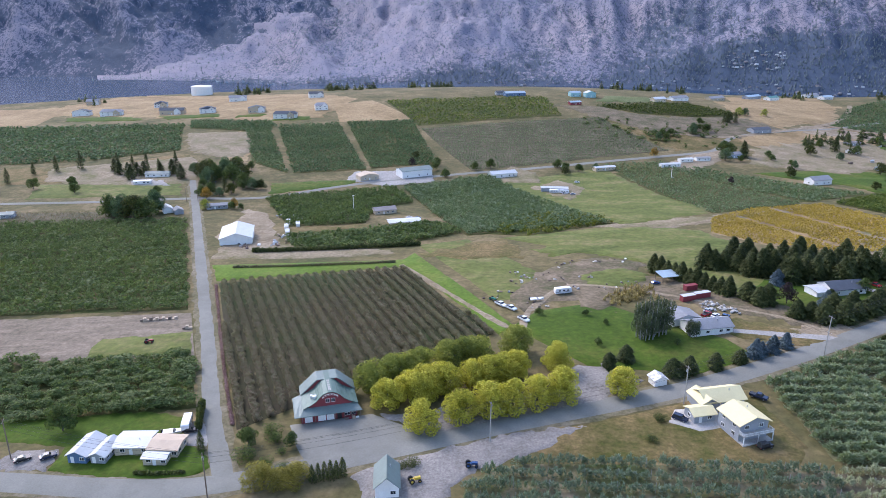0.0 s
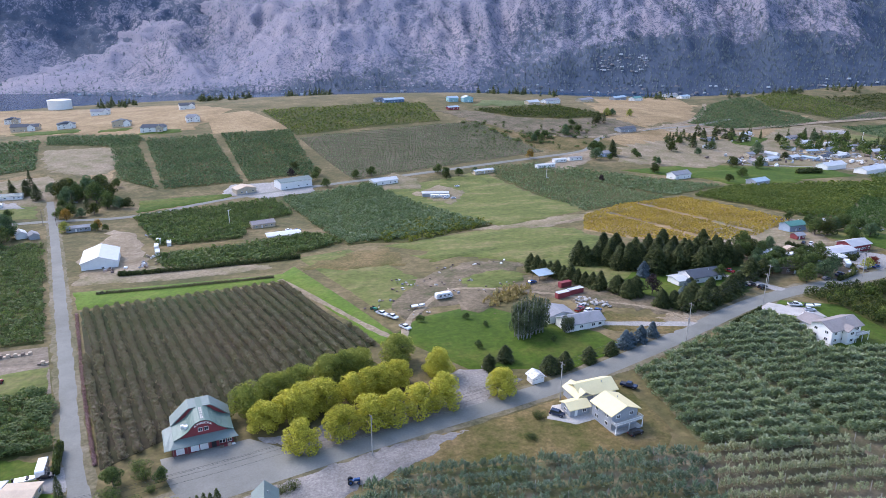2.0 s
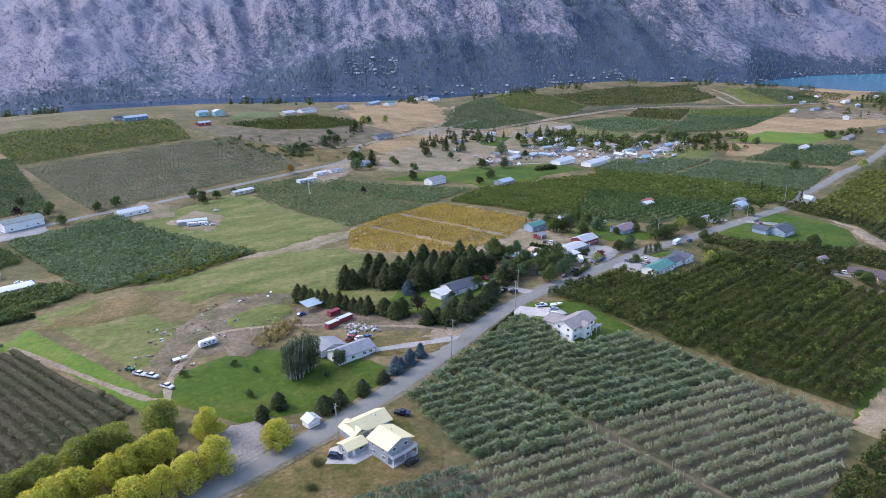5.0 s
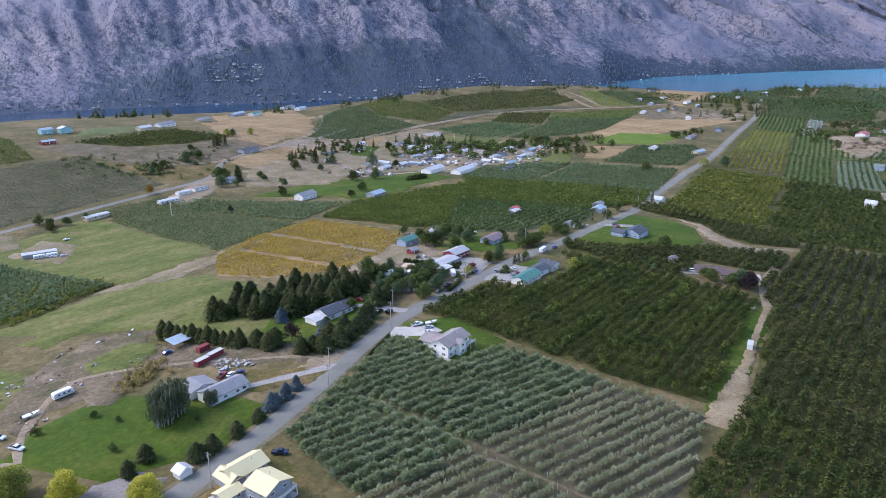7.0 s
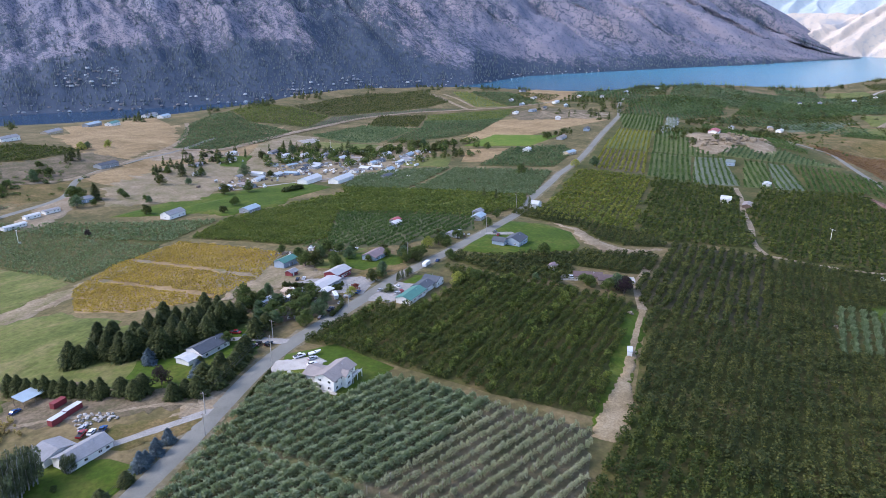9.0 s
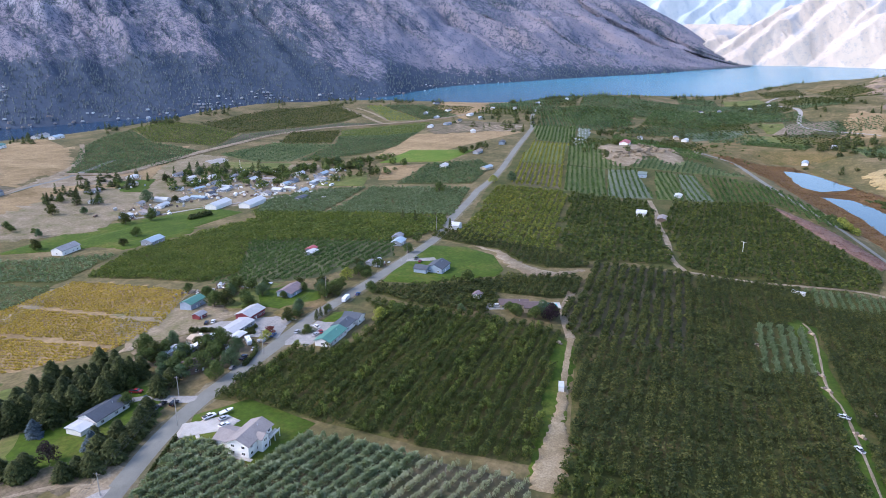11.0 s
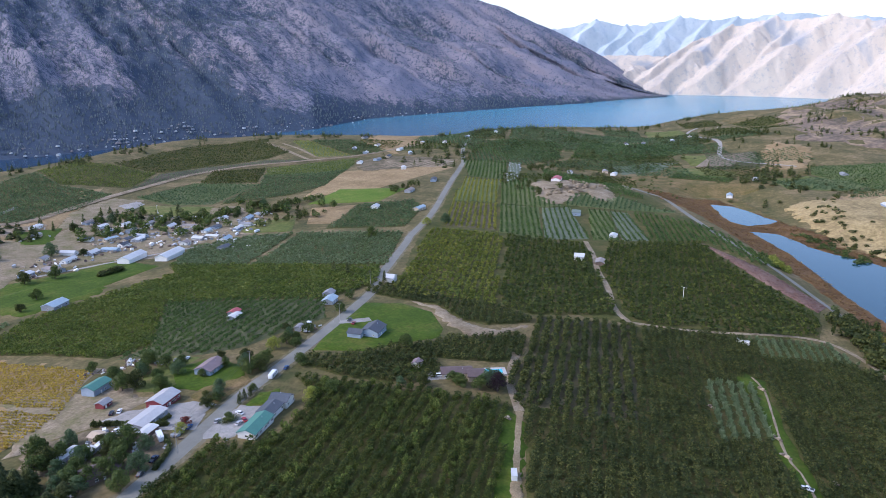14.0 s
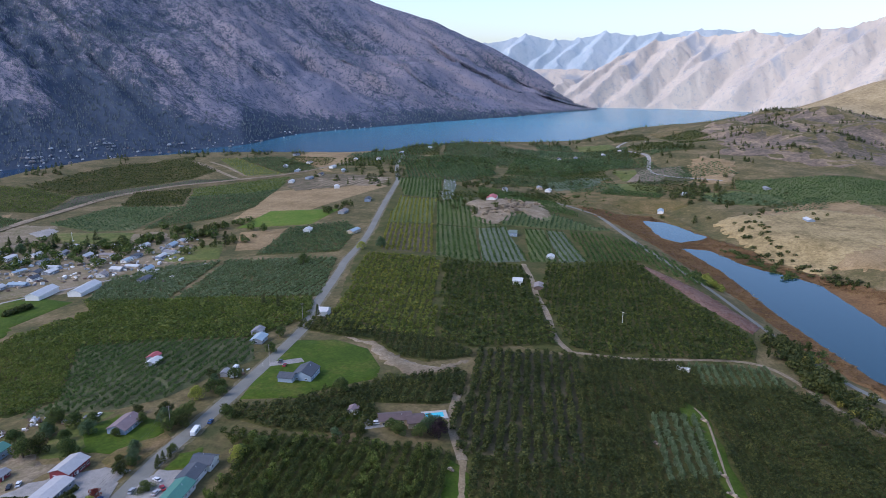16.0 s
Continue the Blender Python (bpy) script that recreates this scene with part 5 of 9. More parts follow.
patch("golden_bank", ((1140, 64), (1164, 37), (1176, -12), (1230, -70), (1180, -170), (1060, -170), (930, -50), (985, 3), (1057, 34)), patchy("golden_bank_grass", (0.15, 0.115, 0.05), (0.31, 0.23, 0.105), (0.42, 0.32, 0.16), 0.022, 0.3), "golden dry bank above a pond", "field", 1.2, 9, 3)

# beyond the ponds and round the knoll
patch("tilled_field", ((1457, 232), (1588, 223), (1633, 148), (1572, 131), (1522, 162), (1473, 174)), M_SOIL_PALE, "pinkish bare field with rows", "field", 0.4)
patch("dry_knoll", ((1630, 132), (1721, 110), (1667, 53), (1556, 35), (1447, 50), (1459, 113)), M_STRAW, "brown dry knoll", "field", 0.45, 12, 5)
patch("meadow", ((1355, 94), (1385, 39), (1336, -60), (1309, -50), (1262, 29), (1299, 80)), M_MEADOW, "light green strip of grass", "meadow", 0.4, 12, 3)
orchard(((1266, -22), (1323, -97), (1231, -88), (1188, -15)), 60, 7, 4, 4.2, 2.8, 7, L_DEEP, M_SOIL_GREEN, "far green orchard block beside dry grass", 0.55, seed=62, lift=0.4)
patch("bare_mound", ((1038, 407), (1071, 402), (1037, 356), (1005, 318), (980, 319), (939, 337), (954, 357)), M_DIRT, "bare rubble-strewn mound of pale soil", "yard", 0.4, 8, 3)
patch("bare_mound", ((1041, 324), (1139, 327), (1034, 279), (995, 275), (995, 297)), M_DIRT, "bare rubble-strewn mound of pale soil", "yard", 0.4, 8, 3)
patch("meadow", ((1207, 288), (1231, 252), (1196, 187), (1234, 140), (1114, 76), (1066, 70), (1186, 140), (1135, 206), (1100, 227)), M_DRYGRASS, "olive rushes round the marsh", "meadow", 0.3, 10, 3)
patch("meadow", ((1404, 284), (1447, 216), (1404, 151), (1314, 148), (1364, 243)), M_MEADOW, "dull green field beyond the marsh", "meadow", 0.4, 12, 3)
patch("meadow", ((353, 622), (501, 644), (490, 614), (416, 546), (356, 550), (347, 598)), M_LAWN, "bright green mown paddock", "meadow", 0.24, 10, 2)
patch("bare_patch", ((213, 667), (243, 703), (291, 741), (309, 726), (265, 672), (224, 644)), M_DIRT, "dusty yard of white sheds", "yard", 0.22, 8, 2)
patch("dirt_yard", ((1243, 796), (1260, 755), (1304, 664), (1202, 648), (1178, 694), (1158, 743)), M_DIRT, "bare ground round farm buildings", "yard", 0.3, 12, 5)
patch("dry_slope", ((1327, 822), (1588, 884), (1714, 919), (1920, 935), (1980, 1011), (1700, 1080), (1400, 960)), M_STRAW, "dry rise near the lake", "field", 0.4, 20, 8)

patch("orchard_floor", ((725, 420), (840, 458), (1060, 545), (1300, 640), (1310, 545), (1200, 420), (1150, 330), (1100, 250), (960, 165), (700, 22), (600, 22), (556, 108), (520, 236), (552, 340)), M_SOIL_GREEN, "dark green sward under a broad orchard district", "field", 0.07, 14, 1)
orchard(((1310, 640), (1450, 700), (1520, 600), (1440, 480), (1310, 520)), 62, 8, 4, 4.4, 3, 8, L_DEEP, M_SOIL_GREEN, "far dark green orchard block beside the road", 0.5, seed=64, lift=0.3)
orchard(((1320, 500), (1430, 460), (1480, 400), (1440, 292), (1330, 300)), 62, 8, 4, 4.4, 3, 8, L_DEEP, M_SOIL_GREEN, "far dark green orchard block below a knoll", 0.5, seed=65, lift=0.3)
orchard(((1480, 840), (1640, 900), (1800, 860), (1860, 772), (1660, 722), (1500, 724)), 62, 8, 4.5, 4.6, 3, 7, L_DEEP, M_SOIL_GREEN, "far dark green orchard block near the lake", 0.5, seed=66, lift=0.3)

patch("rough_pasture", ((1150, 262), (1215, 165), (1260, 90), (1440, 40), (1455, 290), (1330, 300), (1185, 335)), M_DRYGRASS, "olive and brown rough pasture beyond the marsh", "field", 0.22, 12, 3)

# ponds with a rim of reeds
m, nt, b = material("pond_water", 0.08)
b.inputs["Base Color"].default_value = (0.014, 0.05, 0.068, 1)
b.inputs["IOR"].default_value = 1.33
bumped(nt, b, noise_of(nt, 0.6, 2, 0.5), 0.05, 0.1)
M_POND = m


def blob(pts, n=90, wob=4.0, seed=1):
    """A closed shore line with small coves."""
    rng = np.random.default_rng(seed)
    p = np.array(pts, float)
    p = np.concatenate([p, p[:1]])
    s = np.linspace(0, len(pts), n, endpoint=False)
    i = s.astype(int)
    q = p[i] + (p[i + 1] - p[i]) * (s - i)[:, None]
    k = np.cumsum(rng.normal(size=(n, 2)), 0)
    k -= np.linspace(0, 1, n)[:, None] * (k[-1] - k[0]) + k[0]
    return [tuple(v) for v in q + wob * k / max(1e-6, np.abs(k).max())]


def flat_sheet(name, pts, z, mat, label, category):
    v, _, f, *_ = delaunay_2d_cdt([Vector(p) for p in pts], [], [list(range(len(pts)))], 1, 1e-3)
    ob = new(name, mesh_from(name, [(p.x, p.y, z) for p in v], [list(t) for t in f if len(t) == 3], [mat]))
    return tagged(ob, label, category, kind="structure")


REEDS = ((1148, 262), (1205, 165), (1060, 50), (985, 0), (900, -75), (780, -160), (630, -175), (570, -110), (640, -40), (700, -5), (800, 32), (900, 95), (1010, 160), (1085, 225))
patch("marsh", REEDS, M_MARSH, "rust-brown reed beds round two ponds", "marsh", 0.4, 10, 2.5)
POND_A = blob(((1160, 166), (1157, 136), (1121, 103), (1083, 69), (1060, 78), (1036, 104), (1054, 141), (1106, 151)), 80, 4, 2)
flat_sheet("pond", POND_A, POND_Z + 1.6, M_POND, "small still pond among rusty reeds", "pond")
POND_B = blob(((1004, 100), (1007, 66), (975, 42), (954, 28), (933, 5), (920, -24), (884, -58), (843, -88), (760, -140), (640, -150), (590, -110), (644, -58), (670, -46), (732, -15), (805, 10), (853, 27), (907, 47), (955, 72)), 120, 3, 3)
flat_sheet("pond", POND_B, POND_Z + 1.6, M_POND, "long dark blue pond among rusty reeds", "pond")
strip("pond_road", ((1190, 330), (1110, 245), (1085, 220), (960, 160), (877, 118), (784, 61), (696, 16), (640, -20), (600, -70)), 7, M_ASPHALT, "grey road along the ponds", lift=0.5)
strip("orchard_track", ((775, 245), (724, 222), (674, 204), (620, 180), (573, 163), (548, 146)), 5, M_DIRT, "dusty orchard track", lift=0.3, ragged=0.06)
strip("orchard_track", ((548, 146), (562, 103), (600, 23), (554, -24), (520, -60)), 4, M_DIRT, "dusty orchard track", lift=0.3, ragged=0.08)
M_SANDY = patchy("sandy_dirt", (0.19, 0.142, 0.075), (0.28, 0.212, 0.12), (0.37, 0.29, 0.18), 0.09, 1.4, 0.95, 0.3)
strip("dirt_track", ((300, 134), (330, 146), (369, 160)), 3.8, M_SANDY, "pale dirt track between orchards", lift=0.34, step=2, ragged=0.12)
patch("sandy_turnaround", ((236, 118), (239, 110), (253, 110.5), (272, 117.5), (284, 126), (300, 131.5), (317, 138.5), (316, 142), (300, 137), (286, 132.5), (268, 128), (251, 124)), M_SANDY, "wide sandy turning place between orchards", "yard", 0.38, 2.5, 0.5)
strip("dirt_track", ((369, 160), (400, 178), (440, 190)), 5, M_DIRT, "reddish dirt track behind a pool house", lift=0.34, ragged=0.12)
strip("dirt_track", ((148, 236), (140, 252), (118, 268), (96, 285), (60, 300), (36, 268), (26, 252), (-22, 345)), 3.4, M_DIRT, "rutted farm track", lift=0.3, ragged=0.15)
strip("driveway", ((148, 234), (132, 238), (112, 243), (100, 247)), 7, M_GRAVEL, "pale gravel driveway of a grey house", lift=0.3, ragged=0.08)
strip("driveway", ((204, 262), (199, 270), (193, 282), (187, 287)), 6, M_GRAVEL, "gravel driveway among pines", lift=0.3)
strip("driveway", ((270, 276), (278, 268), (286, 262)), 16, M_GRAVEL, "pale gravel forecourt of a green-roofed house", lift=0.32)
strip("driveway", ((420, 314), (428, 305), (438, 296)), 8, M_GRAVEL, "pale driveway beside a lawn", lift=0.34)
strip("driveway", ((276, 284), (268, 300), (262, 322)), 16, M_GRAVEL, "pale concrete yard beside a red house", lift=0.3)
strip("farm_track", ((228, 352), (262, 372), (300, 392)), 7, M_DIRT, "sandy track beside golden vines", lift=0.3, ragged=0.1)
strip("farm_track", ((170, 418), (230, 380)), 4, M_STRAW, "sandy gap between vine blocks", lift=0.26)
strip("farm_track", ((152, 426), (278, 497)), 6, M_DIRT, "sandy track beside golden vines", lift=0.3)
strip("farm_track", ((193, 401), (296, 434)), 4, M_STRAW, "sandy gap between vine blocks", lift=0.3)
strip("farm_track", ((237, 449), (292, 468)), 4, M_STRAW, "sandy gap between vine blocks", lift=0.3)
strip("farm_track", ((430, 655), (520, 630), (600, 600), (660, 560)), 5, M_GRAVEL, "pale lane among trailers", lift=0.3)
strip("hill_road", ((490, 906), (548, 872), (624, 900), (731, 944), (836, 979), (952, 1010), (1060, 1000), (1142, 951), (1249, 887), (1340, 856), (1460, 840)), 12, M_DIRT, "pale dirt road round a vineyard rise", lift=1.0)
strip("far_road", ((1278, 636), (1450, 720), (1650, 790)), 8, M_ASPHALT, "grey road into the distance", lift=0.5)
strip("far_road", ((1480, 60), (1560, 190), (1760, 230), (2000, 330), (2150, 330)), 9, M_GRAVEL, "pale road past far orchards", lift=0.5)
strip("orchard_path", ((120, 205), (137, 178), (158, 140), (168, 110)), 1.8, M_SCRAP, "bare path between apple blocks", lift=0.3, ragged=0.15)

# chequer of far fields
rngf = np.random.default_rng(5)
ca, sa = math.cos(radians(20)), math.sin(radians(20))
for i in range(8):
    for j in range(9):
        u, v = 1180 + i * 135, -620 + j * 118
        quad = [(u + a, v + b) for a, b in ((8, 8), (125, 8), (125, 108), (8, 108))]
        quad = [(ca * a - sa * b, sa * a + ca * b) for a, b in quad]
        cx, cy = np.mean([q[0] for q in quad]), np.mean([q[1] for q in quad])
        az, d = math.degrees(math.atan2(cx, cy)), math.hypot(cx, cy)
        r = rngf.random()
        if cx < 1400 and cy < 130 or d > np.interp(az, *BRINK) - 110 or line_gap(cx, cy, (1180, 150), (690, -75)) < 190 or (cx < 1330 and cy > 480 and cy < 1300) or line_gap(cx, cy, (1700, -100), (2500, -250)) < 230 or cy > 640 and cx < 1420 or az > 94:
            continue
        if r < 0.55:
            orchard(quad, 60 if r < 0.3 else 150, 8.5, 5.5, 5.2, 3, 5, (L_DEEP, L_DARK, L_OLIVE)[int(r * 50) % 3], M_SOIL_GREEN, "far dark green orchard block", 0.6, seed=400 + i * 9 + j)
        elif r < 0.85:
            patch("far_field", quad, (M_MEADOW, M_STRAW, M_DRYGRASS)[int(r * 50) % 3], "far field of dry grass", "field", 0.12, 30, 3)

# ---- trees ----
M_BARK = patchy("grey_bark", (0.07, 0.055, 0.045), (0.11, 0.09, 0.075), (0.16, 0.135, 0.115), 1.5, 8.0, 0.95, 0.6)
L_WILLOW = leafy("yellow_willow_leaves", (0.19, 0.2, 0.022), (0.4, 0.37, 0.045), (0.62, 0.54, 0.09), 0.09)
L_WILLOWG = leafy("green_willow_leaves", (0.1, 0.135, 0.028), (0.22, 0.24, 0.045), (0.4, 0.38, 0.075), 0.09)
L_WILLOWD = leafy("dull_gold_willow_leaves", (0.09, 0.09, 0.016), (0.2, 0.175, 0.03), (0.34, 0.28, 0.06), 0.09)
L_PINE = leafy("dark_pine_needles", (0.0275, 0.0396, 0.0126), (0.0625, 0.077, 0.0231), (0.119, 0.127, 0.0378), 0.05)
L_SPRUCE = leafy("blue_spruce_needles", (0.05, 0.075, 0.09), (0.09, 0.125, 0.145), (0.15, 0.19, 0.2), 0.2)
L_ROUND = leafy("broadleaf_green", (0.032, 0.056, 0.016), (0.066, 0.098, 0.026), (0.14, 0.16, 0.042), 0.06)
L_POPLAR = leafy("grey_green_poplar", (0.045, 0.06, 0.032), (0.08, 0.1, 0.055), (0.13, 0.145, 0.09), 0.1)
L_PLUM = leafy("purple_plum_leaves", (0.012, 0.008, 0.011), (0.028, 0.016, 0.022), (0.05, 0.03, 0.035), 0.1)
L_RED = leafy("red_maple_leaves", (0.09, 0.014, 0.014), (0.16, 0.03, 0.025), (0.24, 0.07, 0.04), 0.1)
L_ORANGE = leafy("orange_leaves", (0.14, 0.09, 0.02), (0.24, 0.14, 0.02), (0.34, 0.2, 0.04), 0.1)


def crown_quads(rng, lobes, n, size):
    """Leaf sprays over a heap of lobes (x, y, z, radius, height)."""
    out = []
    total = sum(r * r for *_, r, _ in lobes)
    for x, y, z, r, h in lobes:
        q = leaf_cluster(max(8, int(1.9 * n * r * r / total)), 0.8 * size / (2 * r), 1.0, 0.78, 0.8, rng)
        q = np.stack([q[:, 0], q[:, 1], (q[:, 2] + q[:, 3]) / 2], 1)
        q = q * (2 * r, 2 * r, h)
        out.append(q + (x, y, z))
    q = np.concatenate(out)
    return q.reshape(-1, 3)


def broad_tree(name, seed, width, height, leaf, n, size, label, lobes=16, bare=0.16, limbs=False):
    """A tapered trunk with limbs under a lobed crown of leaf sprays."""
    rng = np.random.default_rng(seed)
    tree = tagged(new(name), label, "tree")
    bm = bmesh.new()
    tube(bm, (0, 0, -0.5), (0, 0, height * 0.45), width * 0.035, width * 0.02)
    for k in range(6):
        a = k * 1.05 + rng.random()
        limb = tube(bmesh.new() if limbs else bm, (0, 0, height * (0.15 + 0.04 * k)), (math.cos(a) * width * 0.28, math.sin(a) * width * 0.28, height * (0.5 + 0.05 * k)), width * 0.016, width * 0.005, 6)
        if limbs:
            part("limb", limb, M_BARK, tree)
    part("trunk", bm, M_BARK, tree)
    heap = []
    for k in range(lobes):
        # lobes spread over a dome, with a few filling its inside
        a, t = k * 2.4 + rng.random() * 0.4, (k + 0.5) / lobes
        d, h = math.sin(t * 1.75) * 0.36, math.cos(t * 1.45)
        r = width * (0.1 + 0.09 * rng.random()) * (20 / lobes) ** 0.3
        deep = 0.55 if k % 4 == 3 else 0.9 + 0.16 * rng.random()
        z = height * (bare + (0.84 - bare) * h * deep * (0.86 + 0.14 * rng.random()))
        heap.append((math.cos(a) * d * width * deep, math.sin(a) * d * width * deep, max(z - r * 0.8, height * bare), r * 1.15, r * 2.0))
    v = crown_quads(rng, heap, n, size)
    me = mesh_from("crown", v, np.arange(len(v)).reshape(-1, 3), [leaf])
    crown = new("crown", me)
    crown.parent = tree
    return tree


def conifer(name, seed, width, height, leaf, n, label, full=1.5):
    """A spired evergreen: boughs in whorls that droop and shorten upward."""
    rng = np.random.default_rng(seed)
    tree = tagged(new(name), label, "tree")
    part("trunk", tube(bmesh.new(), (0, 0, -0.5), (0, 0, height * 0.95), width * 0.05, 0.03), M_BARK, tree)
    t = rng.random(n) ** 0.75
    z = height * (0.05 + 0.94 * t)
    a = rng.random(n) * 2 * np.pi
    lump = 0.78 + 0.2 * np.sin(a * 5 + t * 31 + seed) + 0.14 * np.sin(t * 55) + 0.2 * np.sin(a * 2 + t * 7 + seed * 1.7)
    r = width * 0.5 * (1 - t ** full) ** 0.85 * lump * (0.55 + 0.5 * rng.random(n)) + 0.05
    c = np.stack([np.cos(a) * r, np.sin(a) * r, z - 0.12 * r], -1)
    out = np.stack([np.cos(a), np.sin(a), -0.35 + 0.3 * rng.normal(size=n)], -1)
    side = np.stack([-np.sin(a), np.cos(a), 0.25 * rng.normal(size=n)], -1)
    s = width * (0.07 + 0.07 * (1 - t))[:, None] * (0.7 + 0.6 * rng.random((n, 1)))
    q = np.stack([c - side * s * 0.5, c + out * s * 1.1, c + side * s * 0.5], 1).reshape(-1, 3)
    crown = new("crown", mesh_from("crown", q, np.arange(len(q)).reshape(-1, 3), [leaf]))
    crown.parent = tree
    return tree


def shrub(name, seed, width, height, leaf, n, size, label, category="shrub"):
    """A low mound of leaf sprays on short stems."""
    rng = np.random.default_rng(seed)
    bush = tagged(new(name), label, category)
    bm = bmesh.new()
    for k in range(5):
        a = k * 1.25
        tube(bm, (0, 0, -0.3), (math.cos(a) * width * 0.2, math.sin(a) * width * 0.2, height * 0.6), 0.06, 0.02, 5)
    part("stems", bm, M_BARK, bush)
    heap = [(rng.normal() * width * 0.16, rng.normal() * width * 0.16, height * 0.02, width * (0.26 + 0.1 * rng.random()), height * (0.7 + 0.25 * rng.random())) for _ in range(7)]
    v = crown_quads(rng, heap, n, size)
    crown = new("crown", mesh_from("crown", v, np.arange(len(v)).reshape(-1, 3), [leaf]))
    crown.parent = bush
    return bush


M_STEM = patchy("pale_grey_stems", (0.2, 0.19, 0.17), (0.28, 0.27, 0.25), (0.36, 0.35, 0.32), 1.5, 8.0)


def stem_clump(name, seed, width, height, leaf, n, label):
    """A close clump of bare grey stems with foliage from knee height to the tops."""
    rng = np.random.default_rng(seed)
    tree = tagged(new(name), label, "tree")
    heap = []
    for k in range(22):
        a, d = k * 2.4, width * 0.42 * math.sqrt((k + 0.5) / 22)
        x, y, h = math.cos(a) * d, math.sin(a) * d, height * (0.7 + 0.28 * rng.random())
        part("stem", tube(bmesh.new(), (x * 0.8, y * 0.8, -0.4), (x, y, h), 0.2, 0.05, 6), M_STEM, tree, "slender pale grey stem")
        for z in (0.17, 0.38, 0.62):
            heap.append((x + rng.normal() * 0.3, y + rng.normal() * 0.3, h * z, width * (0.1 + 0.05 * rng.random()), h * 0.36))
    v = crown_quads(rng, heap, n, 0.36)
    crown = new("crown", mesh_from("crown", v, np.arange(len(v)).reshape(-1, 3), [leaf]))
    crown.parent = tree
    return tree


def set_down(ob, x, y, turn=0.0, scale=1.0, sz=None, sink=0.0):
    ob.matrix_basis = Matrix.Translation((x, y, gz1(x, y) - sink)) @ Matrix.Rotation(turn, 4, "Z") @ Matrix.Diagonal((scale, scale, sz or scale, 1))
    return ob


def planted(kinds, spots, seed, lo=0.85, hi=1.2, group=""):
    """One tree at every spot: the given ones first, then copies of them."""
    rng = np.random.default_rng(seed)
    for i, (x, y, *k) in enumerate(spots):
        s = (k[0] if k else 1.0) * (lo + (hi - lo) * rng.random())
        src = kinds[i % len(kinds)]
        ob = src if i < len(kinds) else copy_thing(src, Matrix())
        ob.scale = (1, 1, 1)
        set_down(ob, x, y, rng.random() * 6.28, s, s * (0.9 + 0.2 * rng.random()))
        if group:
            tagged(ob, group=group)

# ---- buildings ----
W_WHITE = plain("white_siding", (0.78, 0.755, 0.7), 0.6, wear=0.1)
W_GREY = plain("grey_siding", (0.3, 0.31, 0.32), 0.7)
W_BLUEGREY = plain("blue_grey_siding", (0.3, 0.36, 0.43), 0.7)
W_BLUE = plain("blue_siding", (0.1, 0.17, 0.28), 0.7)
W_BEIGE = plain("beige_siding", (0.52, 0.42, 0.29), 0.7)
W_RED = plain("barn_red_boards", (0.22, 0.035, 0.04), 0.7)
W_TEAL = plain("teal_siding", (0.3, 0.5, 0.5), 0.7)
W_BROWN = plain("brown_siding", (0.16, 0.11, 0.08), 0.8)
R_GREY = plain("grey_shingles", (0.25, 0.25, 0.255), 0.9, wear=0.25, fine=1.6)
R_WARM = plain("taupe_shingles", (0.27, 0.235, 0.215), 0.9, wear=0.25, fine=1.6)
R_DARK = plain("charcoal_shingles", (0.075, 0.085, 0.1), 0.9, wear=0.25, fine=1.6)
R_GREEN = plain("green_metal_roofing", (0.1, 0.16, 0.125), 0.55, 0.0, 0.15)
R_TEAL = plain("bright_green_metal_roofing", (0.07, 0.2, 0.15), 0.5, 0.0, 0.2)
R_PALEGREEN = plain("faded_green_roofing", (0.155, 0.195, 0.17), 0.6, 0.0, 0.2)
R_WHITE = plain("white_metal_roofing", (0.52, 0.52, 0.5), 0.5, 0.0, 0.16)
R_CREAM = plain("cream_metal_roofing", (0.7, 0.6, 0.32), 0.6, 0.0, 0.1)
R_TAN = plain("tan_roofing", (0.5, 0.38, 0.26), 0.7)
R_PALE = plain("pale_grey_roofing", (0.42, 0.41, 0.4), 0.5)
R_RED = plain("red_roofing", (0.4, 0.09, 0.09), 0.6)
R_MAUVE = plain("mauve_shingles", (0.23, 0.17, 0.17), 0.9, wear=0.25, fine=1.6)
R_BLUE = plain("blue_metal_roofing", (0.34, 0.42, 0.46), 0.45, 0.1)
R_BROWN = plain("brown_shingles", (0.12, 0.085, 0.08), 0.9, wear=0.25)
M_TRIM = plain("white_trim", (0.8, 0.78, 0.73), 0.5, wear=0.06)
M_CONCRETE = patchy("pale_concrete", (0.37, 0.34, 0.295), (0.44, 0.405, 0.355), (0.51, 0.475, 0.42), 0.2, 2.5, 0.85, 0.1, fine_mix=0.4)
M_WOOD = plain("weathered_wood", (0.2, 0.15, 0.11), 0.85, wear=0.3)
M_STEEL = plain("galvanised_steel", (0.5, 0.51, 0.52), 0.45, 0.8)
M_BLACK = plain("black_plastic", (0.02, 0.02, 0.022), 0.5)
m, nt, b = material("window_glass", 0.06)
b.inputs["Base Color"].default_value = (0.02, 0.026, 0.032, 1)
b.inputs["Specular IOR Level"].default_value = 0.8
M_GLASS = m


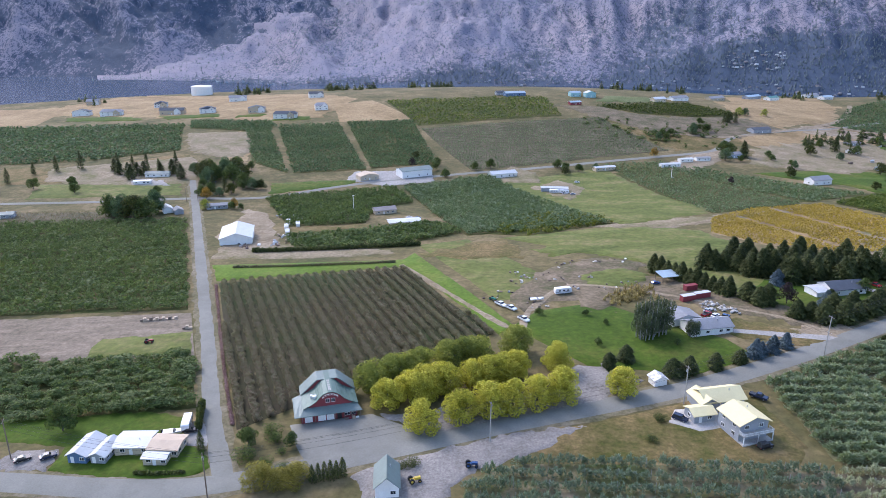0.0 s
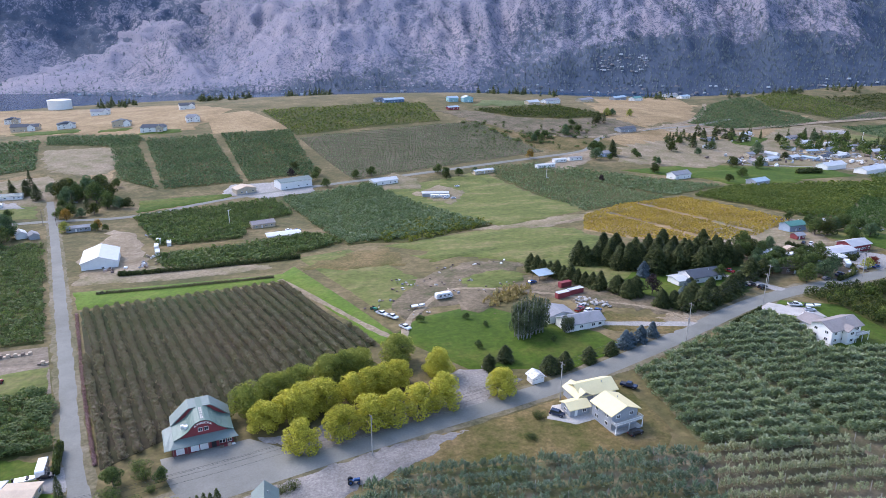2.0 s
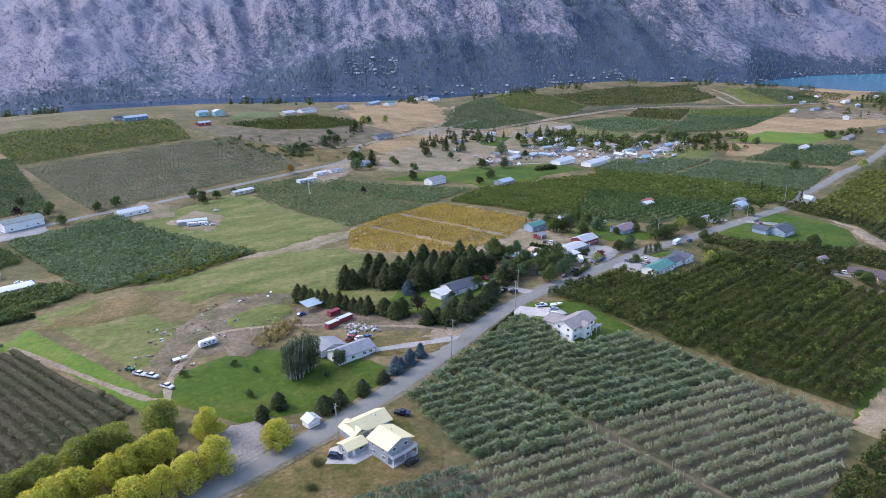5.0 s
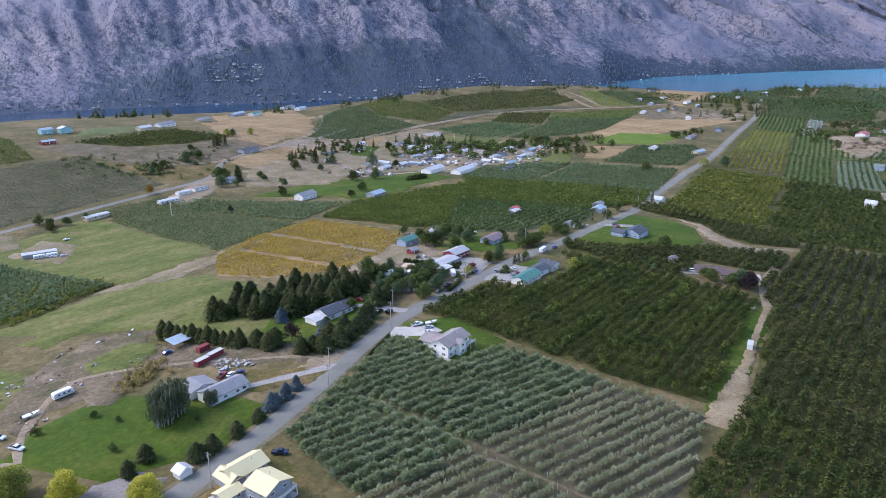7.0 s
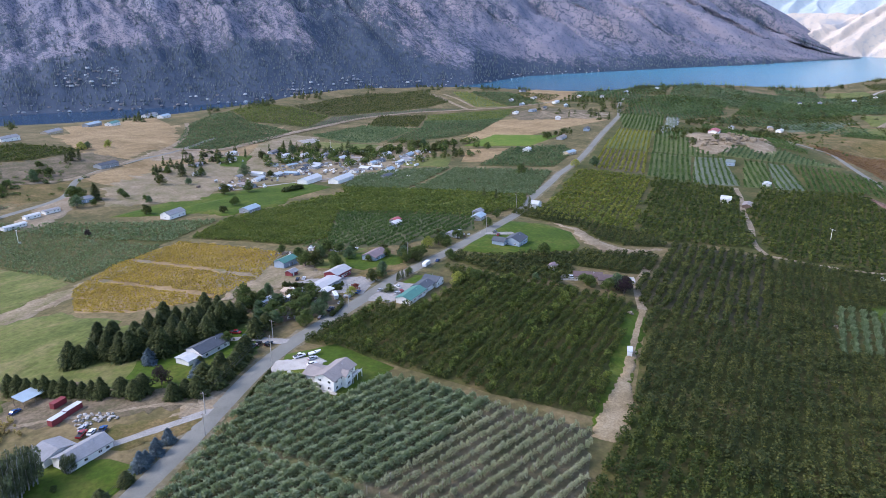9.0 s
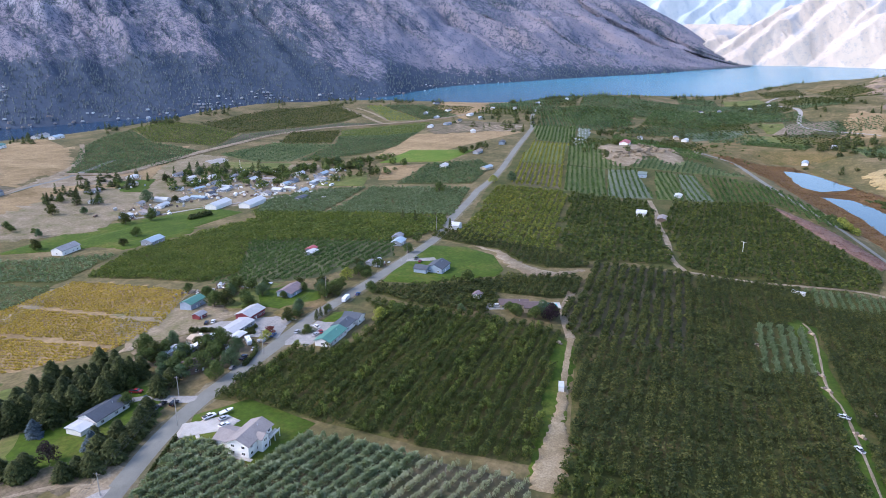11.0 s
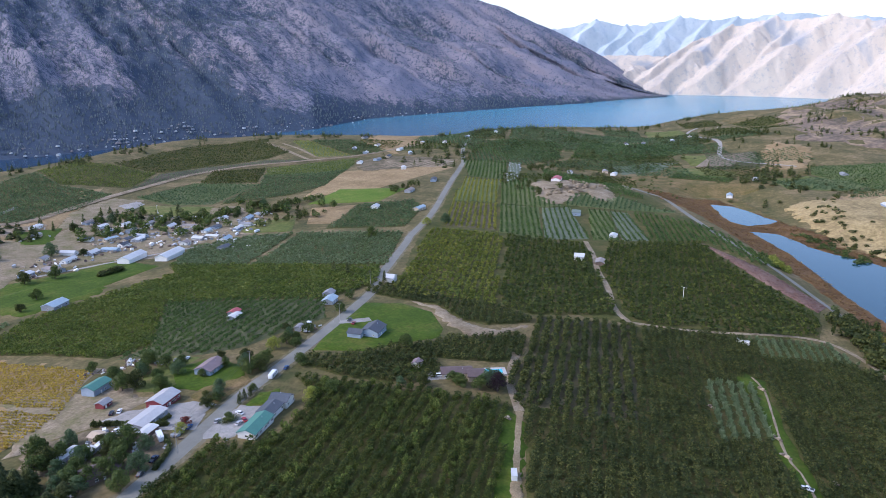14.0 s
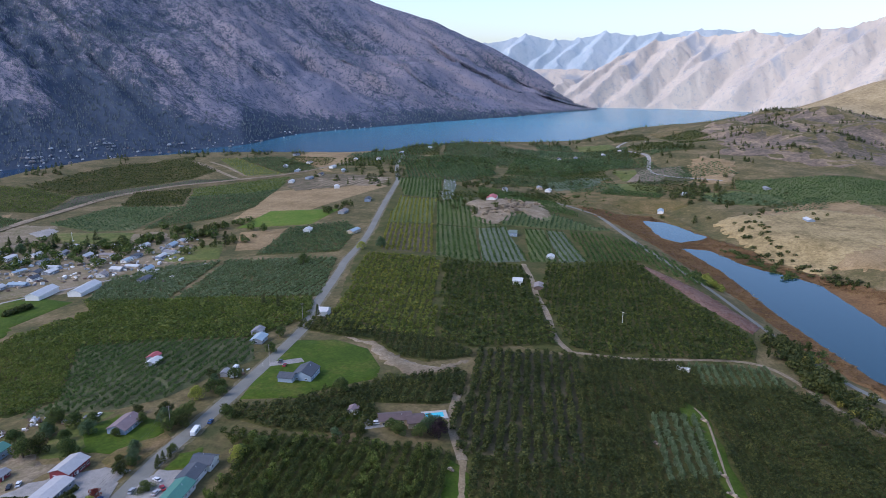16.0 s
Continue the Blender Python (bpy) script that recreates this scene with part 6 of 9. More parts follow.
def window_meshes():
    bm = bmesh.new()
    for a, c in ((-0.75, -0.65), (0.65, 0.75), (-0.04, 0.04)):
        box(bm, a, c, -0.08, 0.03, -0.6, 0.6)
    for a, c in ((-0.6, -0.5), (0.5, 0.6)):
        box(bm, -0.75, 0.75, -0.085, 0.03, a, c)
    fr = bpy.data.meshes.new("window")
    bm.to_mesh(fr)
    bm.free()
    fr.materials.append(M_TRIM)
    bm = boxed(-0.65, 0.65, -0.03, 0.02, -0.5, 0.5)
    pn = bpy.data.meshes.new("pane")
    bm.to_mesh(pn)
    bm.free()
    pn.materials.append(M_GLASS)
    bm = bmesh.new()
    box(bm, -0.5, 0.5, -0.07, 0.03, 0, 2.05)
    dr = bpy.data.meshes.new("door")
    bm.to_mesh(dr)
    bm.free()
    return fr, pn, dr


WINDOW, PANE, DOOR = window_meshes()
DOOR.materials.append(M_TRIM)


def opening(parent, x, y, z, turn, sx=1.0, sz=1.0, pane=True):
    """A framed window with its pane, facing local -y before the turn."""
    w = new("window", WINDOW)
    w.parent = parent
    w.matrix_basis = Matrix.Translation((x, y, z)) @ Matrix.Rotation(turn, 4, "Z") @ Matrix.Diagonal((sx, 1, sz, 1))
    if pane:
        p = new("pane", PANE)
        p.parent = w
    return w


def doorway(parent, x, y, z, turn, mat=None, sx=1.0, sz=1.0):
    d = new("door", DOOR)
    d.parent = parent
    d.matrix_basis = Matrix.Translation((x, y, z)) @ Matrix.Rotation(turn, 4, "Z") @ Matrix.Diagonal((sx, 1, sz, 1))
    if mat:
        d.data = DOOR.copy()
        d.data.materials[0] = mat
    return d


def gable_walls(w, d, h, rh, along="x", y0=0.0):
    """A house body whose gables follow the roof; it reaches below the ground."""
    bm = bmesh.new()
    if along == "x":
        prof = [(y0, -1.2), (y0 + d, -1.2), (y0 + d, h), (y0 + d / 2, h + rh), (y0, h)]
        a = [bm.verts.new((-w / 2, y, z)) for y, z in prof]
        b = [bm.verts.new((w / 2, y, z)) for y, z in prof]
    else:
        prof = [(-w / 2, -1.2), (w / 2, -1.2), (w / 2, h), (0, h + rh), (-w / 2, h)]
        a = [bm.verts.new((x, y0 + d, z)) for x, z in prof]
        b = [bm.verts.new((x, y0, z)) for x, z in prof]
    bm.faces.new(a)
    bm.faces.new(b[::-1])
    for i in range(5):
        j = (i + 1) % 5
        bm.faces.new((a[j], a[i], b[i], b[j]))
    bmesh.ops.recalc_face_normals(bm, faces=bm.faces)
    return bm


def gable_roof(w, d, h, rh, along="x", eave=0.5, thick=0.22, y0=0.0, hip=0.0):
    """Two pitched plates that overhang the walls; hip draws the ridge ends in."""
    bm = bmesh.new()
    if along == "x":
        L, k = w / 2 + eave, d / 2
        low, up = h - rh * eave / k + thick, h + rh + thick
        for s in (-1, 1):
            pts = [(-L, y0 + k + s * (k + eave), low), (L, y0 + k + s * (k + eave), low), (L - hip, y0 + k, up), (-L + hip, y0 + k, up)]
            slab(bm, pts if s < 0 else pts[::-1], thick)
        if hip:
            for s in (-1, 1):
                pts = [(s * L, y0 + k + k + eave, low), (s * L, y0 + k - k - eave, low), (s * (L - hip), y0 + k, up)]
                slab(bm, pts if s < 0 else pts[::-1], thick)
    else:
        L, k = d / 2 + eave, w / 2
        low, up = h - rh * eave / k + thick, h + rh + thick
        for s in (-1, 1):
            pts = [(s * (k + eave), y0 + d / 2 - L, low), (s * (k + eave), y0 + d / 2 + L, low), (0, y0 + d / 2 + L - hip, up), (0, y0 + d / 2 - L + hip, up)]
            slab(bm, pts[::-1] if s < 0 else pts, thick)
        if hip:
            for s in (-1, 1):
                pts = [(-k - eave, y0 + d / 2 + s * L, low), (k + eave, y0 + d / 2 + s * L, low), (0, y0 + d / 2 + s * (L - hip), up)]
                slab(bm, pts if s < 0 else pts[::-1], thick)
    bmesh.ops.recalc_face_normals(bm, faces=bm.faces)
    return bm


def house(name, x, y, deg, w, d, h, rh, wall, roof, label, category="house", along="x", front=2, side=1, door=True, eave=0.5, hip=0.0, storeys=1, group="", flue=True):
    """A house at the middle of its front wall; w along it, d behind it."""
    ob = tagged(new(name), label, category, group)
    c, s = math.cos(radians(deg)), math.sin(radians(deg))
    z = min(gz1(x + c * u - s * v, y + s * u + c * v) for u in (-w / 2, w / 2) for v in (0, d))
    top = max(gz1(x + c * u - s * v, y + s * u + c * v) for u in (-w / 2, w / 2) for v in (0, d))
    z = z + min(0.5 * (top - z), 0.6) + 0.2
    ob.matrix_basis = Matrix.Translation((x, y, z)) @ Matrix.Rotation(radians(deg), 4, "Z")
    part("wall", gable_walls(w, d, h, 0.02 if hip else rh, along), wall, ob)
    part("roof", gable_roof(w, d, h, rh, along, eave, 0.22, 0.0, hip), roof, ob)
    for lv in range(storeys):
        zz = 1.55 + lv * 2.7
        for k in range(front):
            u = (k + 0.5) / front * w - w / 2
            if door and lv == 0 and k == front // 2:
                u += min(1.6, w / front * 0.3)
            opening(ob, u, -0.01, zz, 0)
            if storeys > 1 or front > 2:
                opening(ob, u, d + 0.01, zz, math.pi, pane=False)
        for k in range(side):
            v = (k + 0.5) / side * d
            opening(ob, w / 2 + 0.01, v, zz, math.pi / 2)
            opening(ob, -w / 2 - 0.01, v, zz, -math.pi / 2)
    if door:
        doorway(ob, (0 if front % 2 == 0 else -min(1.4, w / 4)), -0.01, 0.0, 0)
    if flue and rh > 0.6:
        k = 0.3
        zf = h + rh * (1 - k) + 0.1
        px, py = (w * 0.2, d / 2 * (1 - k)) if along == "x" else (w / 2 * k, d * 0.6)
        part("flue", tube(bmesh.new(), (px, py, zf - 0.2), (px, py, zf + 0.8), 0.13), M_STEEL, ob)
    return ob


# -- fruit shop with a gambrel front
def fruit_shop():
    ob = tagged(new("fruit_shop"), "red barn-like fruit shop with a green metal roof and white doors", "shop")
    x, y, deg = -34.0, 186.2, 15
    ob.matrix_basis = Matrix.Translation((x, y, gz1(x, y) + 0.15)) @ Matrix.Rotation(radians(deg), 4, "Z") @ Matrix.Diagonal((0.93, 0.93, 0.9, 1))
    # cross-section of the barn: low wings that sweep up to a rounded ridge
    sweep = [(-9.2, 4.3), (-6.4, 5.6), (-4.6, 6.8), (-3.4, 8.2), (-2.2, 9.2), (-0.8, 9.8), (0.8, 9.8), (2.2, 9.2), (3.4, 8.2), (4.6, 6.8), (6.4, 5.6), (9.2, 4.3)]
    bm = bmesh.new()
    f = [bm.verts.new((u, 3.3, z - 0.2)) for u, z in [(-8.6, 3.0)] + sweep[1:-1] + [(8.6, 3.0)]]
    g = [bm.verts.new((v.co.x, 17.2, v.co.z)) for v in f]
    h = [bm.verts.new((x, y, -1.5)) for x, y in ((-8.6, 3.3), (8.6, 3.3), (8.6, 17.2), (-8.6, 17.2))]
    bm.faces.new(f + [h[1], h[0]])
    bm.faces.new(g[::-1] + [h[3], h[2]])
    bm.faces.new((f[0], h[0], h[3], g[0]))
    bm.faces.new((f[-1], g[-1], h[2], h[1]))
    bmesh.ops.recalc_face_normals(bm, faces=bm.faces)
    part("wall", bm, W_RED, ob)
    bm = bmesh.new()
    loop = sweep + [(u, z - 0.22) for u, z in sweep[::-1]]
    n = len(sweep)
    f = [bm.verts.new((u, 2.7, z)) for u, z in loop]
    g = [bm.verts.new((u, 17.8, z)) for u, z in loop]
    for i in range(len(loop)):
        j = (i + 1) % len(loop)
        bm.faces.new((f[i], g[i], g[j], f[j]))
    for i in range(n - 1):
        for q in (f, g):
            bm.faces.new((q[i], q[i + 1], q[2 * n - 2 - i], q[2 * n - 1 - i]))
    bmesh.ops.recalc_face_normals(bm, faces=bm.faces)
    part("roof", bm, R_GREEN, ob, "green metal roof swept up to a rounded ridge")
    for i in range(n - 1):
        (u0, z0), (u1, z1) = sweep[i], sweep[i + 1]
        for k in range(2):
            u, z = u0 + (u1 - u0) * k / 2, z0 + (z1 - z0) * k / 2
            part("roof_rib", boxed(u - 0.04, u + 0.04, 2.7, 17.8, z - 0.02, z + 0.07), R_GREEN, ob)
    rear = [(-9.5, 4.4), (-4.2, 9.2), (-3.4, 9.75), (3.4, 9.75), (4.2, 9.2), (9.5, 4.4)]
    bm = bmesh.new()
    loop = rear + [(u * 0.97, z - 0.25) for u, z in rear[::-1]]
    n = len(rear)
    f = [bm.verts.new((u, 12.0, z)) for u, z in loop]
    g = [bm.verts.new((u, 18.4, z)) for u, z in loop]
    for i in range(len(loop)):
        j = (i + 1) % len(loop)
        bm.faces.new((f[i], g[i], g[j], f[j]))
    for i in range(n - 1):
        for q in (f, g):
            bm.faces.new((q[i], q[i + 1], q[2 * n - 2 - i], q[2 * n - 1 - i]))
    bmesh.ops.recalc_face_normals(bm, faces=bm.faces)
    part("rear_roof", bm, R_PALEGREEN, ob, "paler raised rear roof")
    bm = bmesh.new()
    f = [bm.verts.new((u * 0.95, 12.3, z - 0.3)) for u, z in rear]
    g = [bm.verts.new((u * 0.95, 18.0, z - 0.3)) for u, z in rear]
    bm.faces.new(f)
    bm.faces.new(g[::-1])
    for i in range(n):
        bm.faces.new((f[i], g[i], g[(i + 1) % n], f[(i + 1) % n]))
    bmesh.ops.recalc_face_normals(bm, faces=bm.faces)
    part("rear_gable", bm, W_RED, ob)
    part("rear_wall", boxed(-8.9, 8.9, 12.4, 17.9, -1.5, 4.3), W_RED, ob)
    for k in range(5):
        part("skylight", boxed(-0.45, 0.45, 4.2 + k * 1.5, 5.2 + k * 1.5, 9.7, 9.86), M_CONCRETE, ob, "pale skylight panel")
    for u, v, s in ((-5.0, 5.4, 0.6), (-6.0, 7.2, 0.45)):
        zz = float(np.interp(u, [q[0] for q in sweep], [q[1] for q in sweep]))
        part("roof_vent", boxed(u - s, u + s, v - s, v + s, zz - 0.4, zz + 1.0, bevel=0.06), M_TRIM, ob, "white roof vent box")
    # porch roof along the front and one side
    bm = slab(bmesh.new(), [(-10.5, 0, 3.0), (10.2, 0, 3.0), (8.8, 3.3, 4.3), (-8.8, 3.3, 4.3)], 0.16)
    slab(bm, [(-12.2, 0, 3.0), (-10.5, 0, 3.0), (-8.8, 3.3, 4.2), (-8.8, 13, 4.2), (-12.2, 13, 3.0)], 0.16)
    bmesh.ops.recalc_face_normals(bm, faces=bm.faces)
    part("porch_roof", bm, R_PALEGREEN, ob, "grey-green porch roof")
    part("front_wall", boxed(-10, 8.6, 1.2, 3.3, -1, 3.2), W_RED, ob)
    for u in (-7.6, -3.2, -0.4):
        dd = part("roller_door", boxed(u - 1.25, u + 1.25, 1.08, 1.2, 0, 2.5), M_TRIM, ob, "white panelled roller door")
        for k in range(3):
            part("panel", boxed(u - 1.15, u + 1.15, 1.04, 1.09, 0.12 + k * 0.82, 0.78 + k * 0.82), W_WHITE, dd)
    doorway(ob, 2.6, 1.18, 0, 0, M_BLACK, 1.5, 1.1)
    opening(ob, 5.2, 1.18, 1.5, 0, 1.3)
    opening(ob, 7.4, 1.18, 1.5, 0)
    for u in (-0.9, 0.9):
        opening(ob, u, 3.28, 6.3, 0, 0.9, 1.2)
    bm = bmesh.new()
    for k in range(9):
        a0, a1 = radians(150 - k * 13.3), radians(150 - (k + 1) * 13.3)
        m0, m1 = (3.0 * math.cos(a0), 6.3 + 2.0 * math.sin(a0)), (3.0 * math.cos(a1), 6.3 + 2.0 * math.sin(a1))
        pts = [(m0[0], 3.16, m0[1] + 0.6), (m0[0], 3.16, m0[1]), (m1[0], 3.16, m1[1]), (m1[0], 3.16, m1[1] + 0.6)]
        vs = [bm.verts.new(p) for p in pts] + [bm.verts.new((p[0], 3.28, p[2])) for p in pts]
        for q in ((0, 1, 2, 3), (7, 6, 5, 4), (0, 3, 7, 4), (1, 5, 6, 2)):
            bm.faces.new([vs[i] for i in q])
    bmesh.ops.remove_doubles(bm, verts=bm.verts, dist=0.01)
    sign = part("sign", bm, M_TRIM, ob, "white arched shop sign with dark lettering bars")
    for k in range(5):
        a = radians(130 - k * 20)
        part("lettering_bar", boxed(3.0 * math.cos(a) - 0.32, 3.0 * math.cos(a) + 0.32, 3.1, 3.17, 6.45 + 2.0 * math.sin(a), 6.7 + 2.0 * math.sin(a)), W_RED, sign)
    for u in (-9.6, -5.4, 1.2, 4.2, 6.5, 9.6):
        part("post", tube(bmesh.new(), (u, 0.25, -0.3), (u, 0.25, 2.95), 0.09), M_WOOD, ob)
    for k in range(4):
        part("produce_bin", boxed(4.2 + k * 1.25, 5.2 + k * 1.25, -0.9 + 0.2 * (k % 2), 0.1, 0, 0.75 + 0.2 * (k % 3), bevel=0.04), (M_WOOD, W_RED, R_TAN, M_TRIM)[k], ob, "produce bin before the shop")
    return ob


fruit_shop()


# -- house with cream roofs and a balcony
def balcony_house():
    ob = house("house", 89.6, 172.2, 17, 9.9, 9.0, 5.4, 1.9, W_GREY, R_CREAM, "grey two-storey house with a cream metal roof and balcony", along="y", front=2, side=2, storeys=2, door=False, eave=0.7)
    part("balcony", boxed(-4.95, 5.4, -2.2, 0, 2.55, 2.75), M_CONCRETE, ob, "grey balcony deck")
    part("terrace", boxed(-4.95, 5.4, -2.4, 0, -0.6, 0.08), M_CONCRETE, ob, "concrete terrace slab")
    bm = bmesh.new()
    box(bm, -4.95, 5.4, -2.2, -2.12, 3.55, 3.65)
    box(bm, -4.95, 5.4, -2.2, -2.12, 2.8, 2.88)
    for k in range(36):
        box(bm, -4.9 + k * 0.29, -4.84 + k * 0.29, -2.18, -2.14, 2.75, 3.6)
    for u in (-4.95, 5.32):
        box(bm, u, u + 0.08, -2.2, 0, 3.55, 3.65)
        for k in range(7):
            box(bm, u, u + 0.06, -2.0 + k * 0.3, -1.94 + k * 0.3, 2.75, 3.6)
    part("railing", bm, M_TRIM, ob, "white balcony railing")
    for u in (-4.8, 0.2, 5.25):
        part("post", boxed(u - 0.1, u + 0.1, -2.2, -2.0, 0, 2.6), M_TRIM, ob)
    return ob


balcony_house()
house("house", 87.5, 187.5, 12, 13, 8, 3.2, 2.0, W_GREY, R_CREAM, "low grey house with a cream metal roof", along="x", front=3, side=1, eave=0.7)
house("house_wing", 82.2, 186.0, 12, 5.6, 8, 3.0, 1.6, W_GREY, R_CREAM, "grey gabled wing with a cream metal roof", along="y", front=1, side=0, door=False, flue=False)
house("garage", 78.8, 180.6, 12, 7, 5.5, 2.6, 1.0, W_GREY, R_CREAM, "small grey garage with a cream roof", along="x", front=1, side=1, flue=False)
patch("driveway", ((68, 181), (72, 188), (85, 189), (86, 178), (76, 176)), M_CONCRETE, "pale concrete drive of the cream-roofed house", "pavement", 0.34, 4)


# -- white house above the apple rows
def white_house():
    ob = house("house", 194.1, 210.8, 14, 15.5, 9.2, 5.6, 2.0, W_WHITE, R_WARM, "white two-storey house with a taupe roof and decks", along="x", front=4, side=2, storeys=2, door=False, eave=0.8)
    part("garage_wing", gable_walls(9.5, 8.5, 3.2, 1.7, "y", 9.0), W_WHITE, ob)
    part("wing_roof", gable_roof(9.5, 8.5, 3.2, 1.7, "y", 0.6, 0.22, 9.0), R_WARM, ob)
    for u in (-2.6, 2.0):
        part("garage_door", boxed(u - 1.3, u + 1.3, 17.5, 17.62, 0, 2.3), M_TRIM, ob)
    part("deck", boxed(2.5, 9.6, -2.4, 0, 2.6, 2.8), M_CONCRETE, ob, "raised deck")
    bm = bmesh.new()
    box(bm, 2.5, 9.6, -2.4, -2.32, 3.6, 3.7)
    for k in range(24):
        box(bm, 2.55 + k * 0.3, 2.61 + k * 0.3, -2.38, -2.34, 2.8, 3.6)
    part("railing", bm, M_TRIM, ob, "white deck railing")
    for u in (2.7, 6.0, 9.4):
        part("post", boxed(u - 0.1, u + 0.1, -2.4, -2.2, -0.6, 2.6), M_TRIM, ob)
    part("bay", gable_walls(4.2, 2.2, 5.4, 1.4, "y", -2.2), W_WHITE, ob, "projecting white gable bay")
    part("bay_roof", gable_roof(4.2, 2.6, 5.4, 1.4, "y", 0.5, 0.2, -2.2), R_WARM, ob)
    opening(ob, 0, -2.21, 4.2, 0, 1.2)
    opening(ob, 0, -2.21, 1.5, 0, 1.2)
    part("terrace", boxed(-9.2, -7.6, -1.5, 9.5, -1.0, 0.15), M_CONCRETE, ob, "stone terrace strip")
    return ob


white_house()
patch("driveway", ((179, 244), (188, 250), (203, 240), (203, 232), (195, 231), (186, 238)), M_CONCRETE, "white concrete drive of a white house", "pavement", 0.36, 4)
strip("garden_path", ((186, 238), (183, 231), (184, 224), (190, 222)), 1.6, M_CONCRETE, "curved pale garden path", lift=0.36, step=2)

